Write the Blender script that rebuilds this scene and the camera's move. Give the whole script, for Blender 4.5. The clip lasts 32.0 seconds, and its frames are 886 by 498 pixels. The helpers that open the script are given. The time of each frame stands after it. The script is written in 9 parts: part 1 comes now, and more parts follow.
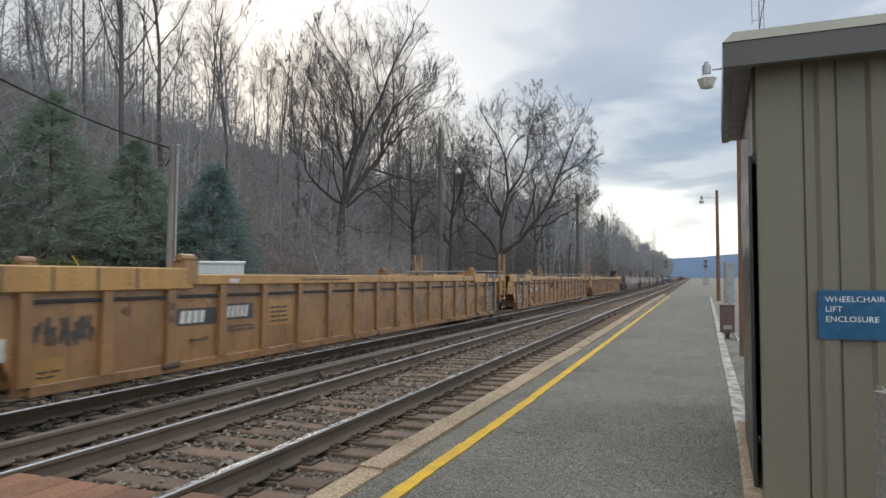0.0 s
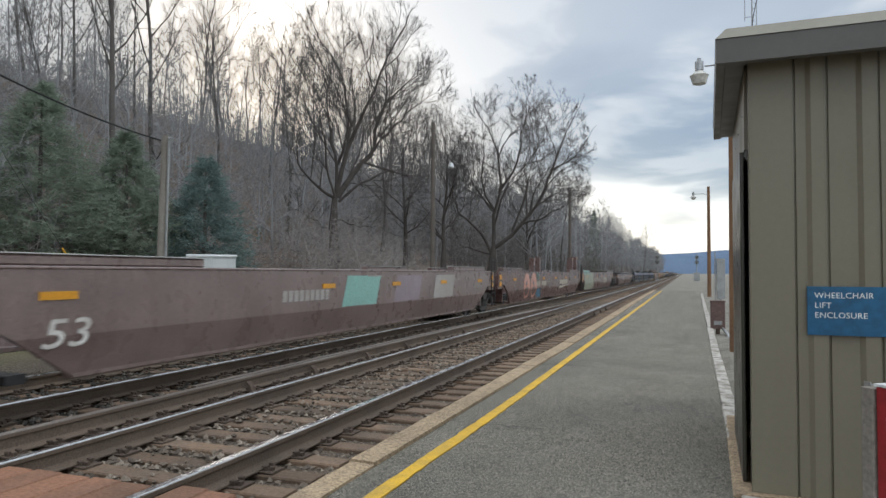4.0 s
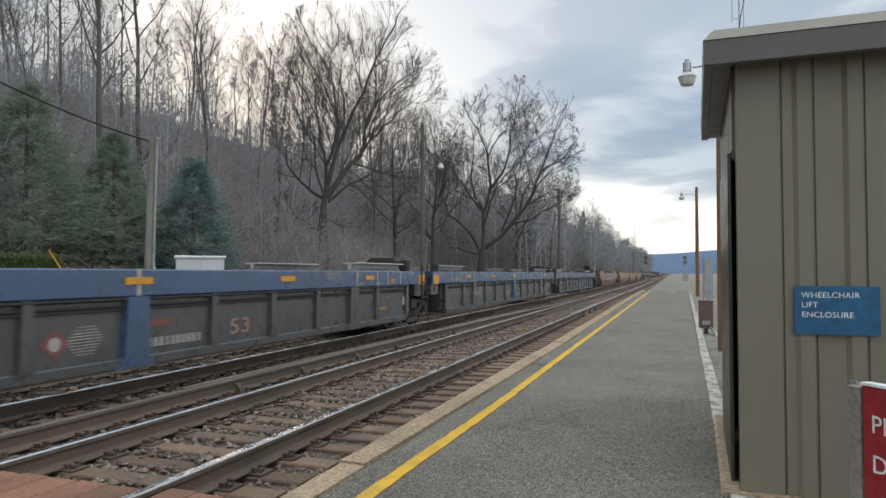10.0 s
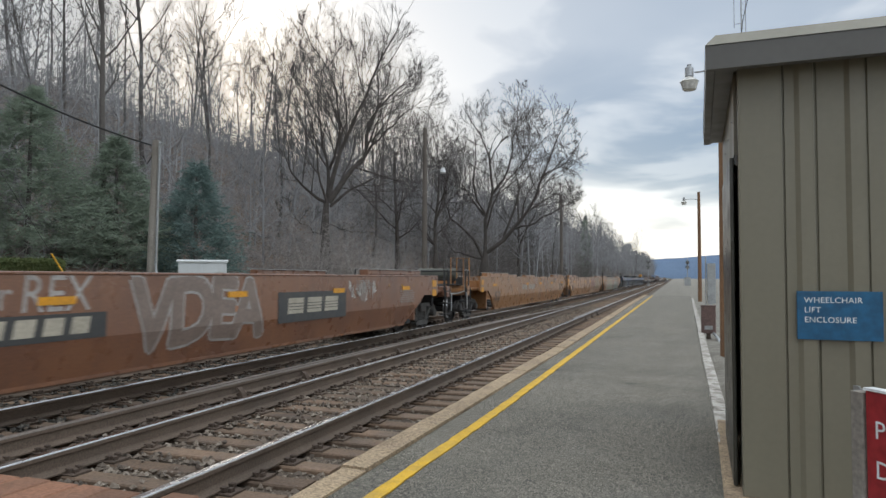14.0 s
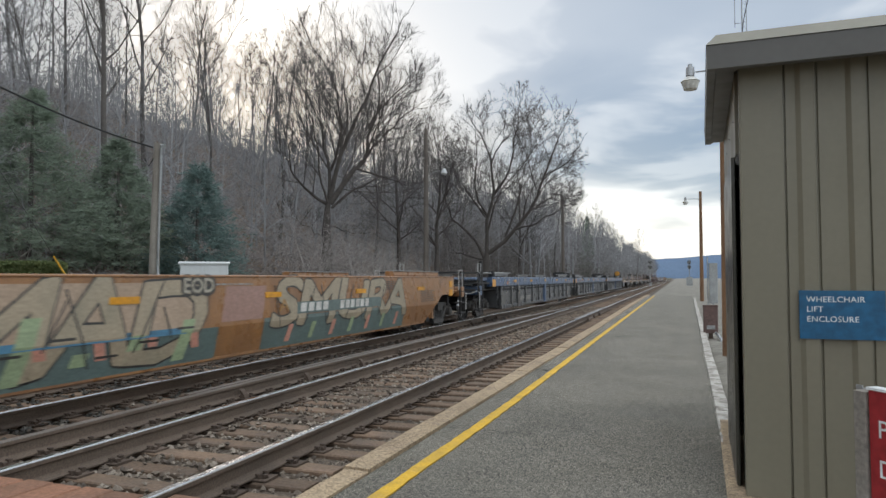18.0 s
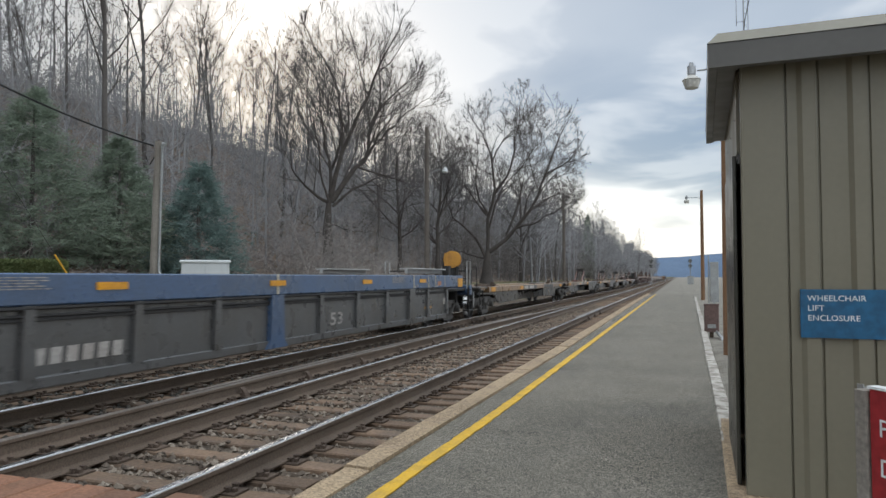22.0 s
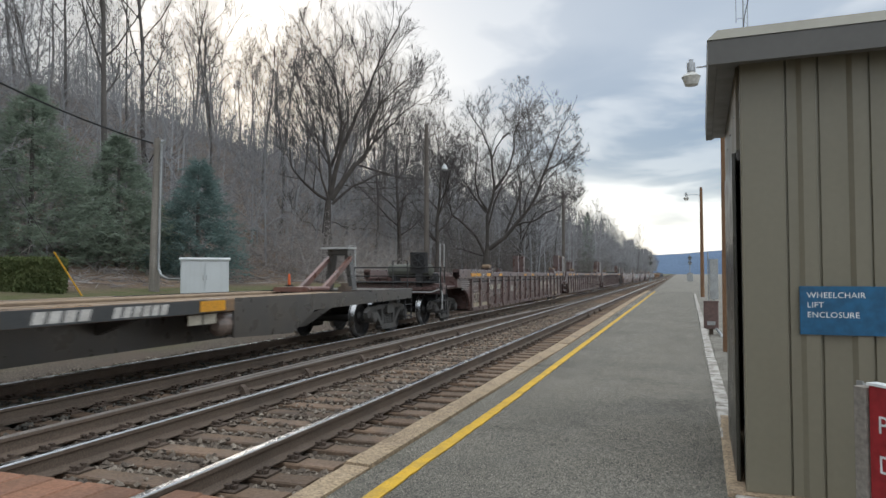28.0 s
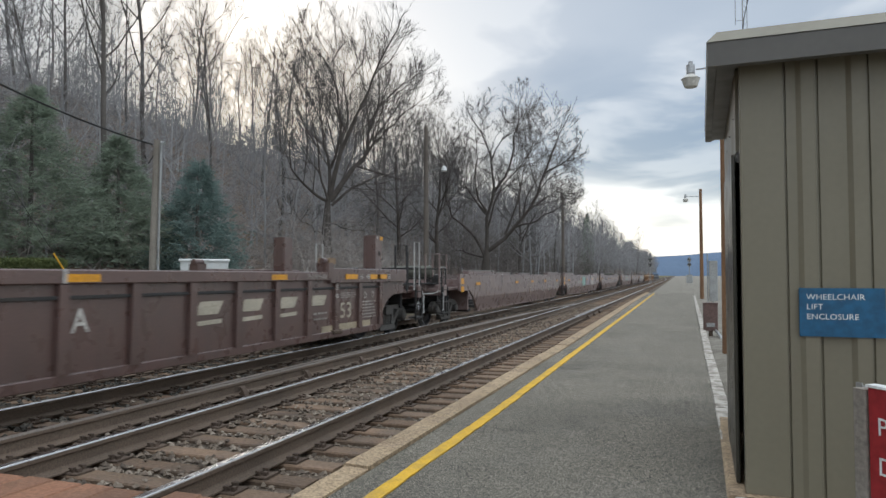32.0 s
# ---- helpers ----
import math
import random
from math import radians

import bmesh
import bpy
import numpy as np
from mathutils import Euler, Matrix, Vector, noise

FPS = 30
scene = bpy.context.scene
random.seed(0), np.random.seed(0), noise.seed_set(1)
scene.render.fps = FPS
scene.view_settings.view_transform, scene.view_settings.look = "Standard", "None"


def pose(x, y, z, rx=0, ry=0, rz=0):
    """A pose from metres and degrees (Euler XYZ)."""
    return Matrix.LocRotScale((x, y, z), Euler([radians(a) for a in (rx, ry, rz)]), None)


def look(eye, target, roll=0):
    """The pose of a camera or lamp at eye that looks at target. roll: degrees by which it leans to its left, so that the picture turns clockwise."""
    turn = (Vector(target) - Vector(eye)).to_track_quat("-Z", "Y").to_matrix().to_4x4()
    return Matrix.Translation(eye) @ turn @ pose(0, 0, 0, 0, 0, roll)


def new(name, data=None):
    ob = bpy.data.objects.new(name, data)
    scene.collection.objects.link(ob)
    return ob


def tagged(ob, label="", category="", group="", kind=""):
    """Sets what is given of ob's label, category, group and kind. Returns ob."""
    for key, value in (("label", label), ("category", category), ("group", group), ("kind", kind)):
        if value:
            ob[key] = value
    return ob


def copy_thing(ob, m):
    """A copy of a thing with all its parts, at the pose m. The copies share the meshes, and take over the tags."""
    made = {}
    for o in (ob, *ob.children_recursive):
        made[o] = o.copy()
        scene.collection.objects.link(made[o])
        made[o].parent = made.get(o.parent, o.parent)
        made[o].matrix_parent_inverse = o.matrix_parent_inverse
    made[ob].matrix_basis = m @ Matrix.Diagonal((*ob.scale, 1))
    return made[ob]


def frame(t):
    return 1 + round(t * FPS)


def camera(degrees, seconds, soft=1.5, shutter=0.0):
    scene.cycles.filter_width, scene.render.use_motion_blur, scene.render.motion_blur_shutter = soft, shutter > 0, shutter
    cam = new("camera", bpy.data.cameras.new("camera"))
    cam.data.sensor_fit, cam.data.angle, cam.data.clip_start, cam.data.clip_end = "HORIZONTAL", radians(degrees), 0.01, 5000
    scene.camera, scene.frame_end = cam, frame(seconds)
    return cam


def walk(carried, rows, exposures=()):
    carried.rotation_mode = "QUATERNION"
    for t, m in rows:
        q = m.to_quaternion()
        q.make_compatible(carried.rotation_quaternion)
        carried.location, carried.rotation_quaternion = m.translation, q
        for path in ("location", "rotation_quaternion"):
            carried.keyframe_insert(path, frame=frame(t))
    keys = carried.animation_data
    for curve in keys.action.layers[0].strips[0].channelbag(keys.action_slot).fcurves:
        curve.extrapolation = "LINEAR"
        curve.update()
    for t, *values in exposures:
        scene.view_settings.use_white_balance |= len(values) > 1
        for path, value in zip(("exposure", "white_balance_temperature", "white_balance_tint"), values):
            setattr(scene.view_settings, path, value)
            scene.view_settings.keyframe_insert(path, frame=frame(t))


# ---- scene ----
# One lens and one standpoint: a phone held by hand on the platform. z = 0 is the top of rail and platform.
EYE = (0.0, 0.0, 1.41)
cam = camera(66.32, 32.0, soft=1.5, shutter=0.12)
walk(cam, [
    (0.0, pose(*EYE, 92.430, 0.029, 20.176)),
    (0.5, pose(*EYE, 92.327, -0.081, 20.084)),
    (1.0, pose(*EYE, 92.165, -0.156, 19.950)),
    (1.5, pose(*EYE, 92.122, -0.129, 19.841)),
    (2.0, pose(*EYE, 92.105, -0.167, 19.704)),
    (2.5, pose(*EYE, 92.085, -0.178, 19.625)),
    (3.0, pose(*EYE, 92.066, -0.142, 19.592)),
    (3.5, pose(*EYE, 92.034, -0.230, 19.587)),
    (5.5, pose(*EYE, 91.778, -0.047, 19.120)),
    (6.0, pose(*EYE, 91.780, -0.015, 18.952)),
    (6.5, pose(*EYE, 91.769, -0.017, 18.926)),
    (7.0, pose(*EYE, 91.735, -0.088, 18.871)),
    (7.5, pose(*EYE, 91.737, -0.022, 18.850)),
    (8.0, pose(*EYE, 91.734, -0.044, 18.814)),
    (8.5, pose(*EYE, 91.788, -0.090, 18.798)),
    (9.0, pose(*EYE, 91.867, 0.048, 18.755)),
    (9.5, pose(*EYE, 91.916, -0.096, 18.707)),
    (10.0, pose(*EYE, 92.031, -0.099, 18.652)),
    (10.5, pose(*EYE, 92.075, -0.142, 18.670)),
    (11.0, pose(*EYE, 92.118, -0.113, 18.724)),
    (11.5, pose(*EYE, 92.264, -0.190, 18.718)),
    (12.0, pose(*EYE, 92.338, -0.137, 18.725)),
    (12.5, pose(*EYE, 92.385, -0.164, 18.777)),
    (13.0, pose(*EYE, 92.391, -0.091, 18.728)),
    (13.5, pose(*EYE, 92.402, -0.109, 18.778)),
    (14.0, pose(*EYE, 92.407, -0.187, 18.823)),
    (14.5, pose(*EYE, 92.459, -0.223, 18.854)),
    (16.5, pose(*EYE, 92.503, -0.115, 18.895)),
    (17.0, pose(*EYE, 92.478, -0.173, 18.933)),
    (17.5, pose(*EYE, 92.491, -0.111, 18.969)),
    (18.0, pose(*EYE, 92.479, 0.058, 18.965)),
    (18.5, pose(*EYE, 92.485, -0.017, 18.964)),
    (19.0, pose(*EYE, 92.488, 0.000, 18.959)),
    (19.5, pose(*EYE, 92.496, -0.009, 18.959)),
    (20.0, pose(*EYE, 92.531, 0.003, 18.973)),
    (20.5, pose(*EYE, 92.528, -0.102, 18.983)),
    (21.0, pose(*EYE, 92.479, -0.101, 19.026)),
    (21.5, pose(*EYE, 92.424, -0.056, 19.049)),
    (22.0, pose(*EYE, 92.361, 0.006, 19.040)),
    (22.5, pose(*EYE, 92.293, -0.018, 19.068)),
    (23.0, pose(*EYE, 92.216, -0.078, 19.064)),
    (23.5, pose(*EYE, 92.153, -0.034, 19.076)),
    (24.0, pose(*EYE, 92.140, 0.002, 19.111)),
    (24.5, pose(*EYE, 92.118, 0.025, 19.115)),
    (25.0, pose(*EYE, 92.136, 0.067, 19.079)),
    (25.5, pose(*EYE, 92.144, -0.030, 19.100)),
    (27.5, pose(*EYE, 92.111, 0.002, 19.043)),
    (28.0, pose(*EYE, 92.132, 0.072, 19.010)),
    (28.5, pose(*EYE, 92.166, 0.007, 19.015)),
    (29.0, pose(*EYE, 92.124, -0.016, 19.038)),
    (29.5, pose(*EYE, 92.081, 0.047, 19.042)),
    (30.0, pose(*EYE, 92.074, -0.065, 19.037)),
    (30.5, pose(*EYE, 92.087, 0.028, 19.042)),
    (31.0, pose(*EYE, 92.143, 0.000, 19.029)),
    (31.5, pose(*EYE, 92.198, -0.037, 18.991)),
    (32.0, pose(*EYE, 92.260, 0.025, 18.968))
], exposures=[(0.0, -0.80), (16.0, -0.80), (17.0, -0.90), (18.0, -0.80), (32.0, -0.80)])

# ---- world and light: bright broken overcast, low sun behind the wooded hill ----
SUN_EL, SUN_AZ = radians(15), radians(-35)      # azimuth from +Y, negative to the left
CLOUD_SHIFT = (5.3, 0.4, 2.0)
world = bpy.data.worlds.new("overcast_sky")
scene.world = world
world.use_nodes = True
wn = world.node_tree.nodes
wl = world.node_tree.links
wn.clear()


def wnode(kind, **props):
    n = wn.new(kind)
    for k, v in props.items():
        if k == "op":
            n.operation = v
        elif k == "dtype":
            n.data_type = v
    return n


def wmath(op, a, b=None):
    n = wnode("ShaderNodeMath", op=op)
    for i, v in enumerate((a, b)):
        if v is None:
            continue
        if isinstance(v, (int, float)):
            n.inputs[i].default_value = v
        else:
            wl.new(v, n.inputs[i])
    return n.outputs[0]


def wmix(fac, a, b):
    n = wnode("ShaderNodeMix", dtype="RGBA")
    for i, v in ((0, fac), (6, a), (7, b)):
        if isinstance(v, (int, float)):
            n.inputs[i].default_value = v
        elif isinstance(v, tuple):
            n.inputs[i].default_value = (*v, 1)
        else:
            wl.new(v, n.inputs[i])
    return n.outputs[2]


def wramp(v, lo, hi):
    n = wnode("ShaderNodeMapRange")
    n.interpolation_type = "SMOOTHSTEP"
    wl.new(v, n.inputs[0])
    n.inputs[1].default_value, n.inputs[2].default_value = lo, hi
    return n.outputs[0]


tc = wnode("ShaderNodeTexCoord")
sep = wnode("ShaderNodeSeparateXYZ")
wl.new(tc.outputs["Generated"], sep.inputs[0])
dx, dy, dz = sep.outputs
up = wmath("MAXIMUM", dz, 0.0)
den = wmath("ADD", up, 0.12)
comb = wnode("ShaderNodeCombineXYZ")
wl.new(wmath("DIVIDE", dx, den), comb.inputs[0])
wl.new(wmath("DIVIDE", dy, den), comb.inputs[1])


def wnoise(vec, scale, detail, at, rough=0.5, twist=0.4):
    n = wnode("ShaderNodeTexNoise")
    n.inputs["Scale"].default_value, n.inputs["Detail"].default_value = scale, detail
    n.inputs["Roughness"].default_value, n.inputs["Distortion"].default_value = rough, twist
    s = wnode("ShaderNodeVectorMath", op="ADD")
    wl.new(vec, s.inputs[0])
    s.inputs[1].default_value = at
    wl.new(s.outputs[0], n.inputs["Vector"])
    return n.outputs[0]


big = wnoise(comb.outputs[0], 0.62, 4, CLOUD_SHIFT, 0.5, 0.25)
puff = wnoise(comb.outputs[0], 1.7, 5, (1.7, 4.4, 0.5), 0.5, 0.3)
sky = wnode("ShaderNodeTexSky")
sky.sky_type, sky.sun_disc = "NISHITA", False
sky.sun_elevation, sky.sun_rotation = SUN_EL, SUN_AZ
# height above the horizon, rumpled by the clouds' own shapes
lumpy = wmath("ADD", up, wmath("ADD", wmath("MULTIPLY", wmath("SUBTRACT", big, 0.5), 0.20), wmath("MULTIPLY", wmath("SUBTRACT", puff, 0.5), 0.10)))
ahead = wmath("ARCTAN2", dx, dy)
east = wmath("MULTIPLY", wramp(ahead, -0.42, -0.12), wramp(ahead, 0.8, 0.35))
# a blue-grey bank over the valley with paler billows in it, thinning out overhead
bank = wmath("MULTIPLY", wramp(lumpy, 0.10, 0.16), wmath("SUBTRACT", 1.0, wmath("MULTIPLY", wramp(lumpy, 0.22, 0.33), 0.55)))
bank = wmath("MULTIPLY", bank, wmath("ADD", wmath("MULTIPLY", east, 0.80), 0.20))
wisp = wmath("SUBTRACT", bank, wmath("MULTIPLY", wramp(puff, 0.44, 0.62), 0.62))
wisp = wmath("MAXIMUM", wmath("ADD", wisp, wmath("MULTIPLY", wramp(big, 0.50, 0.34), 0.35)), 0.0)
grey = wmix(wmath("MINIMUM", wisp, 1.0), (1.04, 1.11, 1.215), (0.34, 0.47, 0.67))
# an overcast dome is brighter overhead than at the rim
dome = wmath("ADD", wmath("MULTIPLY", wmath("MAXIMUM", wmath("SUBTRACT", up, 0.38), 0.0), 3.4), 1.0)
# the cover is thinner over the open valley side, away from the hill
thinner = wramp(wmath("SUBTRACT", wmath("MULTIPLY", dx, 0.9), wmath("MULTIPLY", dy, 0.43)), -0.05, 0.75)
dome = wmath("MULTIPLY", dome, wmath("ADD", wmath("MULTIPLY", thinner, 0.45), 1.0))
dome_c = wnode("ShaderNodeCombineXYZ")
for i, warm in enumerate((0.965, 0.965, 0.91)):        # the high cloud is a little warmer than the rim
    wl.new(wmath("MULTIPLY", dome, wmath("ADD", wmath("MULTIPLY", up, warm - 1.0), 1.0)), dome_c.inputs[i])
mul = wnode("ShaderNodeMix", dtype="RGBA")
mul.blend_type = "MULTIPLY"
mul.inputs[0].default_value = 1.0
wl.new(grey, mul.inputs[6])
wl.new(dome_c.outputs[0], mul.inputs[7])
# thin bright cloud round the hidden sun and along the horizon
sunv = (math.sin(SUN_AZ) * math.cos(SUN_EL), math.cos(SUN_AZ) * math.cos(SUN_EL), math.sin(SUN_EL))
dot = wmath("ADD", wmath("ADD", wmath("MULTIPLY", dx, sunv[0]), wmath("MULTIPLY", dy, sunv[1])), wmath("MULTIPLY", dz, sunv[2]))
glow = wramp(dot, 0.976, 1.0)
veil = wmix(wmath("MULTIPLY", glow, 0.8), mul.outputs[2], (1.52, 1.52, 1.53))
rim = wmix(wramp(lumpy, 0.135, 0.10), veil, (1.67, 1.69, 1.71))
thin = wmix(0.06, rim, sky.outputs[0])
bg = wnode("ShaderNodeBackground")
bg.inputs["Strength"].default_value = 1.0
wl.new(thin, bg.inputs["Color"])
wo = wnode("ShaderNodeOutputWorld")
wl.new(bg.outputs[0], wo.inputs["Surface"])

sun = new("sun", bpy.data.lights.new("sun", "SUN"))
sun.data.energy, sun.data.angle, sun.data.color = 0.7, radians(14), (1.0, 0.93, 0.83)
sun.matrix_world = look(tuple(80 * c for c in sunv), (0, 0, 0))


# ---- mesh helpers ----
class Mesh:
    """Verts and faces of one part."""

    def __init__(self):
        self.v, self.f = [], []

    def add(self, verts, faces):
        o = len(self.v)
        self.v += [tuple(p) for p in verts]
        self.f += [tuple(o + i for i in q) for q in faces]
        return self

    def box(self, x0, x1, y0, y1, z0, z1):
        return self.add([(x, y, z) for x in (x0, x1) for y in (y0, y1) for z in (z0, z1)],
                        [(0, 1, 3, 2), (4, 6, 7, 5), (0, 4, 5, 1), (2, 3, 7, 6), (0, 2, 6, 4), (1, 5, 7, 3)])

    def prism(self, poly, a, b, axis="x"):
        """poly: 2D points in the plane of the other two axes, run from a to b along axis."""
        n = len(poly)
        put = {"x": lambda p, q: (q, p[0], p[1]), "y": lambda p, q: (p[0], q, p[1]), "z": lambda p, q: (p[0], p[1], q)}[axis]
        vs = [put(p, a) for p in poly] + [put(p, b) for p in poly]
        fs = [(i, (i + 1) % n, n + (i + 1) % n, n + i) for i in range(n)]
        return self.add(vs, fs + [tuple(range(n))[::-1], tuple(range(n, 2 * n))])

    def bar(self, x0, x1, y0, y1, z0, z1, c=0.012, axis="y"):
        """A bar with chamfered long edges."""
        if axis == "y":
            a0, a1, b0, b1, s, e = x0, x1, z0, z1, y0, y1
        elif axis == "x":
            a0, a1, b0, b1, s, e = y0, y1, z0, z1, x0, x1
        else:
            a0, a1, b0, b1, s, e = x0, x1, y0, y1, z0, z1
        c = min(c, (a1 - a0) / 3, (b1 - b0) / 3)
        return self.prism([(a0 + c, b0), (a1 - c, b0), (a1, b0 + c), (a1, b1 - c), (a1 - c, b1), (a0 + c, b1), (a0, b1 - c), (a0, b0 + c)], s, e, axis)

    def tube(self, pts, radii, n=6, caps=True):
        pts = [Vector(p) for p in pts]
        if isinstance(radii, (int, float)):
            radii = [radii] * len(pts)
        o = len(self.v)
        ref = Vector((0.31, 0.17, 0.93))
        for i, p in enumerate(pts):
            d = (pts[min(i + 1, len(pts) - 1)] - pts[max(i - 1, 0)]).normalized()
            if abs(d.dot(ref)) > 0.95:
                ref = Vector((0.95, 0.2, 0.1))
            u = d.cross(ref).normalized()
            w = d.cross(u)
            for k in range(n):
                a = 2 * math.pi * k / n
                self.v.append(tuple(p + radii[i] * (math.cos(a) * u + math.sin(a) * w)))
        for i in range(len(pts) - 1):
            for k in range(n):
                a, b = o + i * n + k, o + i * n + (k + 1) % n
                self.f.append((a, b, b + n, a + n))
        if caps:
            self.f.append(tuple(o + k for k in range(n))[::-1])
            self.f.append(tuple(o + (len(pts) - 1) * n + k for k in range(n)))
        return self

    def lathe(self, profile, n=20, axis="x", at=(0, 0, 0)):
        """profile: (along the axis, radius) from end to end."""
        o = len(self.v)
        for q, r in profile:
            for k in range(n):
                a = 2 * math.pi * k / n
                c, s = r * math.cos(a), r * math.sin(a)
                p = {"x": (q, c, s), "y": (c, q, s), "z": (c, s, q)}[axis]
                self.v.append((p[0] + at[0], p[1] + at[1], p[2] + at[2]))
        m = len(profile)
        for i in range(m - 1):
            for k in range(n):
                a, b = o + i * n + k, o + i * n + (k + 1) % n
                self.f.append((a, b, b + n, a + n))
        self.f.append(tuple(o + k for k in range(n))[::-1])
        self.f.append(tuple(o + (m - 1) * n + k for k in range(n)))
        return self

    def data(self, name, material, smooth=False):
        me = bpy.data.meshes.new(name)
        me.from_pydata(self.v, [], self.f)
        me.materials.append(material)
        bm = bmesh.new()
        bm.from_mesh(me)
        if len(self.f) < 60000:
            bmesh.ops.recalc_face_normals(bm, faces=bm.faces)
        bm.to_mesh(me)
        bm.free()
        if smooth:
            me.polygons.foreach_set("use_smooth", [True] * len(me.polygons))
        return me


def part(name, mesh, material, parent=None, label="", smooth=False):
    """Links a Mesh (or mesh data) as one object under a thing or a part."""
    data = mesh.data(name, material, smooth) if isinstance(mesh, Mesh) else mesh
    ob = new(name, data)
    if parent:
        ob.parent = parent
    if label:
        ob["label"] = label
    return ob


def thing(name, label, category, group="", kind="", at=None):
    ob = new(name)
    ob.empty_display_size = 0.3
    if at:
        ob.matrix_basis = at
    return tagged(ob, label, category, group, kind)


GLYPHS = {}


def glyph_mesh(text, size, align="LEFT", depth=0.0, shear=0.0, spacing=1.0, offset=0.0):
    """Letters of the built-in font as a mesh, each wording made once; callers get a copy."""
    key = (text, size, align, depth, shear, spacing, offset)
    if key not in GLYPHS:
        cu = bpy.data.curves.new("lettering", "FONT")
        cu.body, cu.size, cu.align_x, cu.extrude, cu.resolution_u, cu.shear, cu.space_character, cu.offset = text, size, align, depth, 3, shear, spacing, offset
        tmp = bpy.data.objects.new("lettering", cu)
        GLYPHS[key] = bpy.data.meshes.new_from_object(tmp)
        bpy.data.objects.remove(tmp)
        bpy.data.curves.remove(cu)
    return GLYPHS[key].copy()


def lettering(name, text, size, material, parent, m, label="", depth=0.0, align="LEFT", shear=0.0, spacing=1.0):
    """Letters in the x-z plane of m's own axes (x along the line, y up)."""
    me = glyph_mesh(text, size, align, depth, shear, spacing)
    me.name = name
    me.materials.clear()
    me.materials.append(material)
    ob = part(name, me, material, parent, label)
    ob.matrix_basis = m
    return ob


# ---- materials ----
def mat(name, col, rough=0.75, metal=0.0, dirt=None, amount=0.5, scale=1.2, streak=0.0, grain=60.0, bump=0.15, vary=0.06, spec=0.35, emit=None, gc=0.22, gw=0.2):
    m = bpy.data.materials.new(name)
    m.use_nodes = True
    n, l = m.node_tree.nodes, m.node_tree.links
    b = n["Principled BSDF"]
    b.inputs["Roughness"].default_value, b.inputs["Metallic"].default_value = rough, metal
    b.inputs["Specular IOR Level"].default_value = spec
    co, inf = n.new("ShaderNodeTexCoord"), n.new("ShaderNodeObjectInfo")
    off = n.new("ShaderNodeVectorMath")
    off.operation = "ADD"
    sc = n.new("ShaderNodeMath")
    sc.operation, sc.inputs[1].default_value = "MULTIPLY", 37.0
    l.new(inf.outputs["Random"], sc.inputs[0])
    l.new(co.outputs["Object"], off.inputs[0])
    l.new(sc.outputs[0], off.inputs[1])

    def noise_of(s, detail, stretch=None):
        t = n.new("ShaderNodeTexNoise")
        t.inputs["Scale"].default_value, t.inputs["Detail"].default_value = s, detail
        if stretch:
            mp = n.new("ShaderNodeMapping")
            mp.inputs["Scale"].default_value = stretch
            l.new(off.outputs[0], mp.inputs["Vector"])
            l.new(mp.outputs[0], t.inputs["Vector"])
        else:
            l.new(off.outputs[0], t.inputs["Vector"])
        return t.outputs[0]

    def span(v, a, b, c=0.0, d=1.0):
        r = n.new("ShaderNodeMapRange")
        l.new(v, r.inputs[0])
        for i, q in enumerate((a, b, c, d)):
            r.inputs[1 + i].default_value = q
        return r.outputs[0]

    def mix(fac, a, c, mode="MIX"):
        x = n.new("ShaderNodeMix")
        x.data_type, x.blend_type = "RGBA", mode
        for i, q in ((0, fac), (6, a), (7, c)):
            if isinstance(q, (int, float)):
                x.inputs[i].default_value = q
            elif isinstance(q, tuple):
                x.inputs[i].default_value = (*q, 1)
            else:
                l.new(q, x.inputs[i])
        return x.outputs[2]

    dirt = dirt or tuple(c * 0.55 for c in col)
    c = mix(span(noise_of(scale, 6), 0.42, 0.68, 0.0, amount), col, dirt)
    if streak:
        c = mix(span(noise_of(1.0, 4, (7.0, 7.0, 0.5)), 0.5, 0.72, 0.0, streak), c, dirt)
    fine = noise_of(grain, 3)
    g = n.new("ShaderNodeCombineXYZ")
    f2 = span(fine, 0.5 - gw, 0.5 + gw, 1 - gc, 1 + gc)
    tone = n.new("ShaderNodeMath")
    tone.operation = "MULTIPLY"
    l.new(f2, tone.inputs[0])
    l.new(span(inf.outputs["Random"], 0, 1, 1 - vary, 1 + vary), tone.inputs[1])
    for i in range(3):
        l.new(tone.outputs[0], g.inputs[i])
    c = mix(1.0, c, g.outputs[0], "MULTIPLY")
    l.new(c, b.inputs["Base Color"])
    rr = span(noise_of(scale * 3, 3), 0.3, 0.7, max(0.05, rough - 0.12), min(1, rough + 0.1))
    l.new(rr, b.inputs["Roughness"])
    bu = n.new("ShaderNodeBump")
    bu.inputs["Strength"].default_value, bu.inputs["Distance"].default_value = bump, 0.01
    l.new(fine, bu.inputs["Height"])
    l.new(bu.outputs[0], b.inputs["Normal"])
    if emit:
        b.inputs["Emission Color"].default_value, b.inputs["Emission Strength"].default_value = (*emit[0], 1), emit[1]
    return m


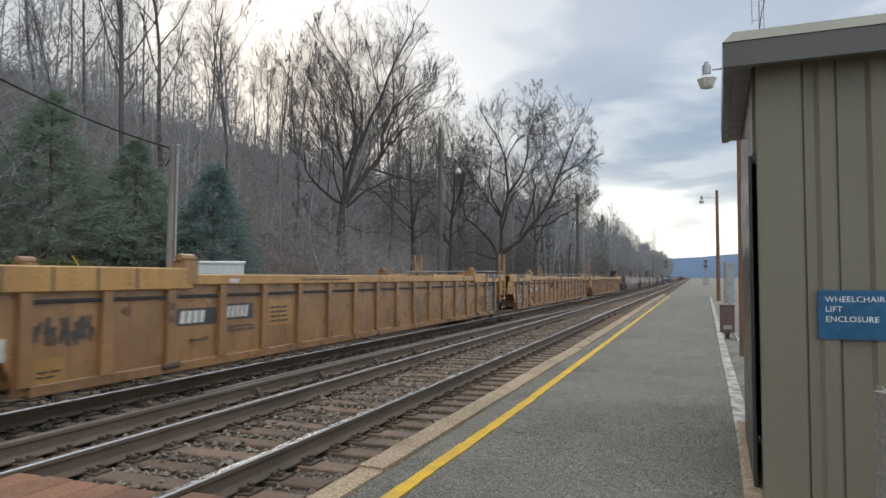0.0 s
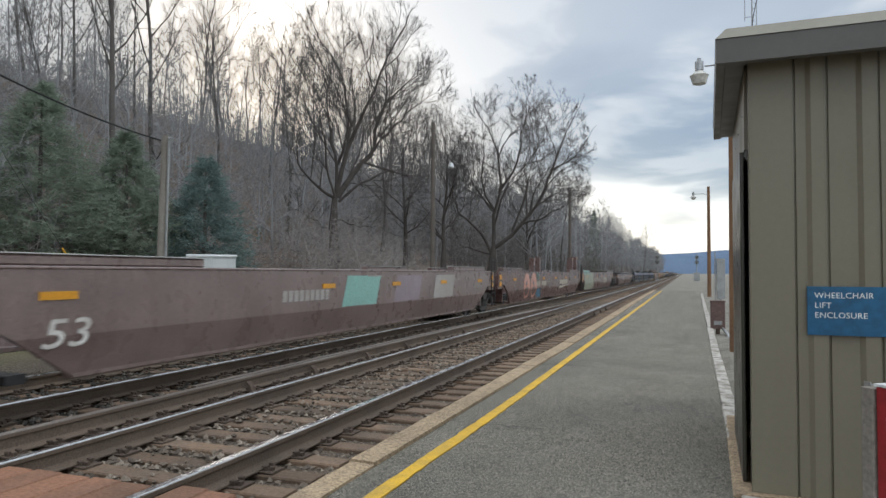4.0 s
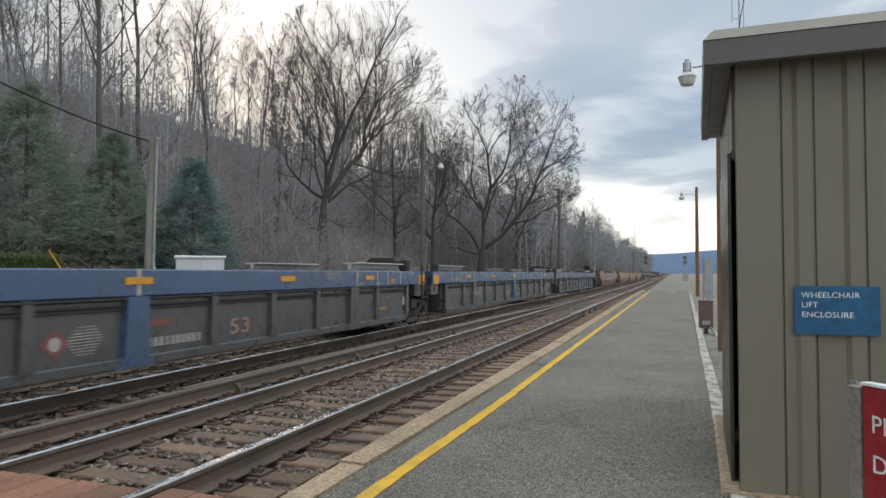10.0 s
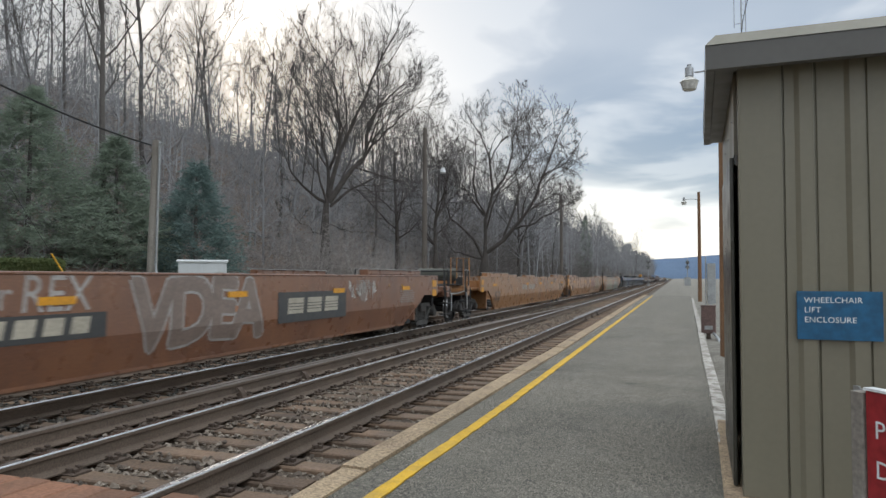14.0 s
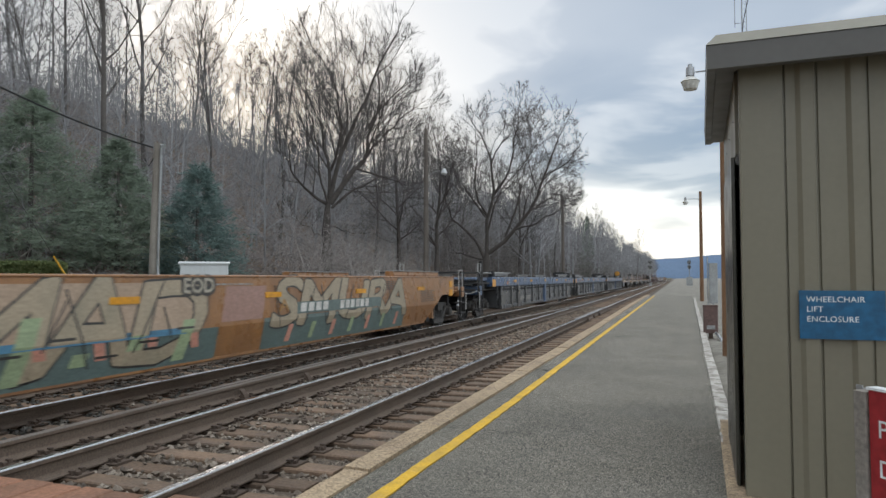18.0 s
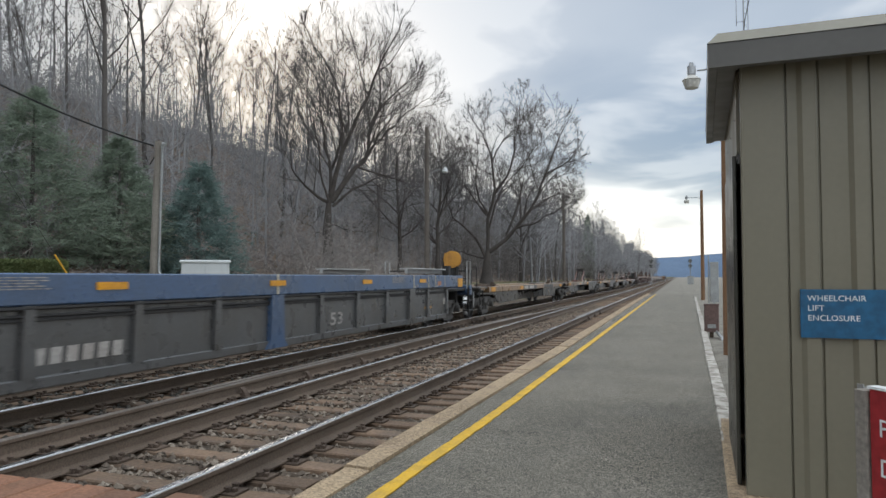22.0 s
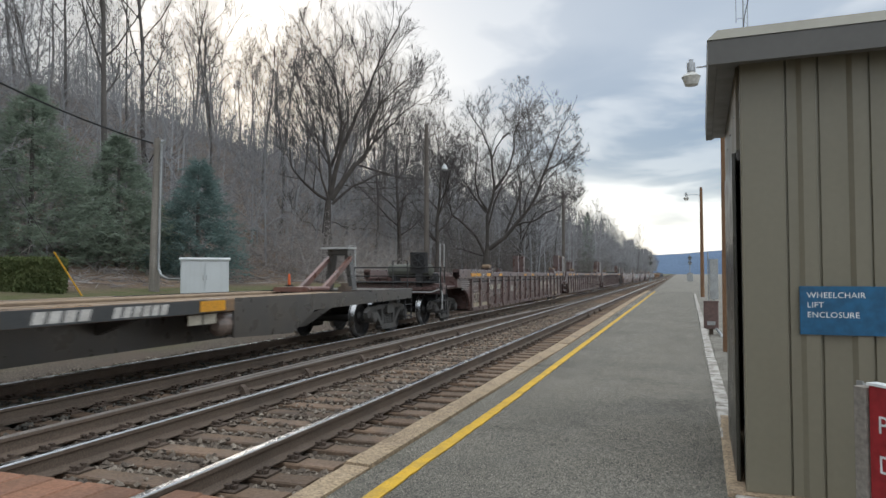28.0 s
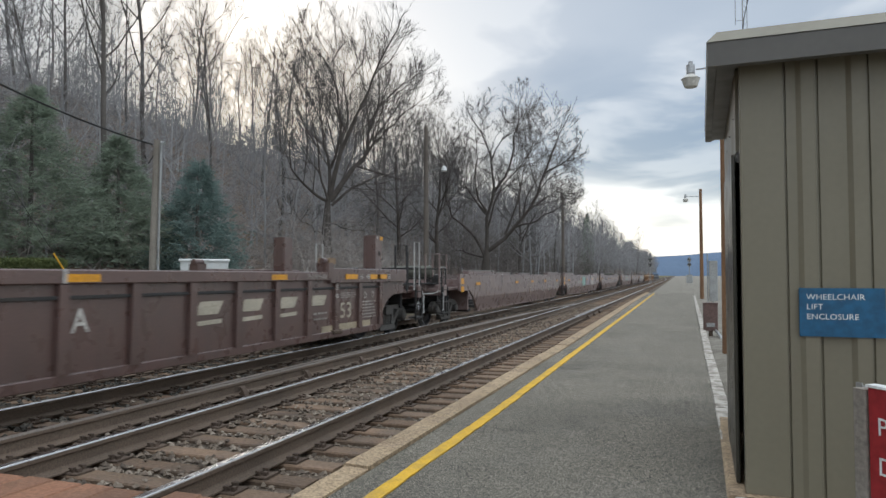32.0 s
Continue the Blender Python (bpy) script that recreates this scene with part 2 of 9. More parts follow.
M_ASPHALT = mat("platform_asphalt", (0.132, 0.120, 0.098), 0.9, dirt=(0.088, 0.081, 0.067), amount=0.75, scale=0.7, grain=150, bump=0.9, gc=0.5, gw=0.12)
M_YELLOW = mat("road_paint_yellow", (0.62, 0.37, 0.03), 0.75, dirt=(0.36, 0.24, 0.06), amount=0.6, scale=5, grain=90, bump=0.25)
M_KERB = mat("kerb_concrete", (0.36, 0.268, 0.172), 0.9, dirt=(0.20, 0.145, 0.10), amount=0.7, scale=2.5, grain=70, bump=0.4)
M_WHITE_TIMBER = mat("whitewashed_timber", (0.43, 0.40, 0.36), 0.9, dirt=(0.15, 0.13, 0.105), amount=0.95, scale=7, grain=50, bump=0.5)
M_TIE = mat("creosoted_tie", (0.172, 0.115, 0.078), 0.92, dirt=(0.098, 0.076, 0.059), amount=0.8, scale=2.0, grain=35, bump=0.7, vary=0.25)
M_CROSSING = mat("crossing_timber", (0.235, 0.115, 0.07), 0.88, dirt=(0.13, 0.075, 0.05), amount=0.7, scale=1.8, grain=40, bump=0.5, vary=0.12)
M_RAIL = mat("rusty_rail", (0.15, 0.112, 0.085), 0.8, 0.1, dirt=(0.095, 0.075, 0.06), amount=0.7, scale=1.2, grain=60, bump=0.3)
M_RAILTOP = mat("polished_railhead", (0.52, 0.52, 0.53), 0.24, 1.0, dirt=(0.35, 0.34, 0.33), amount=0.4, scale=2, grain=30, bump=0.05)
M_RAILDULL = mat("dull_railhead", (0.27, 0.235, 0.21), 0.5, 0.7, dirt=(0.17, 0.14, 0.12), amount=0.6, scale=1, grain=40, bump=0.1)
M_PLATE = mat("rusty_tie_plate", (0.115, 0.085, 0.066), 0.85, 0.3, grain=60, bump=0.4, vary=0.2)
M_STONE = mat("ballast_stone", (0.185, 0.166, 0.146), 0.92, dirt=(0.10, 0.085, 0.072), amount=0.8, scale=6, grain=25, bump=0.3)
M_SHED = mat("olive_grey_steel", (0.188, 0.170, 0.122), 0.42, 0.0, dirt=(0.160, 0.143, 0.102), amount=0.3, scale=0.8, streak=0.2, gc=0.03, grain=25, bump=0.03, vary=0.02, spec=0.5)
M_FASCIA = mat("grey_fascia_steel", (0.13, 0.126, 0.118), 0.45, 0.0, dirt=(0.095, 0.09, 0.082), amount=0.3, scale=1.5, grain=25, gc=0.03, bump=0.03, spec=0.5)
M_DOORLEAF = mat("dark_olive_door", (0.050, 0.046, 0.036), 0.35, 0.0, dirt=(0.04, 0.036, 0.028), amount=0.4, scale=1.5, streak=0.3, grain=25, gc=0.05, bump=0.03, spec=0.5)
# near-black: crack seams, and shade painted into gaps and holes
M_DARK = mat("crack_and_gap_shade", (0.03, 0.028, 0.025), 0.9, grain=20)
M_SIGNBLUE = mat("blue_sign_enamel", (0.007, 0.088, 0.185), 0.4, dirt=(0.007, 0.075, 0.16), amount=0.3, grain=20, bump=0.02, spec=0.5)
M_LETTERW = mat("white_lettering", (0.72, 0.74, 0.74), 0.5, amount=0.2, grain=30, bump=0.02)
M_SIGNRED = mat("red_sign_paint", (0.30, 0.025, 0.03), 0.45, dirt=(0.22, 0.03, 0.03), amount=0.4, grain=20, bump=0.03)
M_GALV = mat("galvanised_steel", (0.36, 0.37, 0.37), 0.45, 0.6, dirt=(0.24, 0.24, 0.235), amount=0.5, scale=4, grain=30, bump=0.05)
M_POLE = mat("weathered_pole", (0.27, 0.245, 0.215), 0.92, dirt=(0.15, 0.13, 0.11), amount=0.7, scale=1.0, streak=0.6, grain=40, bump=0.5)
M_POLEBROWN = mat("brown_pole", (0.215, 0.12, 0.065), 0.9, dirt=(0.12, 0.07, 0.045), amount=0.6, scale=1.0, streak=0.5, grain=40, bump=0.4)
M_POLEDARK = mat("dark_pole", (0.15, 0.128, 0.112), 0.92, streak=0.4, grain=40, bump=0.4)
M_CABINET = mat("white_cabinet_paint", (0.56, 0.58, 0.59), 0.5, dirt=(0.42, 0.42, 0.41), amount=0.3, streak=0.25, grain=25, gc=0.03, bump=0.02)
M_BARK = mat("tree_bark", (0.115, 0.103, 0.095), 0.95, dirt=(0.066, 0.06, 0.056), amount=0.7, scale=1.5, grain=25, bump=0.6, vary=0.25)
M_TWIG = mat("bare_twigs", (0.115, 0.103, 0.096), 0.95, dirt=(0.075, 0.067, 0.062), amount=0.6, scale=0.3, grain=5, bump=0.0, vary=0.25)
M_BLACK = mat("black_rubber", (0.022, 0.022, 0.023), 0.7, grain=30)
M_YELTUBE = mat("yellow_plastic", (0.62, 0.33, 0.03), 0.5, grain=20, bump=0.02)
M_ORANGE = mat("orange_plastic", (0.68, 0.13, 0.04), 0.5, grain=20, bump=0.02)
# blue base colour stands in for the haze over the ridge
M_RIDGE = mat("ridge_haze_blue", (0.135, 0.185, 0.265), 1.0, dirt=(0.115, 0.16, 0.24), amount=0.6, scale=0.01, grain=0.3, bump=0.0, spec=0.0)
M_LAMPGLASS = mat("frosted_lamp_glass", (0.55, 0.54, 0.50), 0.35, grain=20, bump=0.0, spec=0.5)
M_ALU = mat("lamp_aluminium", (0.42, 0.43, 0.44), 0.45, 0.7, grain=30, bump=0.02)


def stick_mat(name, dark, mid, pale):
    """Dry wood whose tone differs from stick to stick."""
    m = bpy.data.materials.new(name)
    m.use_nodes = True
    n, l = m.node_tree.nodes, m.node_tree.links
    b = n["Principled BSDF"]
    b.inputs["Roughness"].default_value, b.inputs["Specular IOR Level"].default_value = 0.95, 0.1
    g, ra, nz = n.new("ShaderNodeNewGeometry"), n.new("ShaderNodeValToRGB"), n.new("ShaderNodeTexNoise")
    nz.inputs["Scale"].default_value = 0.09
    l.new(g.outputs["Position"], nz.inputs["Vector"])
    ad = n.new("ShaderNodeMath")
    ad.operation = "MULTIPLY_ADD"
    ad.inputs[1].default_value = 0.6
    l.new(g.outputs["Random Per Island"], ad.inputs[0])
    sh = n.new("ShaderNodeMath")
    sh.operation, sh.inputs[1].default_value = "SUBTRACT", 0.3
    l.new(nz.outputs[0], sh.inputs[0])
    l.new(sh.outputs[0], ad.inputs[2])
    e = ra.color_ramp.elements
    e[0].color, e[1].color = (*dark, 1), (*pale, 1)
    e.new(0.5).color = (*mid, 1)
    l.new(ad.outputs[0], ra.inputs[0])
    l.new(ra.outputs[0], b.inputs["Base Color"])
    return m


# hillside brush and far wood lightened: haze put into the colours
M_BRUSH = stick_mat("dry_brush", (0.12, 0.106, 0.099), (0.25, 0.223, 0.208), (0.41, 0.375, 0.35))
M_FARWOOD = stick_mat("far_wood_haze_grey", (0.125, 0.124, 0.126), (0.24, 0.238, 0.242), (0.34, 0.337, 0.343))
M_CAP = mat("pale_olive_flashing", (0.235, 0.218, 0.172), 0.5, 0.0, amount=0.2, gc=0.03, grain=25, bump=0.02, spec=0.5)
M_GUY = mat("dark_strand", (0.06, 0.058, 0.055), 0.6, 0.4, grain=20, bump=0.0)


def needle_mat(name, dark, pale, thin=0.45):
    """Needles or small leaves: some light passes through, and the tone differs from tuft to tuft."""
    m = bpy.data.materials.new(name)
    m.use_nodes = True
    n, l = m.node_tree.nodes, m.node_tree.links
    b, out = n["Principled BSDF"], n["Material Output"]
    b.inputs["Roughness"].default_value, b.inputs["Specular IOR Level"].default_value = 0.85, 0.2
    g, ra, nz = n.new("ShaderNodeNewGeometry"), n.new("ShaderNodeValToRGB"), n.new("ShaderNodeTexNoise")
    nz.inputs["Scale"].default_value, nz.inputs["Detail"].default_value = 1.1, 3
    l.new(g.outputs["Position"], nz.inputs["Vector"])
    ad = n.new("ShaderNodeMath")
    ad.operation, ad.inputs[1].default_value = "MULTIPLY_ADD", 0.5
    l.new(g.outputs["Random Per Island"], ad.inputs[0])
    sh = n.new("ShaderNodeMath")
    sh.operation, sh.inputs[1].default_value = "SUBTRACT", 0.25
    l.new(nz.outputs[0], sh.inputs[0])
    l.new(sh.outputs[0], ad.inputs[2])
    e = ra.color_ramp.elements
    e[0].color, e[1].color = (*dark, 1), (*pale, 1)
    l.new(ad.outputs[0], ra.inputs[0])
    l.new(ra.outputs[0], b.inputs["Base Color"])
    tr, mx = n.new("ShaderNodeBsdfTranslucent"), n.new("ShaderNodeMixShader")
    l.new(ra.outputs[0], tr.inputs[0])
    mx.inputs[0].default_value = thin
    l.new(b.outputs[0], mx.inputs[1])
    l.new(tr.outputs[0], mx.inputs[2])
    l.new(mx.outputs[0], out.inputs["Surface"])
    return m


M_SPRUCE = needle_mat("blue_green_needles", (0.10, 0.15, 0.135), (0.24, 0.32, 0.305))
M_PINE = needle_mat("dull_conifer_needles", (0.15, 0.188, 0.145), (0.295, 0.35, 0.275))
M_HEDGE = needle_mat("hedge_leaves", (0.05, 0.078, 0.03), (0.18, 0.20, 0.085), 0.3)
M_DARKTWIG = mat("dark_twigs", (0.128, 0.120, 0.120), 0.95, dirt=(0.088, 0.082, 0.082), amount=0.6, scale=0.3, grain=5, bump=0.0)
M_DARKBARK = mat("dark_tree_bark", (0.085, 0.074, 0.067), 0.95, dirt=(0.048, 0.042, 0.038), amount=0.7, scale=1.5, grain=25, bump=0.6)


def speckle(m, scale, lo, hi):
    """Adds stone chips of differing tone to a surface."""
    n, l = m.node_tree.nodes, m.node_tree.links
    b = n["Principled BSDF"]
    src = b.inputs["Base Color"].links[0].from_socket
    g, vo = n.new("ShaderNodeNewGeometry"), n.new("ShaderNodeTexVoronoi")
    vo.inputs["Scale"].default_value = scale
    l.new(g.outputs["Position"], vo.inputs["Vector"])
    sp, mr = n.new("ShaderNodeSeparateColor"), n.new("ShaderNodeMapRange")
    l.new(vo.outputs["Color"], sp.inputs[0])
    l.new(sp.outputs[0], mr.inputs[0])
    for i, q in enumerate((0.0, 1.0, lo, hi)):
        mr.inputs[1 + i].default_value = q
    cr = n.new("ShaderNodeMath")
    cr.operation, cr.inputs[1].default_value = "POWER", 2.2
    l.new(mr.outputs[0], cr.inputs[0])
    c3, mx = n.new("ShaderNodeCombineXYZ"), n.new("ShaderNodeMix")
    mx.data_type, mx.blend_type = "RGBA", "MULTIPLY"
    mx.inputs[0].default_value = 1.0
    for i in range(3):
        l.new(cr.outputs[0], c3.inputs[i])
    l.new(src, mx.inputs[6])
    l.new(c3.outputs[0], mx.inputs[7])
    l.new(mx.outputs[2], b.inputs["Base Color"])


speckle(M_ASPHALT, 170, 0.5, 1.62)
speckle(M_KERB, 60, 0.82, 1.12)


# ---- ground ----
def smooth(a, b, x):
    t = min(1.0, max(0.0, (x - a) / (b - a)))
    return t * t * (3 - 2 * t)


def ground_z(x, y):
    z = -0.238 if x < -2.4 else -0.213
    if x < -9.5:
        z = -0.24 + 0.95 * smooth(-9.6, -14.5, x) + 0.4 * smooth(-16.0, -23.0, x)
        fade = 1 - smooth(800, 1300, y)
        z += fade * (19.6 * smooth(-20.0, -66.0, x) + 8.0 * smooth(-58, -125, x))
        z += 0.5 * smooth(-22, -40, x) * noise.noise(Vector((x * 0.06, y * 0.06, 0)))
        z += 0.10 * smooth(-12, -22, x) * noise.noise(Vector((x * 0.5, y * 0.5, 3)))
    elif x > 0.2:
        z = -0.24 + 0.10 * smooth(0.3, 0.8, x)
    if x < -10 or x > 1:
        z += 0.03 * noise.noise(Vector((x * 1.3, y * 1.3, 7)))
    return z


def ground_material():
    m = bpy.data.materials.new("ground_cover")
    m.use_nodes = True
    n, l = m.node_tree.nodes, m.node_tree.links
    b = n["Principled BSDF"]
    b.inputs["Roughness"].default_value = 0.95
    b.inputs["Specular IOR Level"].default_value = 0.2
    geo = n.new("ShaderNodeNewGeometry")
    sp = n.new("ShaderNodeSeparateXYZ")
    l.new(geo.outputs["Position"], sp.inputs[0])

    def nz(scale, detail=5):
        t = n.new("ShaderNodeTexNoise")
        t.inputs["Scale"].default_value, t.inputs["Detail"].default_value = scale, detail
        l.new(geo.outputs["Position"], t.inputs["Vector"])
        return t.outputs[0]

    def rng(v, a, b2, c=0.0, d=1.0):
        r = n.new("ShaderNodeMapRange")
        r.interpolation_type = "SMOOTHSTEP"
        l.new(v, r.inputs[0])
        for i, q in enumerate((a, b2, c, d)):
            r.inputs[1 + i].default_value = q
        return r.outputs[0]

    def mix(fac, a, c):
        x = n.new("ShaderNodeMix")
        x.data_type = "RGBA"
        for i, q in ((0, fac), (6, a), (7, c)):
            if isinstance(q, tuple):
                x.inputs[i].default_value = (*q, 1)
            else:
                l.new(q, x.inputs[i])
        return x.outputs[2]

    vo = n.new("ShaderNodeTexVoronoi")
    vo.inputs["Scale"].default_value = 26
    l.new(geo.outputs["Position"], vo.inputs["Vector"])
    bal = mix(rng(vo.outputs["Distance"], 0.1, 0.55), (0.215, 0.178, 0.14), (0.085, 0.068, 0.054))
    bal = mix(rng(nz(0.7), 0.45, 0.65), bal, (0.115, 0.088, 0.068))
    dark_shaded_bed = n.new("ShaderNodeMath")         # dark bed of the through track, the train's shade put into its colour
    dark_shaded_bed.operation = "MULTIPLY"
    l.new(rng(sp.outputs[0], -9.0, -8.3), dark_shaded_bed.inputs[0])
    l.new(rng(sp.outputs[0], -6.2, -6.7), dark_shaded_bed.inputs[1])
    bal = mix(dark_shaded_bed.outputs[0], bal, (0.052, 0.046, 0.038))
    grass = mix(rng(nz(1.5), 0.42, 0.62), (0.115, 0.125, 0.05), (0.165, 0.135, 0.08))
    grass = mix(rng(nz(30, 3), 0.35, 0.7), grass, (0.075, 0.08, 0.035))
    litter = mix(rng(nz(0.5), 0.4, 0.65), (0.25, 0.175, 0.125), (0.155, 0.118, 0.088))
    litter = mix(rng(nz(18, 4), 0.4, 0.65), litter, (0.09, 0.068, 0.052))
    wob = n.new("ShaderNodeMath")
    wob.operation = "MULTIPLY_ADD"
    l.new(nz(0.35), wob.inputs[0])
    wob.inputs[1].default_value = 3.0
    l.new(sp.outputs[0], wob.inputs[2])
    c = mix(rng(wob.outputs[0], -10.2, -8.6), grass, bal)
    c = mix(rng(wob.outputs[0], -18.5, -16.5), litter, c)
    gravel = mix(rng(nz(2.2), 0.4, 0.62), (0.255, 0.238, 0.205), (0.185, 0.168, 0.142))
    c = mix(rng(sp.outputs[0], -2.3, -2.0), c, gravel)
    l.new(c, b.inputs["Base Color"])
    bu = n.new("ShaderNodeBump")
    bu.inputs["Strength"].default_value, bu.inputs["Distance"].default_value = 0.9, 0.03
    l.new(vo.outputs["Distance"], bu.inputs["Height"])
    bu.invert = True
    l.new(bu.outputs[0], b.inputs["Normal"])
    return m


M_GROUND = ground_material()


def build_ground():
    xs = [-1600, -1000, -600, -350, -220, -160, -130, -110] + [-100 + 4 * i for i in range(17)] + [-32 + i for i in range(22)]
    xs += [-9.6, -9, -6, -2.6, -2.3, 0.2, 0.5, 0.8, 1, 2, 3, 5, 8, 14, 30, 80, 200, 500, 1000, 1600]
    ys = [-900, -600, -400, -250, -150, -90, -60, -40, -25, -15, -8] + [-4 + 1.5 * i for i in range(45)] + [64 + 6 * i for i in range(24)]
    ys += [220, 260, 320, 400, 500, 650, 800, 1000, 1400, 2000, 2800, 3600]
    g = Mesh()
    for y in ys:
        for x in xs:
            g.v.append((x, y, ground_z(x, y)))
    w = len(xs)
    for j in range(len(ys) - 1):
        for i in range(w - 1):
            a = j * w + i
            g.f.append((a, a + 1, a + w + 1, a + w))
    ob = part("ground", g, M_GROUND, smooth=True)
    tagged(ob, "rail yard ballast, rough grass strip and leaf-littered hillside", "ground", kind="structure")
    # a low ridge far down the valley, distance haze put into its blue colour
    r = Mesh()
    pts = []
    for i in range(81):
        x = -1700 + 3600 * i / 80
        h = 78 + 22 * noise.noise(Vector((x * 0.0011, 0, 5))) + 6 * noise.noise(Vector((x * 0.006, 0, 2))) + 26 * smooth(-300, 300, x)
        pts.append((x, h))
    for k, (d, f) in enumerate(((3000, -0.02), (3060, 0.72), (3200, 1.0), (3500, 0.9))):
        for x, h in pts:
            r.v.append((x, d + 60 * noise.noise(Vector((x * 0.003, k, 0))), h * f))
    for k in range(3):
        for i in range(80):
            a = k * 81 + i
            r.f.append((a, a + 1, a + 82, a + 81))
    tagged(part("backdrop", r, M_RIDGE, smooth=True), "long low far wooded ridge, its haze painted in as blue", "hill", kind="structure")


build_ground()

# ---- tracks ----
TRACK_NEAR, TRACK_TRAIN, GAUGE = -4.01, -7.54, 0.745
RAIL_PROFILE = [(-0.075, -0.18), (0.075, -0.18), (0.075, -0.168), (0.02, -0.152), (0.009, -0.14), (0.009, -0.055), (0.034, -0.042), (0.036, -0.012),
                (-0.036, -0.012), (-0.034, -0.042), (-0.009, -0.055), (-0.009, -0.14), (-0.02, -0.152), (-0.075, -0.168)]
HEAD_PROFILE = [(-0.036, -0.0119), (0.036, -0.0119), (0.034, -0.004), (0.026, 0.0), (-0.026, 0.0), (-0.034, -0.004)]
BRACE = Mesh()
BRACE.prism([(0.05, -0.178), (0.15, -0.178), (0.135, -0.135), (0.10, -0.085), (0.06, -0.06), (0.05, -0.065), (0.085, -0.12), (0.05, -0.15)], -0.045, 0.045, "y")
BRACE.box(0.02, 0.19, -0.07, 0.07, -0.195, -0.178)
BRACE = BRACE.data("rail_brace", M_PLATE)


def rail_run(parent, xy, top=None, name="rail"):
    """A rail along a line of (x, y) places."""
    for nm, prof, mt in (("rail", RAIL_PROFILE, M_RAIL), ("railhead", HEAD_PROFILE, top or M_RAILTOP)):
        me = Mesh()
        k = len(prof)
        for x, y in xy:
            me.v += [(x + p, y, q) for p, q in prof]
        for s in range(len(xy) - 1):
            for i in range(k):
                a, b = s * k + i, s * k + (i + 1) % k
                me.f.append((a, b, b + k, a + k))
        me.f += [tuple(range(k))[::-1], tuple(range((len(xy) - 1) * k, len(xy) * k))]
        part(nm, me, mt, parent)


TIE_MESH = Mesh().bar(-1.3, 1.3, -0.105, 0.105, -0.38, -0.2, 0.012, "x").data("tie", M_TIE)
LONG_TIE = Mesh().bar(-1.3, 2.0, -0.11, 0.11, -0.38, -0.2, 0.012, "x").data("tie", M_TIE)


def plate_mesh():
    p = Mesh().bar(-0.19, 0.19, -0.09, 0.09, -0.2, -0.18, 0.006, "x")
    for sx in (-0.105, 0.105):
        for sy in (-0.05, 0.05):
            p.bar(sx - 0.016, sx + 0.016, sy - 0.016, sy + 0.016, -0.18, -0.145, 0.006, "z")
            p.box(sx - 0.03 if sx > 0 else sx - 0.012, sx + 0.012 if sx > 0 else sx + 0.03, sy - 0.018, sy + 0.018, -0.158, -0.143)
    p.box(-0.16, -0.13, 0.01, 0.05, -0.18, -0.15)
    p.box(0.13, 0.16, -0.05, -0.01, -0.18, -0.15)
    return p.data("tie_plate", M_PLATE)


PLATE_MESH = plate_mesh()


def rail_anchor():
    return Mesh().bar(-0.09, 0.09, -0.02, 0.02, -0.2, -0.172, 0.006, "x").box(-0.095, -0.07, -0.025, 0.025, -0.19, -0.13).data("rail_anchor", M_PLATE)


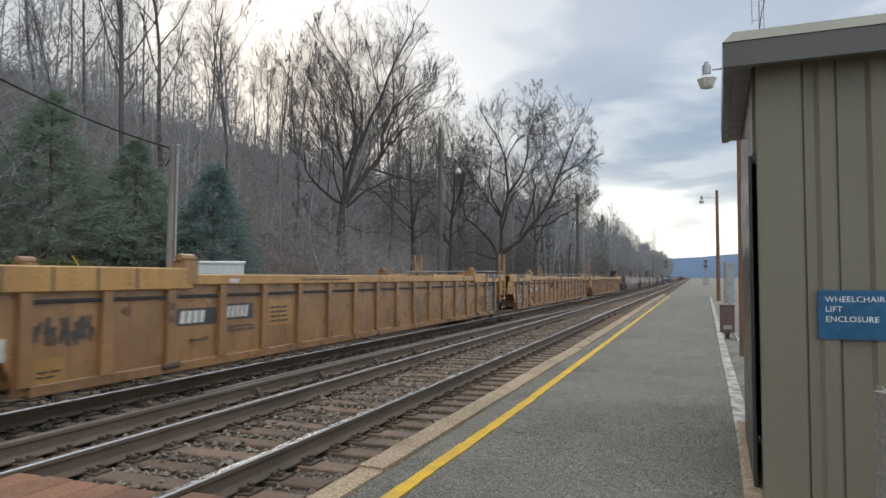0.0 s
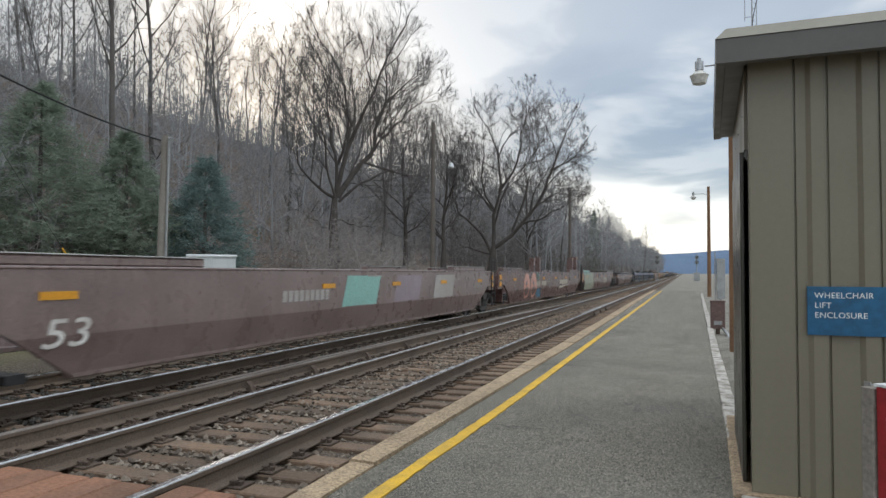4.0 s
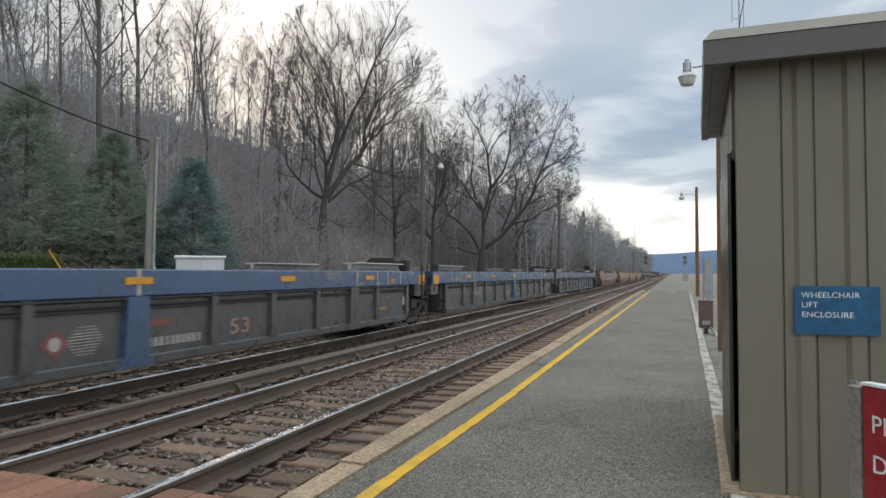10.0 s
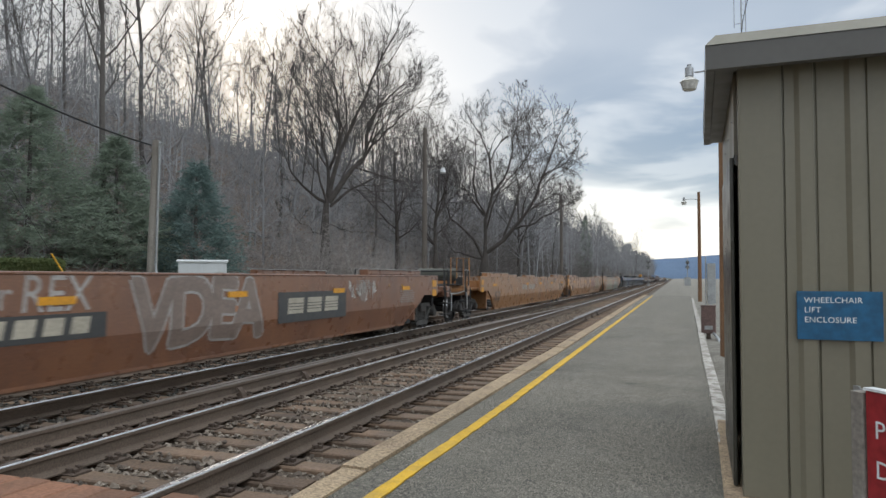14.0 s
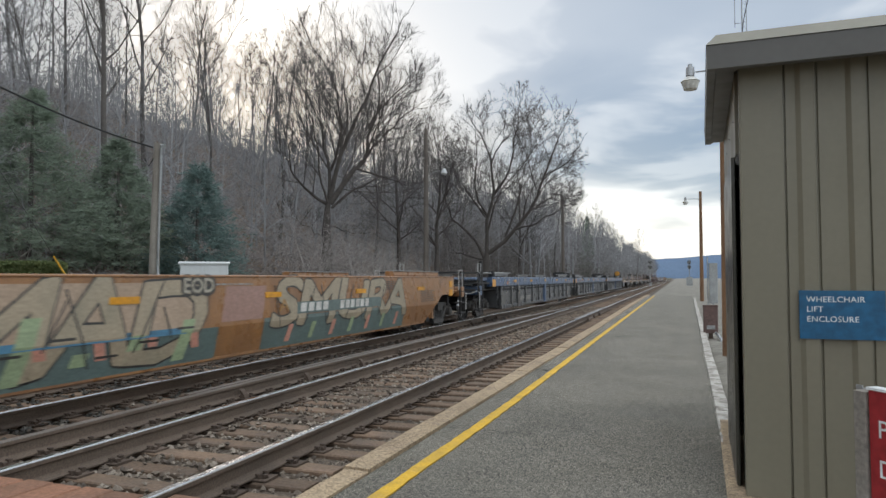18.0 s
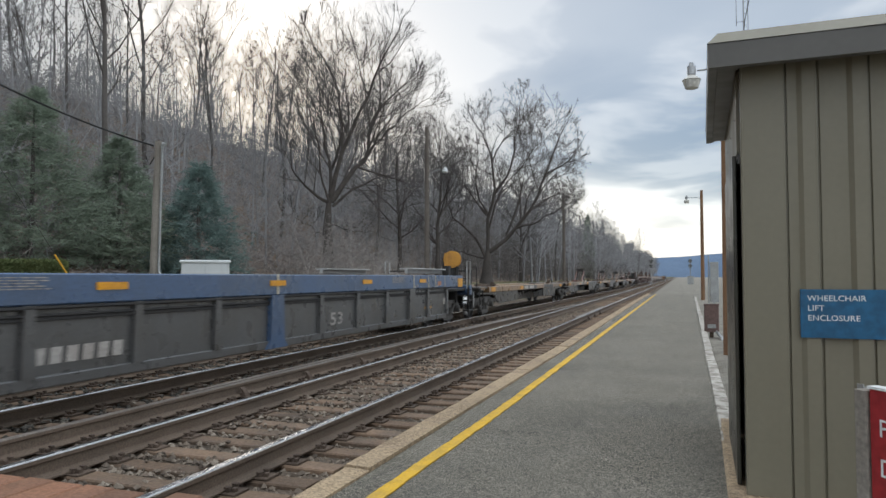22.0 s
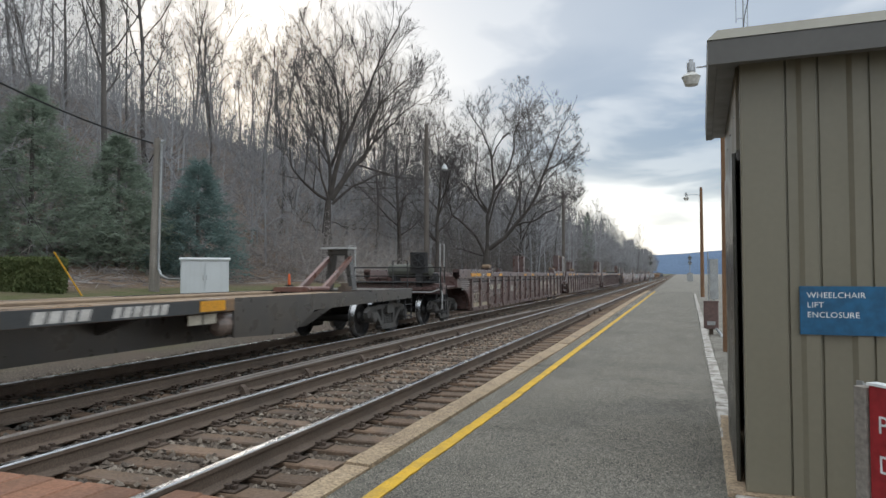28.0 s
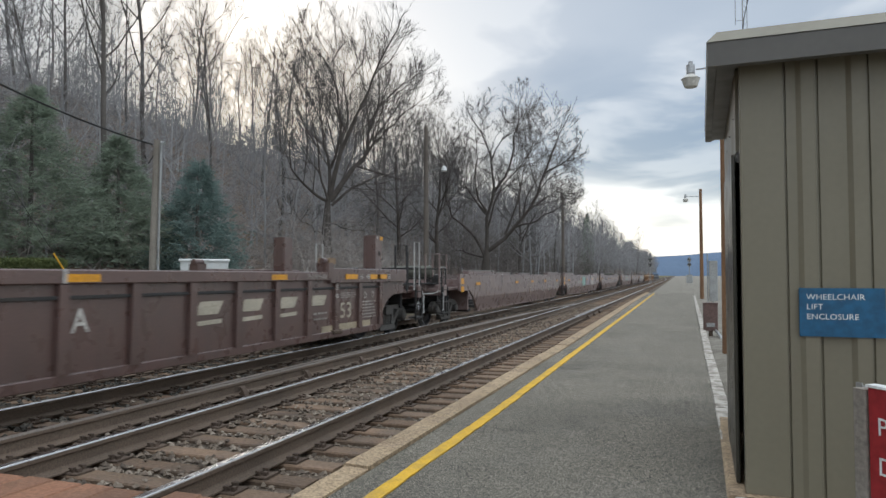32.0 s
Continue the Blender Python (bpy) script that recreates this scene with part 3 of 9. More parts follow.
def build_tracks():
    rng = random.Random(4)
    near = thing("railway_track", "wooden-tie railway track with bright worn railheads beside the platform", "railway track", kind="structure")
    far = thing("railway_track", "wooden-tie railway track under the passing freight train", "railway track", kind="structure")
    for s in (-1, 1):
        rail_run(near, [(TRACK_NEAR + s * GAUGE, -700), (TRACK_NEAR + s * GAUGE, 1500)])
        rail_run(far, [(TRACK_TRAIN + s * GAUGE, -700), (TRACK_TRAIN + s * GAUGE, 1500)])
    # closure rail of a crossover, drawing in to the near track, with a point blade beside it
    mid = [(-5.57, -20), (-5.57, 8)] + [(-5.57 + 0.62 * ((y - 8) / 27) ** 1.6, y) for y in range(11, 36, 3)]
    rail_run(near, mid, M_RAILDULL)
    rail_run(near, [(-5.70, 6.9), (-5.69, 10), (-5.655, 14), (-5.55, 20), (-5.36, 26)], M_RAILDULL)
    for y in (7.75, 9.4, 11.3, 13.1, 15.0, 16.8):
        x = -5.57 if y < 8 else -5.57 + 0.62 * ((y - 8) / 27) ** 1.6
        b = part("rail_brace", BRACE, None, near)
        b.location = (x, y, 0)
    for y in (22.5, 24.2, 26.0):
        b = part("rail_brace", BRACE, None, far)
        b.location = (TRACK_TRAIN + GAUGE, y, 0)
    for y in (26.0, 28.0, 30.0):
        b = part("rail_brace", BRACE, None, near)
        b.location = (TRACK_NEAR + GAUGE, y, 0)
    rail_run(near, [(TRACK_NEAR + GAUGE - 0.12, 24), (TRACK_NEAR + GAUGE - 0.10, 33)], M_RAILDULL)
    # ties: one by one where the camera stands, joined farther off
    rest = {near: Mesh(), far: Mesh()}
    for k in range(-40, 700):
        y = 5.22 + 0.445 * k
        for tr, cx in ((near, TRACK_NEAR), (far, TRACK_TRAIN)):
            dy, tilt = rng.uniform(-0.03, 0.03), rng.uniform(-0.8, 0.8)
            if 1.5 < y < 58:
                t = part("tie", LONG_TIE if tr is near and y < 30 else TIE_MESH, None, tr)
                t.matrix_basis = pose(cx, y + dy, rng.uniform(-0.012, 0.004), 0, 0, (180 if tr is near else 0) + tilt)
            else:
                rest[tr].box(cx - 1.3, cx + 1.3, y - 0.105, y + 0.105, -0.38, -0.2)
            if 3 < y < 26:
                for s in (-1, 1):
                    p = part("tie_plate", PLATE_MESH, None, tr)
                    p.location = (cx + s * GAUGE, y + dy, 0)
                if tr is near:
                    p = part("tie_plate", PLATE_MESH, None, tr)
                    p.location = (-5.57 if y < 8 else -5.57 + 0.62 * ((y - 8) / 27) ** 1.6, y + dy, 0)
    for tr in (near, far):
        o = part("tie_row", rest[tr], M_TIE, tr)
        tagged(o, kind="stuff")
    return near, far


build_tracks()


def build_ballast():
    """Loose stones in the cribs and on the shoulders, one joined drift."""
    r = np.random.default_rng(11)
    base = np.array([(1, 0, 0), (-1, 0, 0), (0, 1, 0), (0, -1, 0), (0, 0, 1), (0, 0, -1)], float)
    faces = np.array([(0, 2, 4), (2, 1, 4), (1, 3, 4), (3, 0, 4), (2, 0, 5), (1, 2, 5), (3, 1, 5), (0, 3, 5)])
    n = 44000
    y = 2.5 + 36 * r.random(n) ** 1.5
    x = r.uniform(-9.6, -2.6, n)
    phase = np.mod((y - 5.22) / 0.445 + 0.5, 1.0) - 0.5
    keep = (np.abs(phase) > 0.24) | (r.random(n) < 0.06 + 0.34 * np.clip((y - 5) / 7, 0, 1)) | (x < -9.0)
    for rx in (TRACK_NEAR - GAUGE, TRACK_NEAR + GAUGE, TRACK_TRAIN - GAUGE, TRACK_TRAIN + GAUGE, -5.57):
        keep &= np.abs(x - rx) > 0.10
    keep &= (x < -3.2) | (np.abs(phase) > 0.27) & (r.random(n) < 0.75)
    x, y, phase = x[keep], y[keep], phase[keep]
    n = len(x)
    size = r.uniform(0.016, 0.042, n)
    z = np.where(np.abs(phase) > 0.24, np.where(x > -3.2, -0.236, -0.212) + r.uniform(-0.012, 0.016, n), -0.195 + size * 0.4)
    v = base[None] * (size[:, None, None] * r.uniform(0.6, 1.2, (n, 6, 3))) + r.normal(0, 0.15, (n, 6, 3)) * size[:, None, None]
    a = r.uniform(0, 6.28, n)
    ca, sa = np.cos(a)[:, None], np.sin(a)[:, None]
    vx, vy = v[..., 0] * ca - v[..., 1] * sa, v[..., 0] * sa + v[..., 1] * ca
    v = np.stack([vx + x[:, None], vy + y[:, None], v[..., 2] * 0.75 + z[:, None]], -1).reshape(-1, 3)
    f = (faces[None] + 6 * np.arange(n)[:, None, None]).reshape(-1, 3)
    me = bpy.data.meshes.new("ballast_stones")
    me.from_pydata(v.tolist(), [], f.tolist())
    me.materials.append(island_stone("loose_ballast_stone", (0.075, 0.058, 0.045), (0.16, 0.125, 0.096), (0.29, 0.245, 0.195)))
    # darker stones under the train, with its shade partly in the colour
    me.materials.append(island_stone("dark_shaded_ballast", (0.035, 0.033, 0.028), (0.07, 0.063, 0.053), (0.13, 0.115, 0.095)))
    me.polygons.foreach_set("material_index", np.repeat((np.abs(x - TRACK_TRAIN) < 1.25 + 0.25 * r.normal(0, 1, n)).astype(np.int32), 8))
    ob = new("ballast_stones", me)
    tagged(ob, "loose grey-brown crushed stone ballast between the ties", "ballast", kind="stuff")


def island_stone(name, dark, mid, pale):
    m = bpy.data.materials.new(name)
    m.use_nodes = True
    n, l = m.node_tree.nodes, m.node_tree.links
    b = n["Principled BSDF"]
    b.inputs["Roughness"].default_value = 0.9
    g = n.new("ShaderNodeNewGeometry")
    ra = n.new("ShaderNodeValToRGB")
    e = ra.color_ramp.elements
    e[0].color, e[1].color = (*dark, 1), (*pale, 1)
    e.new(0.55).color = (*mid, 1)
    l.new(g.outputs["Random Per Island"], ra.inputs[0])
    l.new(ra.outputs[0], b.inputs["Base Color"])
    return m


build_ballast()


def build_crossing():
    """Reddish timbers laid level with the rails where the path crosses the track."""
    c = thing("track_crossing", "reddish-brown timber crossing panels laid between the rails", "crossing", kind="structure")
    w = (2 * GAUGE - 0.16) / 5
    x0 = TRACK_NEAR - GAUGE + 0.08
    for i in range(5):
        p = Mesh().bar(x0 + i * w + 0.006, x0 + (i + 1) * w - 0.006, -1.2, 3.66 + 0.015 * (i % 2), -0.19, -0.018, 0.012)
        part("plank", p, M_CROSSING, c)
    for i in range(2):
        x = TRACK_NEAR + GAUGE + 0.09 + i * 0.235
        part("plank", Mesh().bar(x, x + 0.225, -1.2, 3.74 - 0.03 * i, -0.19, -0.02, 0.012), M_CROSSING, c)
    for i in range(2):
        x = TRACK_NEAR - GAUGE - 0.09 - (i + 1) * 0.235
        part("plank", Mesh().bar(x, x + 0.225, -1.2, 3.6, -0.19, -0.02, 0.012), M_CROSSING, c)


build_crossing()


# ---- platform ----
def right_edge(y):
    return 0.24 + 0.0168 * y


def left_edge(y):
    return -2.15 + 0.0075 * min(max(y, 0.0), 13.0) - 0.004 * min(max(y - 16.0, 0.0), 24.0)


def build_platform():
    rng = random.Random(9)
    pl = thing("platform", "grey asphalt station platform with a yellow safety line", "platform", kind="structure")
    s = Mesh()
    ys = [-14 + 1.0 * i for i in range(72)]
    for y in ys:
        for x in (left_edge(y), -1.2, -0.4, right_edge(y)):
            s.v.append((x, y, 0.006 * noise.noise(Vector((x * 0.8, y * 0.5, 0)))))
        s.v += [(left_edge(y), y, -0.35), (right_edge(y), y, -0.35)]
    for j in range(len(ys) - 1):
        a, b = j * 6, j * 6 + 6
        for i in range(3):
            s.f.append((a + i, a + i + 1, b + i + 1, b + i))
        s.f += [(a + 3, a + 5, b + 5, b + 3), (a + 4, a, b, b + 4)]
    s.f += [(0, 1, 2, 3, 5, 4), tuple((len(ys) - 1) * 6 + i for i in (4, 5, 3, 2, 1, 0))]
    part("asphalt", s, M_ASPHALT, pl, "grey asphalt surface")
    # painted line with ragged edges
    ln = Mesh()
    n = 420
    for i in range(n + 1):
        y = -2 + 59 * (i / n) ** 1.5
        c = -1.835 + 0.055 * smooth(3.5, 7.5, y) + 0.0022 * max(y - 7.5, 0.0)
        e = 0.006
        a, b = c - 0.052 + rng.uniform(-e, e), c + 0.052 + rng.uniform(-e, e)
        ln.v += [(a, y, 0.012), (b, y, 0.012), (a, y, 0.002), (b, y, 0.002)]
    for i in range(n):
        a, b = 4 * i, 4 * i + 4
        ln.f += [(a, a + 1, b + 1, b), (a + 2, a, b, b + 2), (a + 1, a + 3, b + 3, b + 1)]
    part("safety_line", ln, M_YELLOW, pl, "worn yellow painted line")
    # cracks: narrow dark seams that wander across
    for y0, x0, x1, amp in ((9.3, -1.1, 0.38, 0.22), (10.4, -2.2, -1.2, 0.1), (11.8, -1.7, 0.42, 0.12), (15.7, -1.9, 0.2, 0.2), (16.6, -0.5, 0.5, 0.06), (20.2, -1.2, 0.5, 0.3), (24.0, -2.0, 0.4, 0.3), (30.0, -2.1, 0.6, 0.3), (6.1, -2.2, -1.2, 0.1)):
        cr = Mesh()
        k = 34
        for i in range(k + 1):
            x = x0 + (x1 - x0) * i / k
            y = y0 + amp * noise.noise(Vector((x * 1.6, y0, 1))) + 0.05 * noise.noise(Vector((x * 9, y0, 4)))
            w = 0.005 + (0.032 if y0 > 8 else 0.008) * abs(noise.noise(Vector((x * 3, y0, 9))))
            cr.v += [(x, y - w, 0.0105), (x, y + w, 0.0105)]
        cr.f = [(2 * i, 2 * i + 2, 2 * i + 3, 2 * i + 1) for i in range(k)]
        part("crack", cr, M_DARK, pl)
    # stone kerb along the track, block by block
    y = -8.3
    while y < 58:
        ln_ = 1.83
        a, b = y + 0.006, y + ln_ - 0.006
        kb = Mesh()
        dz, dx = rng.uniform(-0.008, 0.008), rng.uniform(-0.01, 0.01)
        m = 10
        for i in range(m + 1):
            q = a + (b - a) * i / m
            xo = left_edge(q) - 0.195 - 0.004 * min(max(q, 0), 16) + dx + 0.01 * noise.noise(Vector((q * 3, 0, 0)))
            xi = left_edge(q) - 0.002
            zt = 0.034 + dz + 0.006 * noise.noise(Vector((q * 4, 5, 0)))
            kb.v += [(xi, q, -0.34), (xi, q, zt - 0.008), (xo + 0.02, q, zt), (xo, q, zt - 0.022), (xo, q, -0.34)]
        for i in range(m):
            o, p = 5 * i, 5 * i + 5
            kb.f += [(o + j, o + (j + 1) % 5, p + (j + 1) % 5, p + j) for j in range(5)]
        kb.f += [(4, 3, 2, 1, 0), tuple(5 * m + j for j in range(5))]
        part("kerb_block", kb, M_KERB, pl)
        y += ln_
    # old whitewashed timbers along the back edge
    y = -1.0
    i = 0
    while y < 50:
        ln_ = rng.uniform(2.0, 2.6)
        tb = Mesh()
        m, off = 8, rng.uniform(-0.012, 0.012)
        for j in range(m + 1):
            q = y + 0.012 + (ln_ - 0.024) * j / m
            x = right_edge(q) + 0.004 + off + 0.006 * noise.noise(Vector((q * 5, 2, 0)))
            z = 0.022 + 0.014 * noise.noise(Vector((q * 3, 8, 0)))
            tb.v += [(x, q, -0.2), (x + 0.003, q, z - 0.01), (x + 0.012, q, z), (x + 0.14, q, z - 0.004), (x + 0.15, q, z - 0.02), (x + 0.152, q, -0.2)]
        for j in range(m):
            o, p = 6 * j, 6 * j + 6
            tb.f += [(o + k, o + (k + 1) % 6, p + (k + 1) % 6, p + k) for k in range(6)]
        tb.f += [(5, 4, 3, 2, 1, 0), tuple(6 * m + k for k in range(6))]
        part("edge_timber", tb, M_WHITE_TIMBER, pl, "cracked whitewashed edge timber")
        y += ln_


build_platform()


# ---- lift enclosure ----
def build_shed():
    """A small steel shed; its own axes: x along the front, y along the side away from the camera."""
    at = pose(0.389, 4.75, 0, 0, 0, -1.9)
    sh = thing("lift_enclosure", "olive-grey ribbed steel shed with deep fascia and open side doorway", "shed", at=at)
    W, D, H = 2.5, 2.42, 2.80
    # front: corner trim, then ribbed sheet
    prof = [(0.024, 0.0), (0.268, 0.0), (0.272, 0.024), (0.280, 0.024), (0.284, 0.008), (0.340, 0.008), (0.368, -0.012), (0.446, -0.012), (0.452, 0.022), (0.462, 0.022), (0.468, 0.010)]
    x = 0.468
    while x < W - 0.4:
        prof += [(x + 0.150, 0.010), (x + 0.178, -0.012), (x + 0.255, -0.012), (x + 0.261, 0.022), (x + 0.271, 0.022), (x + 0.277, 0.010)]
        x += 0.277
    prof += [(W, 0.010), (W, 0.07), (0.024, 0.07)]
    part("front_wall", Mesh().prism(prof, 0.03, H, "z"), M_SHED, sh, "ribbed olive-grey steel sheet")
    part("corner_trim", Mesh().bar(0.012, 0.0238, -0.004, 0.075, 0.03, H, 0.003, "z"), M_SHED, sh)
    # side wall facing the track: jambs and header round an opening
    # the jamb's near-black colour stands in for shade in the doorway gap
    part("door_jamb", Mesh().bar(0.014, 0.07, 0.076, 0.16, 0.03, H, 0.004, "z"), M_DARK, sh, "inner jamb coloured near-black for the shaded gap")
    part("side_header", Mesh().box(-0.006, 0.06, 0.161, D, 2.24, H), M_SHED, sh)
    part("side_wall", Mesh().box(-0.004, 0.06, 1.95, D, 0.03, 2.239), M_SHED, sh)
    part("sliding_door", Mesh().bar(-0.034, -0.008, 0.20, 1.75, 0.035, 2.225, 0.006, "z"), M_DOORLEAF, sh, "dark olive sliding door leaf")
    part("door_frame", Mesh().bar(0.0, 0.05, 1.80, 1.949, 0.03, 2.24, 0.006, "z").bar(0.0, 0.05, 0.17, 1.80, 2.17, 2.239, 0.006, "y"), M_FASCIA, sh, "grey steel door frame")
    part("back_wall", Mesh().box(0.061, W, D - 0.06, D, 0.03, H), M_SHED, sh)
    part("far_side_wall", Mesh().box(W - 0.06, W - 0.001, 0.071, D - 0.061, 0.03, H), M_SHED, sh)
    part("floor_slab", Mesh().bar(-0.10, W + 0.05, -0.06, D + 0.05, -0.3, 0.028, 0.02, "y"), M_KERB, sh, "tan concrete footing")
    # roof with boxed fascia and a bevelled cap
    o, zt = 0.175, 2.96
    part("roof", Mesh().box(-o + 0.01, W + o, -0.19, D + o - 0.01, 2.802, 2.883), M_FASCIA, sh)
    for name, pts in (("front_fascia", None), ("side_fascia", None)):
        m = Mesh()
        if name == "front_fascia":
            m.prism([(-0.185, 2.735), (-0.20, 2.882), (-0.05, 2.884), (-0.05, 2.80), (-0.12, 2.735)], -o - 0.004, W + o, "x")
        else:
            m.prism([(-o - 0.002, 2.765), (-o - 0.006, 2.884), (-0.06, 2.884), (-0.06, 2.80), (-o + 0.05, 2.765)], -0.183, D + o, "y")
        part(name, m, M_FASCIA, sh, "grey steel fascia")
    cap = Mesh()
    lo = [(-o - 0.008, -0.207), (W + o, -0.207), (W + o, D + o), (-o - 0.008, D + o)]
    hi = [(-o + 0.055, -0.15), (W + o - 0.06, -0.15), (W + o - 0.06, D + o - 0.06), (-o + 0.055, D + o - 0.06)]
    cap.add([(a, b, 2.885) for a, b in lo] + [(a, b, 2.962) for a, b in hi], [(0, 1, 5, 4), (1, 2, 6, 5), (2, 3, 7, 6), (3, 0, 4, 7), (4, 5, 6, 7)])
    part("cap_flashing", cap, M_CAP, sh, "pale olive bevelled roof flashing")
    part("soffit", Mesh().box(-o + 0.04, -0.008, -0.06, D + 0.1, 2.768, 2.80), M_FASCIA, sh)
    for y in (0.35, 1.0, 1.65, 2.3):
        part("screw_head", Mesh().lathe([(-0.014, 0.006), (-0.006, 0.008)], 8, "x", (0, y, 2.5)), M_GALV, sh)
    # blue sign on the front
    sg = thing("wall_sign", "blue enamel sign with white lettering on the shed front", "sign", at=at)
    part("plate", Mesh().bar(0.332, 0.795, -0.022, -0.012, 1.035, 1.333, 0.003, "z"), M_SIGNBLUE, sg)
    for i, tx in enumerate(("WHEELCHAIR", "LIFT", "ENCLOSURE")):
        lettering("lettering", tx, 0.0495, M_LETTERW, sg, pose(0.372, -0.0235, 1.262 - 0.0605 * i, 90), "white lettering", 0.0006, spacing=1.04)


build_shed()


def build_gate_sign():
    """Red notice panel in a grey steel frame, close to the platform's back edge."""
    at = pose(0.722, 3.24, 0, 0, 0, -57)
    s = thing("notice_board", "red notice board with white lettering in a grey steel frame", "notice board", at=at)
    part("panel", Mesh().bar(0.068, 0.95, -0.045, 0.0, 0.16, 0.962, 0.006, "z"), M_SIGNRED, s, "red painted board")
    part("edge_strip", Mesh().bar(0.064, 0.955, -0.05, 0.004, 0.962, 0.972, 0.002, "z"), M_LETTERW, s, "pale edge strip")
    part("frame_post", Mesh().bar(0.004, 0.064, -0.055, 0.02, 0.0, 0.95, 0.006, "z"), M_POLE, s, "weathered grey-brown post")
    part("frame_angle", Mesh().box(-0.032, 0.0, 0.0, 0.006, 0.0, 0.965).box(-0.004, 0.002, 0.0, 0.05, 0.0, 0.955), M_GALV, s, "galvanised steel angle")
    part("frame_post", Mesh().bar(0.956, 1.0, -0.05, 0.01, 0.0, 0.97, 0.006, "z"), M_PLATE, s)
    for i, tx in enumerate(("PL", "DO", "C")):
        lettering("lettering", tx, 0.10, M_LETTERW, s, pose(0.112 + (0.02 if tx == "C" else 0), -0.047, 0.78 - 0.155 * i, 90), "white lettering", 0.0006)


build_gate_sign()


# ---- lamps, poles and small things by the platform ----
def yard_lamp(parent, x, z, side=-1):
    """Barn lamp on a bent arm; origin at the pole."""
    a = Mesh().tube([(0, 0, z), (side * 0.12, 0, z + 0.12), (side * 0.3, 0, z + 0.17), (side * (x - 0.1), 0, z + 0.16)], 0.02, 8)
    part("arm", a, M_ALU, parent)
    h = Mesh().lathe([(z + 0.07, 0.05), (z + 0.08, 0.085), (z + 0.26, 0.085), (z + 0.27, 0.05), (z + 0.29, 0.045), (z + 0.33, 0.045)], 14, "z", (side * x, 0, 0))
    part("lamp_housing", h, M_ALU, parent)
    g = Mesh().lathe([(z - 0.20, 0.125), (z - 0.185, 0.135), (z - 0.04, 0.178), (z - 0.03, 0.19), (z + 0.03, 0.13), (z + 0.072, 0.07)], 20, "z", (side * x, 0, 0))
    part("shade", g, M_LAMPGLASS, parent, "frosted ribbed glass shade")


def wood_pole(name, label, at, h, r, material, category="utility pole"):
    p = thing(name, label, category, at=at)
    m = Mesh().tube([(0, 0, -0.5), (0, 0, h * 0.3), (0, 0, h * 0.7), (0, 0, h)], [r * 1.15, r * 1.05, r * 0.92, r * 0.8], 14)
    part("pole", m, material, p, smooth=False)
    return p


def build_poles():
    p = wood_pole("lamp_post", "brown wooden lamp post with a barn lamp beside the shed", pose(0.965, 14.7, -0.14, 0, 0, 0), 6.2, 0.10, M_POLEBROWN, "lamp post")
    yard_lamp(p, 0.63, 5.62)
    part("conduit", Mesh().tube([(0.11, -0.03, 0.3), (0.11, -0.03, 5.6)], 0.02, 6), M_BLACK, p)
    p = wood_pole("lamp_post", "brown wooden lamp post with a lamp by the far platform end", pose(1.62, 48.7, -0.15, 0, 0, 0), 7.4, 0.115, M_POLEBROWN, "lamp post")
    yard_lamp(p, 0.95, 6.75)
    p = wood_pole("utility_pole", "pale weathered service pole with a conduit and a drop wire", pose(-18.1, 20.05, 0.55, 0, 1.0, 0), 5.85, 0.17, M_POLE)
    part("conduit", Mesh().tube([(0.21, -0.06, 5.6), (0.21, -0.06, 1.3), (0.26, -0.08, 1.05), (0.45, -0.15, 0.83), (0.9, -0.32, 0.72), (1.9, -0.62, 0.72)], 0.045, 8), M_GALV, p, "grey steel conduit")
    part("weatherhead", Mesh().tube([(0.21, -0.06, 5.6), (0.25, -0.06, 5.75), (0.38, -0.08, 5.72)], [0.06, 0.08, 0.06], 8), M_GALV, p)
    part("drop_wire", Mesh().tube([(-0.1, 0, 5.4), (-0.35, -0.05, 5.0), (-0.5, -0.1, 5.3)], 0.025, 5), M_BLACK, p)
    w = Mesh()
    pts = []
    a, b = Vector((-18.3, 20.0, 6.25)), Vector((-17.50, 9.84, 7.48))
    for i in range(15):
        t = i / 14
        pts.append(a.lerp(b, t) - Vector((0, 0, 0.30 * 4 * t * (1 - t))) - Vector((-18.1, 20.05, 0.55)))
    w.tube(pts, 0.032, 6)
    part("overhead_wire", w, M_BLACK, p)
    p = wood_pole("utility_pole", "dark wooden pole with a small street lamp", pose(-14.65, 39.4, 0.7), 10.05, 0.15, M_POLEDARK)
    part("lamp_arm", Mesh().tube([(0.05, 0, 6.8), (0.3, 0.1, 7.25), (0.6, 0.2, 7.38), (1.0, 0.3, 7.4)], 0.03, 6), M_GALV, p)
    part("lamp_head", Mesh().lathe([(7.2, 0.14), (7.26, 0.2), (7.45, 0.13), (7.55, 0.05)], 10, "z", (1.08, 0.33, 0)), M_CABINET, p)
    p = wood_pole("utility_pole", "dark wooden pole far along the railway line", pose(-12.4, 79, 0.7), 10.4, 0.17, M_POLEDARK)
    # guy wire with a yellow guard
    g = thing("guy_wire", "steel guy wire with a yellow plastic guard", "guy wire")
    top, foot = Vector((-18.1, 13.9, 4.6)), Vector((-17.48, 16.45, 0.55))
    part("strand", Mesh().tube([top + 0.6 * (top - foot), top, foot], 0.007, 5), M_GUY, g)
    part("guard", Mesh().tube([foot + 0.03 * (top - foot), foot + 0.38 * (top - foot)], 0.026, 8), M_YELTUBE, g, "yellow plastic guard")


build_poles()


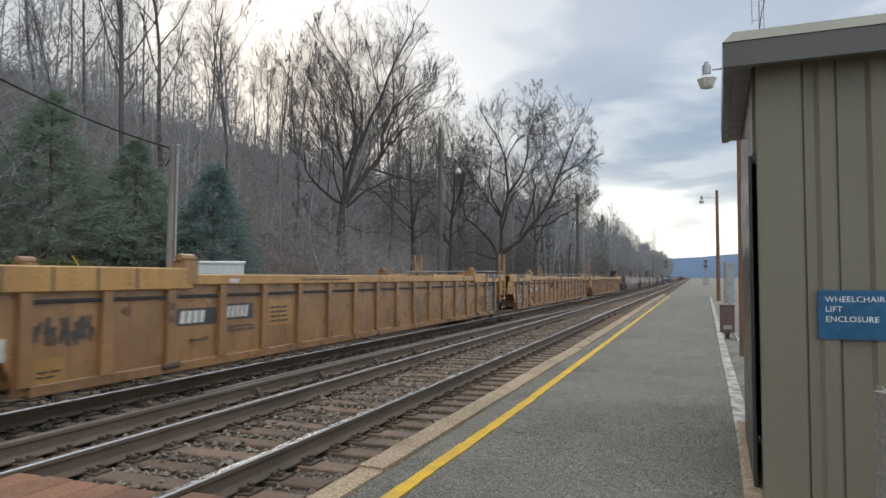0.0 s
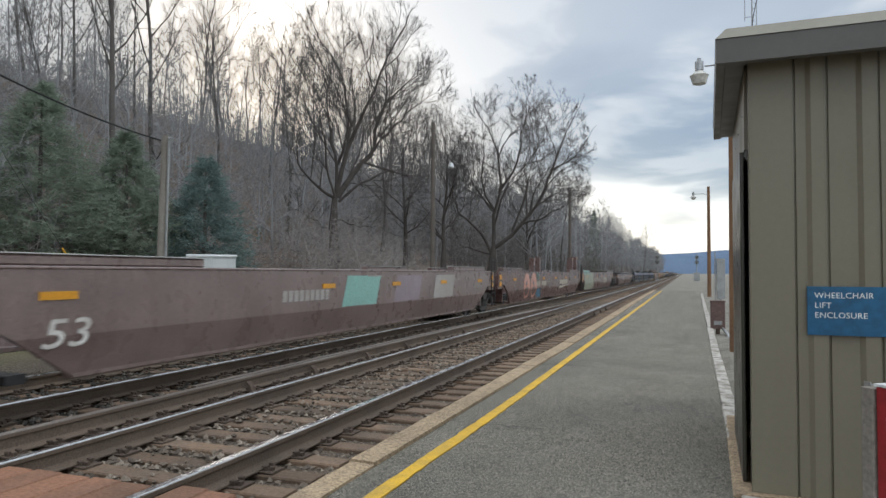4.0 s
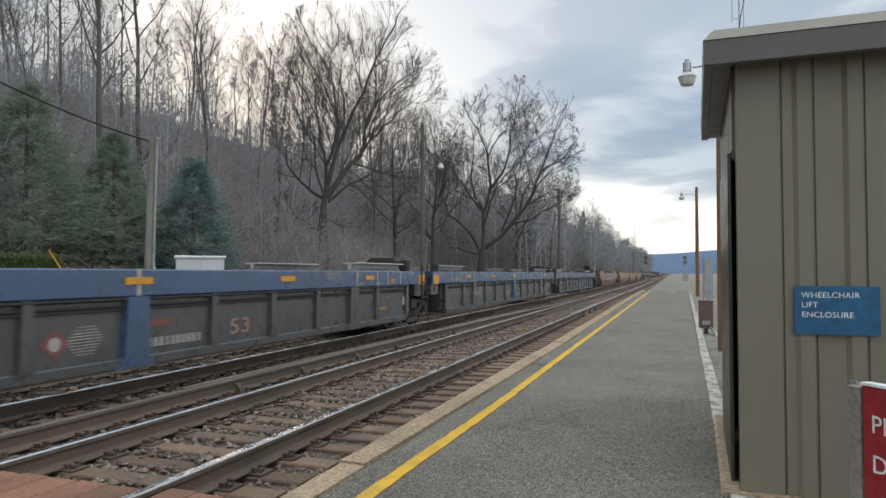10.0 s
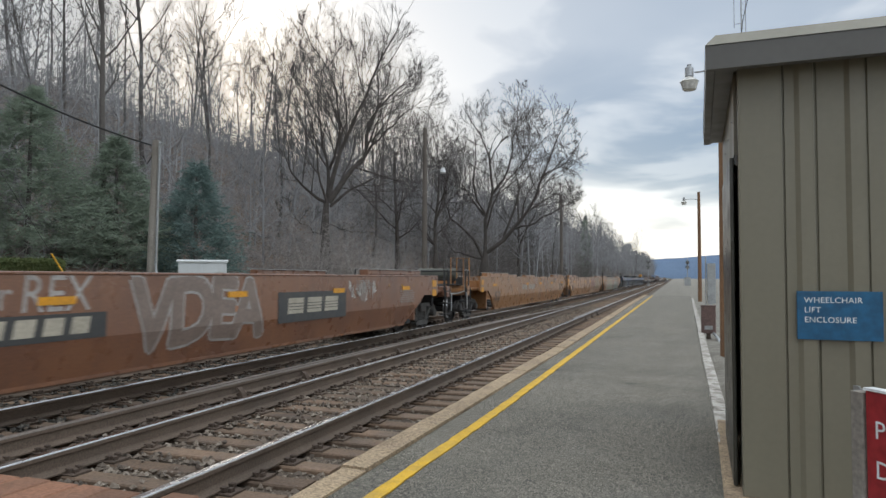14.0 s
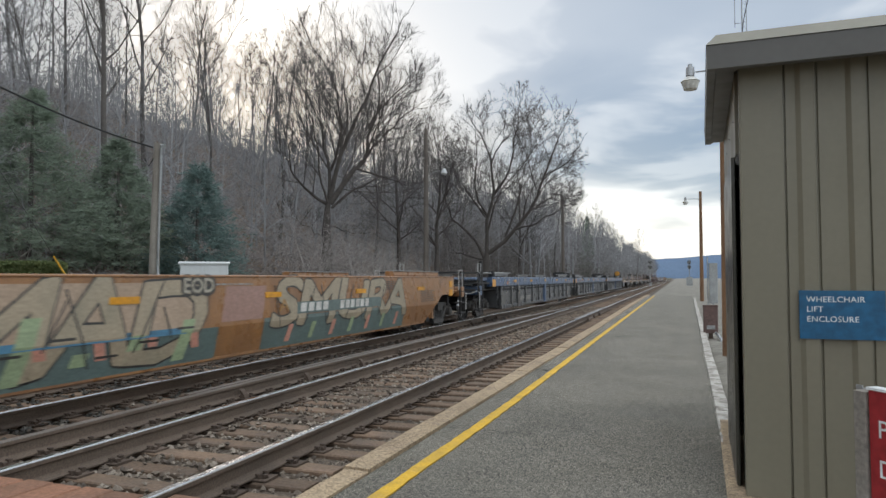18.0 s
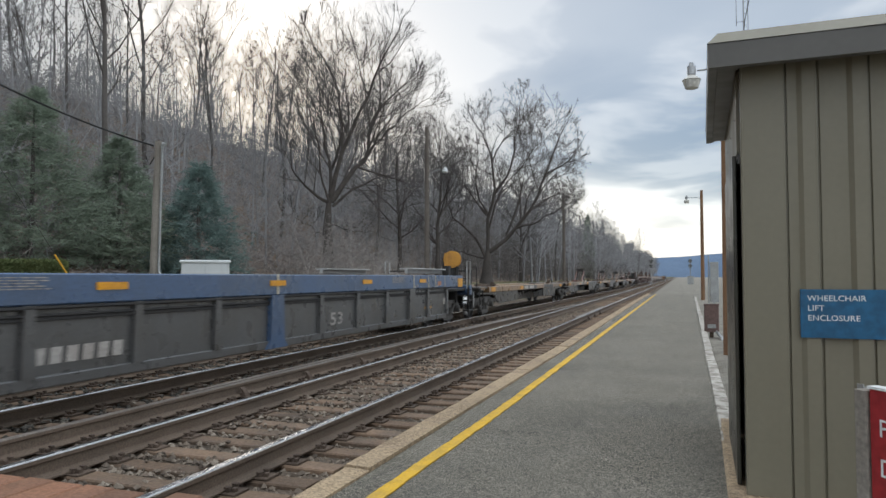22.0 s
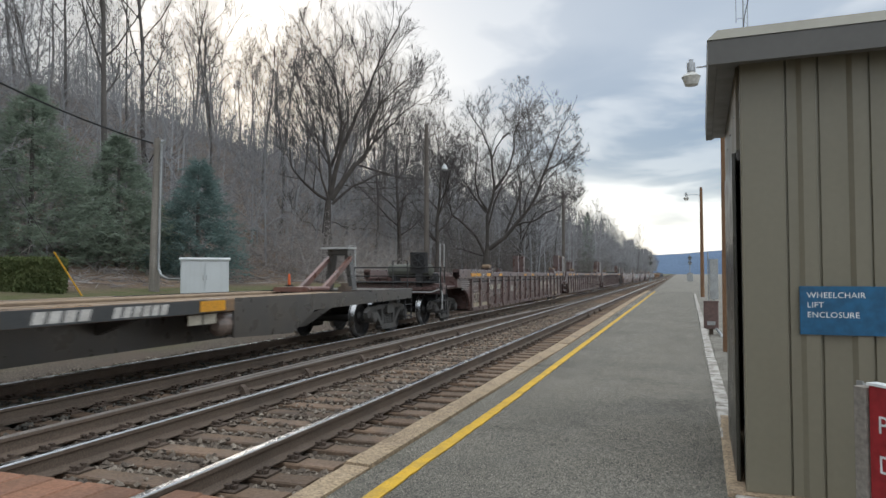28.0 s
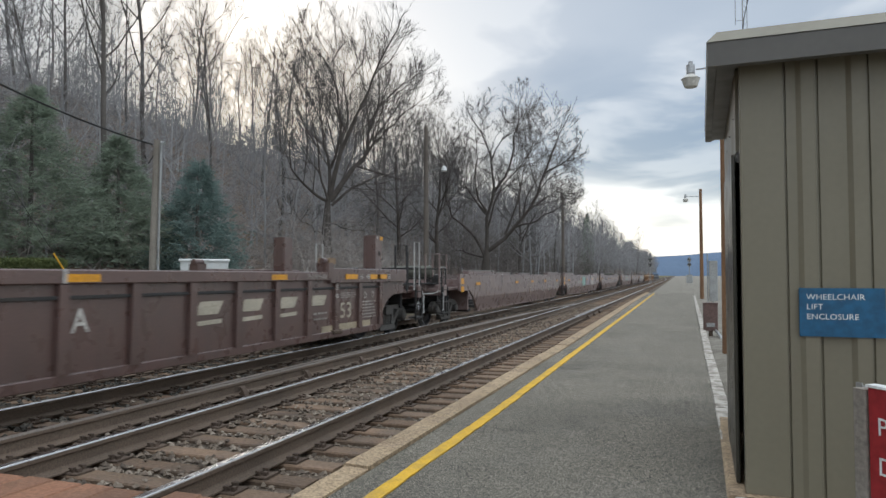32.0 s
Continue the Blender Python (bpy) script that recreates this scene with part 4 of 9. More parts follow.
def build_cabinet():
    at = pose(-15.5, 19.6, 0.60, 0, 0, 38)
    c = thing("equipment_cabinet", "white steel trackside cabinet on a concrete pad", "cabinet", at=at)
    part("plinth", Mesh().bar(-0.95, 0.95, -0.62, 0.62, -0.4, 0.06, 0.02, "x"), M_KERB, c)
    part("body", Mesh().bar(-0.78, 0.78, -0.5, 0.5, 0.06, 1.30, 0.02, "z"), M_CABINET, c)
    part("roof", Mesh().prism([(-0.55, 1.30), (0.55, 1.30), (0.55, 1.35), (0.0, 1.40), (-0.55, 1.35)], -0.83, 0.83, "x"), M_CABINET, c)
    for s in (-1, 1):
        d = part("door", Mesh().bar(min(0.01 * s, 0.75 * s), max(0.01 * s, 0.75 * s), -0.522, -0.501, 0.12, 1.25, 0.005, "z"), M_CABINET, c)
        part("handle", Mesh().bar(s * 0.06 - 0.012, s * 0.06 + 0.012, -0.545, -0.523, 0.62, 0.78, 0.005, "z"), M_GALV, d)


build_cabinet()


def build_small_things():
    at = pose(0.82, 18.8, -0.12)
    b = thing("meter_box", "rusty brown box on a bent pipe stand", "utility box", at=at)
    part("box", Mesh().bar(-0.175, 0.175, -0.1, 0.1, 0.12, 0.82, 0.02, "z"), M_CROSSING_BOX, b)
    part("lid", Mesh().bar(-0.185, 0.185, -0.11, 0.11, 0.80, 0.835, 0.01, "z"), M_CROSSING_BOX, b)
    part("pipe", Mesh().tube([(0.1, 0.0, 0.15), (0.16, -0.3, 0.08), (0.2, -0.7, 0.03), (0.21, -0.9, -0.03)], 0.035, 8), M_GALV, b)
    part("label_plate", Mesh().box(-0.1, 0.1, -0.106, -0.101, 0.22, 0.32), M_GALV, b)
    part("leg", Mesh().bar(-0.05, 0.05, -0.05, 0.05, -0.05, 0.12, 0.01, "z"), M_PLATE, b)
    at = pose(1.28, 27, -0.14)
    b = thing("grey_cabinet", "tall narrow grey metal cabinet beyond the platform edge", "cabinet", at=at)
    part("body", Mesh().bar(-0.13, 0.16, -0.15, 0.15, 0.62, 2.1, 0.01, "z"), M_GALV, b)
    part("post", Mesh().bar(-0.04, 0.04, -0.04, 0.04, 0.0, 0.62, 0.005, "z"), M_GALV, b)
    part("post", Mesh().bar(-0.2, -0.16, -0.03, 0.03, 0.0, 2.35, 0.005, "z"), M_GALV, b)
    at = pose(-18.43, 29.75, 0.86)
    c = thing("traffic_cone", "orange plastic marker cone on the grass", "cone", at=at)
    part("base", Mesh().bar(-0.16, 0.16, -0.16, 0.16, -0.06, 0.03, 0.01, "z"), M_BLACK, c)
    part("cone", Mesh().lathe([(0.03, 0.075), (0.48, 0.06), (0.56, 0.05), (0.58, 0.02)], 12, "z"), M_ORANGE, c)
    # lattice radio mast behind the shed
    m = thing("radio_mast", "thin lattice radio mast with whip aerials", "mast", at=pose(5.55, 60, -0.2))
    for i in range(3):
        a = i * 2.094
        part("mast_leg", Mesh().tube([(0.28 * math.cos(a), 0.28 * math.sin(a), 0), (0.22 * math.cos(a), 0.22 * math.sin(a), 25.5)], 0.03, 5), M_GALV, m)
    br = Mesh()
    for k in range(50):
        for i in range(3):
            a, b2 = i * 2.094, (i + 1) * 2.094
            br.tube([(0.25 * math.cos(a), 0.25 * math.sin(a), k * 0.5), (0.25 * math.cos(b2), 0.25 * math.sin(b2), k * 0.5 + 0.5)], 0.012, 3)
    part("bracing", br, M_GALV, m)
    part("aerial", Mesh().tube([(-0.65, 0, 22.3), (-0.65, 0, 25.5)], 0.03, 5).tube([(-0.65, 0, 22.6), (0, 0, 22.6)], 0.025, 5), M_GALV, m)
    part("feed_wire", Mesh().tube([(0.55, -0.5, 26.0), (0.3, -0.4, 24.2), (-0.05, -0.4, 22.6), (-0.2, -0.4, 21.0)], 0.035, 5), M_BLACK, m)
    # colour-light signals down the line
    for x, y in ((2.6, 150), (-5.2, 150)):
        s = thing("railway_signal", "black colour-light railway signal on a grey mast", "signal", at=pose(x, y, -0.2))
        part("mast", Mesh().tube([(0, 0, 0), (0, 0, 5.6)], 0.08, 8), M_GALV, s)
        part("base", Mesh().bar(-0.6, 0.6, -0.4, 0.4, 0, 1.8, 0.02, "z") if x > 0 else Mesh().bar(-0.3, 0.3, -0.3, 0.3, 0, 0.5, 0.02, "z"), M_GALV, s)
        for z in (4.9, 3.9):
            part("signal_head", Mesh().lathe([(-0.12, 0.4), (0.0, 0.4)], 14, "y", (0, -0.1, z)), M_BLACK, s)
            for a in (90, 210, 330):
                part("lens", Mesh().lathe([(-0.03, 0.12), (0.0, 0.12)], 10, "y", (0.25 * math.cos(radians(a)), -0.22, z + 0.25 * math.sin(radians(a)))), M_LAMPGLASS, s)


M_CROSSING_BOX = mat("rusty_box_paint", (0.135, 0.085, 0.075), 0.7, dirt=(0.08, 0.055, 0.05), amount=0.6, scale=5, grain=40, bump=0.2)
build_small_things()


# ---- the freight train ----
SPEED = 15.94
M_TRUCK = mat("truck_cast_steel", (0.085, 0.082, 0.078), 0.75, 0.1, dirt=(0.07, 0.061, 0.053), amount=0.7, scale=3, grain=30, bump=0.3)
M_WHEEL = mat("wheel_steel", (0.030, 0.029, 0.029), 0.5, 0.4, dirt=(0.035, 0.032, 0.03), amount=0.5, scale=3, grain=30, bump=0.1)
M_TREAD = mat("wheel_tread", (0.5, 0.5, 0.5), 0.3, 1.0, grain=20, bump=0.02)
M_UNDER = mat("underframe_black", (0.034, 0.034, 0.035), 0.8, dirt=(0.045, 0.039, 0.034), amount=0.6, scale=2, grain=30, bump=0.2)
M_REFLEX = mat("amber_reflector", (0.66, 0.30, 0.02), 0.4, dirt=(0.50, 0.25, 0.05), amount=0.5, scale=4, grain=30, bump=0.02)
M_MARKW = mat("white_stencil_paint", (0.60, 0.585, 0.55), 0.42, dirt=(0.33, 0.30, 0.27), amount=0.6, scale=4, grain=40, bump=0.03, spec=0.75)
M_STENCIL = mat("faded_stencil_paint", (0.34, 0.315, 0.29), 0.42, dirt=(0.19, 0.16, 0.14), amount=0.7, scale=5, grain=40, bump=0.02, spec=0.75)
M_MARKD = mat("dark_stencil_paint", (0.04, 0.038, 0.036), 0.42, grain=40, bump=0.03, spec=0.75)
M_PANELBK = mat("black_patch_paint", (0.030, 0.034, 0.037), 0.42, dirt=(0.055, 0.05, 0.045), amount=0.5, scale=3, grain=40, bump=0.03, spec=0.75)
M_CREAM = mat("cream_spray_paint", (0.43, 0.39, 0.31), 0.42, dirt=(0.29, 0.26, 0.20), amount=0.5, scale=2, grain=30, bump=0.02, spec=0.75)
M_TEALDK = mat("dull_teal_spray_paint", (0.115, 0.165, 0.155), 0.42, dirt=(0.09, 0.12, 0.11), amount=0.5, scale=2, grain=30, bump=0.02, spec=0.75)
M_OLIVE = mat("olive_spray_paint", (0.20, 0.155, 0.085), 0.42, dirt=(0.16, 0.11, 0.06), amount=0.5, scale=2, grain=30, bump=0.02, spec=0.75)
M_PEACH = mat("peach_spray_paint", (0.55, 0.26, 0.19), 0.42, dirt=(0.42, 0.22, 0.17), amount=0.4, scale=2, grain=30, bump=0.02, spec=0.75)
M_PALEGREEN = mat("pale_green_spray_paint", (0.30, 0.38, 0.22), 0.42, dirt=(0.22, 0.26, 0.16), amount=0.5, scale=2, grain=30, bump=0.02, spec=0.75)
M_PALEPEACH = mat("pale_peach_spray_paint", (0.42, 0.31, 0.22), 0.42, dirt=(0.33, 0.23, 0.15), amount=0.6, scale=2, grain=30, bump=0.02, spec=0.75)
M_BLUESP = mat("blue_spray_paint", (0.06, 0.19, 0.30), 0.42, grain=30, bump=0.02, spec=0.75)
M_GREYSP = mat("pale_spray_paint", (0.36, 0.34, 0.32), 0.42, dirt=(0.26, 0.22, 0.19), amount=0.5, scale=2, grain=30, bump=0.02, spec=0.75)
M_OLIVEDK = mat("olive_drab_paint", (0.085, 0.085, 0.068), 0.6, dirt=(0.05, 0.048, 0.04), amount=0.5, scale=3, grain=30, bump=0.05)
M_REELY = mat("yellow_reel_paint", (0.55, 0.27, 0.05), 0.6, dirt=(0.35, 0.17, 0.05), amount=0.6, scale=3, grain=30, bump=0.05)
M_GREYPAINT = mat("light_grey_paint", (0.42, 0.42, 0.41), 0.6, dirt=(0.28, 0.26, 0.24), amount=0.5, scale=3, grain=30, bump=0.05)
M_WOODDECK = mat("worn_deck_boards", (0.28, 0.20, 0.13), 0.9, dirt=(0.16, 0.11, 0.08), amount=0.6, scale=3, grain=40, bump=0.4)


def paint(name, col, rust, amount, streak):
    return mat(name, col, 0.33, dirt=rust, amount=amount, scale=1.1, streak=streak, grain=45, bump=0.04, vary=0.05, spec=0.75)


LIVERY = {
    "yellow": dict(side=paint("weathered_orange_side", (0.295, 0.155, 0.062), (0.155, 0.08, 0.043), 0.75, 0.6),
                   chord=paint("weathered_yellow_chord", (0.45, 0.245, 0.066), (0.25, 0.125, 0.046), 0.7, 0.35), label="weathered orange-yellow ribbed well car, running empty"),
    "maroon": dict(side=paint("dull_maroon_side", (0.100, 0.058, 0.051), (0.072, 0.05, 0.044), 0.6, 0.35),
                   chord=paint("dull_maroon_chord", (0.107, 0.062, 0.055), (0.076, 0.052, 0.046), 0.6, 0.3), label="dull maroon ribbed well car, running empty"),
    "blue": dict(side=paint("sooty_grey_side", (0.076, 0.077, 0.078), (0.056, 0.053, 0.049), 0.7, 0.4),
                 chord=paint("faded_blue_chord", (0.045, 0.092, 0.185), (0.052, 0.074, 0.112), 0.6, 0.35), label="grime-covered blue ribbed well car, running empty"),
    "maroon_smooth": dict(side=paint("smooth_maroon_side", (0.116, 0.062, 0.054), (0.082, 0.052, 0.045), 0.6, 0.3), chord=None, label="dull maroon smooth-sided well car, running empty"),
    "pinkish": dict(side=paint("faded_pinkish_side", (0.20, 0.145, 0.135), (0.13, 0.09, 0.082), 0.7, 0.4), chord=None, label="faded pinkish-brown smooth-sided well car, running empty"),
    "brown": dict(side=paint("rusty_brown_side", (0.205, 0.092, 0.048), (0.135, 0.065, 0.043), 0.75, 0.5), chord=None, label="rust-brown smooth-sided well car, running empty"),
    "orange": dict(side=paint("faded_orange_side", (0.32, 0.152, 0.055), (0.19, 0.095, 0.048), 0.75, 0.5), chord=None, label="faded orange-brown smooth-sided well car, running empty"),
}
for v in LIVERY.values():
    v["chord"] = v["chord"] or v["side"]

M_SPINE = paint("spine_yellow_brown", (0.25, 0.145, 0.068), (0.085, 0.06, 0.045), 0.85, 0.4)
M_HITCH = paint("rust_red_hitch", (0.17, 0.075, 0.055), (0.10, 0.06, 0.048), 0.7, 0.3)
M_SPINEBK = paint("spine_dark_beam", (0.046, 0.043, 0.040), (0.075, 0.06, 0.047), 0.6, 0.3)


# running gear, shared by all cars
def wheelset_mesh():
    w = Mesh()
    for s in (-1, 1):
        prof = [(0.085, 0.10), (0.085, 0.13), (0.02, 0.17), (0.0, 0.34), (0.035, 0.37), (0.068, 0.375), (0.07, 0.415), (-0.035, 0.42), (-0.045, 0.445), (-0.066, 0.445), (-0.07, 0.375), (-0.03, 0.36), (-0.03, 0.17), (-0.09, 0.13), (-0.09, 0.10)]
        w.lathe([(s * (0.735 + a), r) for a, r in prof], 28, "x")
        w.lathe([(s * 1.10, 0.075), (s * 0.82, 0.085)], 12, "x")
    w.lathe([(-0.72, 0.085), (0.72, 0.085)], 12, "x")
    me = w.data("wheelset", M_WHEEL)
    me.materials.append(M_TREAD)
    for f in me.polygons:          # bright running surface
        c = f.center
        if abs(c.x) < 0.82 and abs(f.normal.x) < 0.6 and math.hypot(c.y, c.z) > 0.40:
            f.material_index = 1
    return me


def side_frame_mesh():
    f = Mesh()
    t = 0.055
    top = [(-1.12, 0.44), (-1.14, 0.56), (-0.98, 0.66), (-0.62, 0.71), (0.62, 0.71), (0.98, 0.66), (1.14, 0.56), (1.12, 0.44), (0.80, 0.46), (0.74, 0.58), (0.5, 0.61), (-0.5, 0.61), (-0.74, 0.58), (-0.80, 0.46)]
    f.prism(top, -t, t)
    for s in (-1, 1):
        f.prism([(s * 0.80, 0.60), (s * 0.67, 0.62), (s * 0.27, 0.25), (s * 0.35, 0.17)], -t, t)
        f.prism([(s * 0.40, 0.62), (s * 0.30, 0.62), (s * 0.26, 0.28), (s * 0.34, 0.24)], -t, t)
        f.lathe([(-0.10, 0.115), (0.13, 0.115), (0.15, 0.08)], 14, "x", (0, s * 0.89, 0.44))
    f.prism([(-0.40, 0.14), (0.40, 0.14), (0.44, 0.20), (0.36, 0.26), (-0.36, 0.26), (-0.44, 0.20)], -0.08, 0.08)
    return f.data("side_frame", M_TRUCK)


def spring_mesh():
    prof = []
    for k in range(6):
        prof += [(0.265 + k * 0.042, 0.048), (0.275 + k * 0.042, 0.068), (0.293 + k * 0.042, 0.068), (0.303 + k * 0.042, 0.048)]
    return Mesh().lathe(prof, 10, "z").data("coil_spring", M_TRUCK)


def bolster_mesh():
    b = Mesh().bar(-1.12, 1.12, -0.2, 0.2, 0.50, 0.68, 0.03, "x").lathe([(0.66, 0.2), (0.74, 0.2)], 16, "z")
    for s in (-1, 1):
        b.bar(-0.95, 0.95, s * 0.42 - 0.05, s * 0.42 + 0.05, 0.30, 0.42, 0.01, "x")
        for q in (-1, 1):
            b.bar(q * 0.74 - 0.04, q * 0.74 + 0.04, s * 0.40 - 0.02, s * 0.47 + 0.02, 0.28, 0.56, 0.01, "z")
    return b.data("truck_bolster", M_TRUCK)


WHEELSET, SIDE_FRAME, SPRINGS, BOLSTER = wheelset_mesh(), side_frame_mesh(), spring_mesh(), bolster_mesh()


def add_truck(car, y):
    tr = part("truck", BOLSTER, None, car, "black cast-steel four-wheel truck")
    tr.location = (0, y, 0)
    for s in (-1, 1):
        f = part("side_frame", SIDE_FRAME, None, tr)
        f.location = (s * 1.0, 0, 0)
        for q in (-0.15, 0.0, 0.15):
            g = part("coil_spring", SPRINGS, None, tr)
            g.location = (s * 1.0, q, 0)
    for s in (-1, 1):
        w = part("wheelset", WHEELSET, None, tr)
        w.location = (0, s * 0.89, 0.42)
    return tr


def bars(car, name, mat_, x, y0, y1, z0, z1, rows, seed=0, fill=0.85):
    """Rows of small stencilled marks, too small to read."""
    r = random.Random(seed)
    m = Mesh()
    h = (z1 - z0) / rows
    for i in range(rows):
        y = y0
        z = z1 - (i + 0.8) * h
        while y < y0 + (y1 - y0) * r.uniform(0.75, 1.0):
            w = r.uniform(0.05, 0.16)
            m.box(x, x + 0.003, y, min(y + w, y1), z, z + min(h * 0.42, 0.032))
            y += w + 0.03
    return tagged(part(name, m, M_STENCIL if mat_ is M_MARKW else mat_, car, "small stencilled marks"), kind="stuff")


def block_marks(car, name, mat_, x, y0, z0, h, n, slant=0.25, w=0.62, gap=0.22, label="bold painted lettering blocks"):
    """A reporting mark as plain slanted blocks."""
    m = Mesh()
    y = y0
    for i in range(n):
        b = h * w
        s = slant * h
        m.prism([(y, z0), (y + b, z0), (y + b + s, z0 + h), (y + s, z0 + h)], x, x + 0.003)
        y += b + h * gap
    return tagged(part(name, m, mat_, car, label), kind="stuff")


def side_text(car, text, size, mat_, y, z, x=1.53, shear=0.0):
    """Text on the side that faces the platform; it reads along +y."""
    return lettering("lettering", text, size, mat_, car, Matrix.Translation((x, y, z)) @ Matrix(((0, 0, 1, 0), (1, 0, 0, 0), (0, 1, 0, 0), (0, 0, 0, 1))), "painted lettering", 0.001, shear=shear)


def ladder(car, y, z0, z1, x=1.53, n=4, mat_=None, half=0.2):
    l = Mesh()
    for s in (-half, half):
        l.tube([(x, y + s, z0), (x, y + s, z1)], 0.018, 6)
    for k in range(n):
        z = z0 + 0.08 + (z1 - z0 - 0.16) * k / max(1, n - 1)
        l.tube([(x, y - half, z), (x, y + half, z)], 0.017, 6)
    return part("ladder", l, mat_ or M_UNDER, car, "steel side ladder")


def coupler(car, y, s):
    """Coupler, draft gear and cut lever at an end; s is the way out along y."""
    c = Mesh().bar(-0.1, 0.1, min(y - s * 1.0, y - s * 0.12), max(y - s * 1.0, y - s * 0.12), 0.78, 0.96, 0.02)
    c.prism([(-0.16, y - s * 0.2), (-0.13, y + s * 0.02), (0.02, y + s * 0.04), (0.16, y - s * 0.04), (0.16, y - s * 0.2)], 0.72, 1.02, "z")
    part("coupler", c, M_UNDER, car, "cast-steel knuckle coupler")
    part("brake_hose", Mesh().tube([(0.3, y - s * 0.35, 0.8), (0.34, y - s * 0.15, 0.52), (0.3, y + s * 0.02, 0.34), (0.2, y + s * 0.04, 0.42)], 0.03, 6), M_BLACK, car)


def end_deck(car, lv, ye, yb, s, coupled, zt, extras):
    """Structure over the truck at one end: ye is the outer end, yb the well's bulkhead, s the way out."""
    a, b = min(ye, yb), max(ye, yb)
    part("end_sill", Mesh().bar(-0.35, 0.35, a, b, 0.76, 1.08, 0.03).bar(-1.3, 1.3, a, b, 0.98, 1.06, 0.02), M_UNDER if lv in ("blue",) else LIVERY[lv]["side"], car, "end platform over the truck")
    part("bulkhead", Mesh().bar(-1.36, 1.36, yb - 0.05, yb + 0.05, 0.34, zt - 0.12, 0.01, "x"), LIVERY[lv]["side"], car)
    part("cross_bearer", Mesh().bar(-1.45, 1.45, ye - s * 0.25 - 0.11, ye - s * 0.25 + 0.11, 0.86, 1.16, 0.02, "x"), LIVERY[lv]["chord"], car)
    if not coupled:
        for q in (-1, 1):
            bx = part("end_box", Mesh().bar(*sorted((q * 1.02, q * 1.50)), min(ye, ye - s * 0.55), max(ye, ye - s * 0.55), 0.84, 1.30 if zt > 1.4 else 1.2, 0.03, "z"), LIVERY[lv]["chord" if lv != "blue" else "side"], car, "boxed end casting")
            # dark plate on the face, drawn for the shade inside a slot
            part("slot", Mesh().bar(*sorted((q * 1.49, q * 1.506)), ye - s * 0.2 - 0.05, ye - s * 0.2 + 0.05, 0.92, 1.14, 0.004, "z"), M_DARK, bx)
        part("articulation_plate", Mesh().bar(-0.95, 0.95, min(ye - s * 0.1, ye + s * 0.28), max(ye - s * 0.1, ye + s * 0.28), 0.80, 1.02, 0.03, "x"), M_UNDER, car)
        part("brake_rod", Mesh().tube([(0.95, ye - s * 0.9, 0.82), (1.05, ye - s * 0.2, 0.86), (0.9, ye + s * 0.25, 0.84)], 0.022, 6), M_UNDER, car)
    if coupled:
        coupler(car, ye + s * 0.55, s)
        end_clutter(car, ye, s)
        for q in (-1, 1):
            h = Mesh().tube([(q * 1.38, ye - s * 0.1, 1.05), (q * 1.38, ye - s * 0.1, 1.05 + extras), (q * 1.38, ye - s * 0.45, 1.05 + extras), (q * 1.38, ye - s * 0.45, 1.05)], 0.018, 6)
            part("grab_rail", h, M_GREYPAINT if lv != "brown" else M_UNDER, car, "tall grab rail")
            ladder(car, ye - s * 0.28, 0.28, 1.1, q * 1.44, 3)
        part("crossover_platform", Mesh().bar(-1.2, 1.2, ye - s * 0.2 - 0.25, ye - s * 0.2 + 0.25, 1.17, 1.21, 0.01, "x"), M_UNDER, car)


def hand_brake(car, y):
    w = Mesh()
    ring = [(0.75 + 0.2 * math.cos(0.3927 * k), y, 1.78 + 0.2 * math.sin(0.3927 * k)) for k in range(17)]
    w.tube(ring, 0.018, 6)
    for k in range(3):
        a = 1.047 * k + 0.3
        w.tube([(0.75 - 0.2 * math.cos(a), y, 1.78 - 0.2 * math.sin(a)), (0.75 + 0.2 * math.cos(a), y, 1.78 + 0.2 * math.sin(a))], 0.014, 5)
    part("hand_brake_wheel", w, M_UNDER, car, "spoked hand-brake wheel")
    part("brake_housing", Mesh().bar(0.48, 1.0, y + 0.03, y + 0.2, 1.45, 2.02, 0.05, "z").bar(0.66, 0.84, y + 0.03, y + 0.16, 1.05, 1.5, 0.01, "z"), M_UNDER, car)
    part("brake_pipe", Mesh().tube([(0.9, y + 0.1, 1.1), (1.1, y + 0.2, 1.3), (1.1, y + 0.6, 1.32), (0.6, y + 0.7, 1.2)], 0.022, 6), M_UNDER, car)


def air_tank(car, y):
    """A lying reservoir on brackets with its valve."""
    part("air_reservoir", Mesh().lathe([(-0.75, 0.12), (-0.70, 0.20), (0.55, 0.20), (0.60, 0.12)], 16, "x", (0.35, y + 0.65, 1.50)), M_OLIVEDK, car, "cylindrical air reservoir")
    for x in (-0.15, 0.75):
        part("reservoir_bracket", Mesh().bar(x - 0.05, x + 0.05, y + 0.5, y + 0.8, 1.05, 1.36, 0.01, "z"), M_UNDER, car)
    part("brake_valve", Mesh().bar(1.0, 1.25, y + 0.25, y + 0.55, 1.08, 1.34, 0.04, "z").lathe([(1.34, 0.09), (1.42, 0.09), (1.44, 0.04)], 10, "z", (1.12, y + 0.4, 0)), M_UNDER, car)


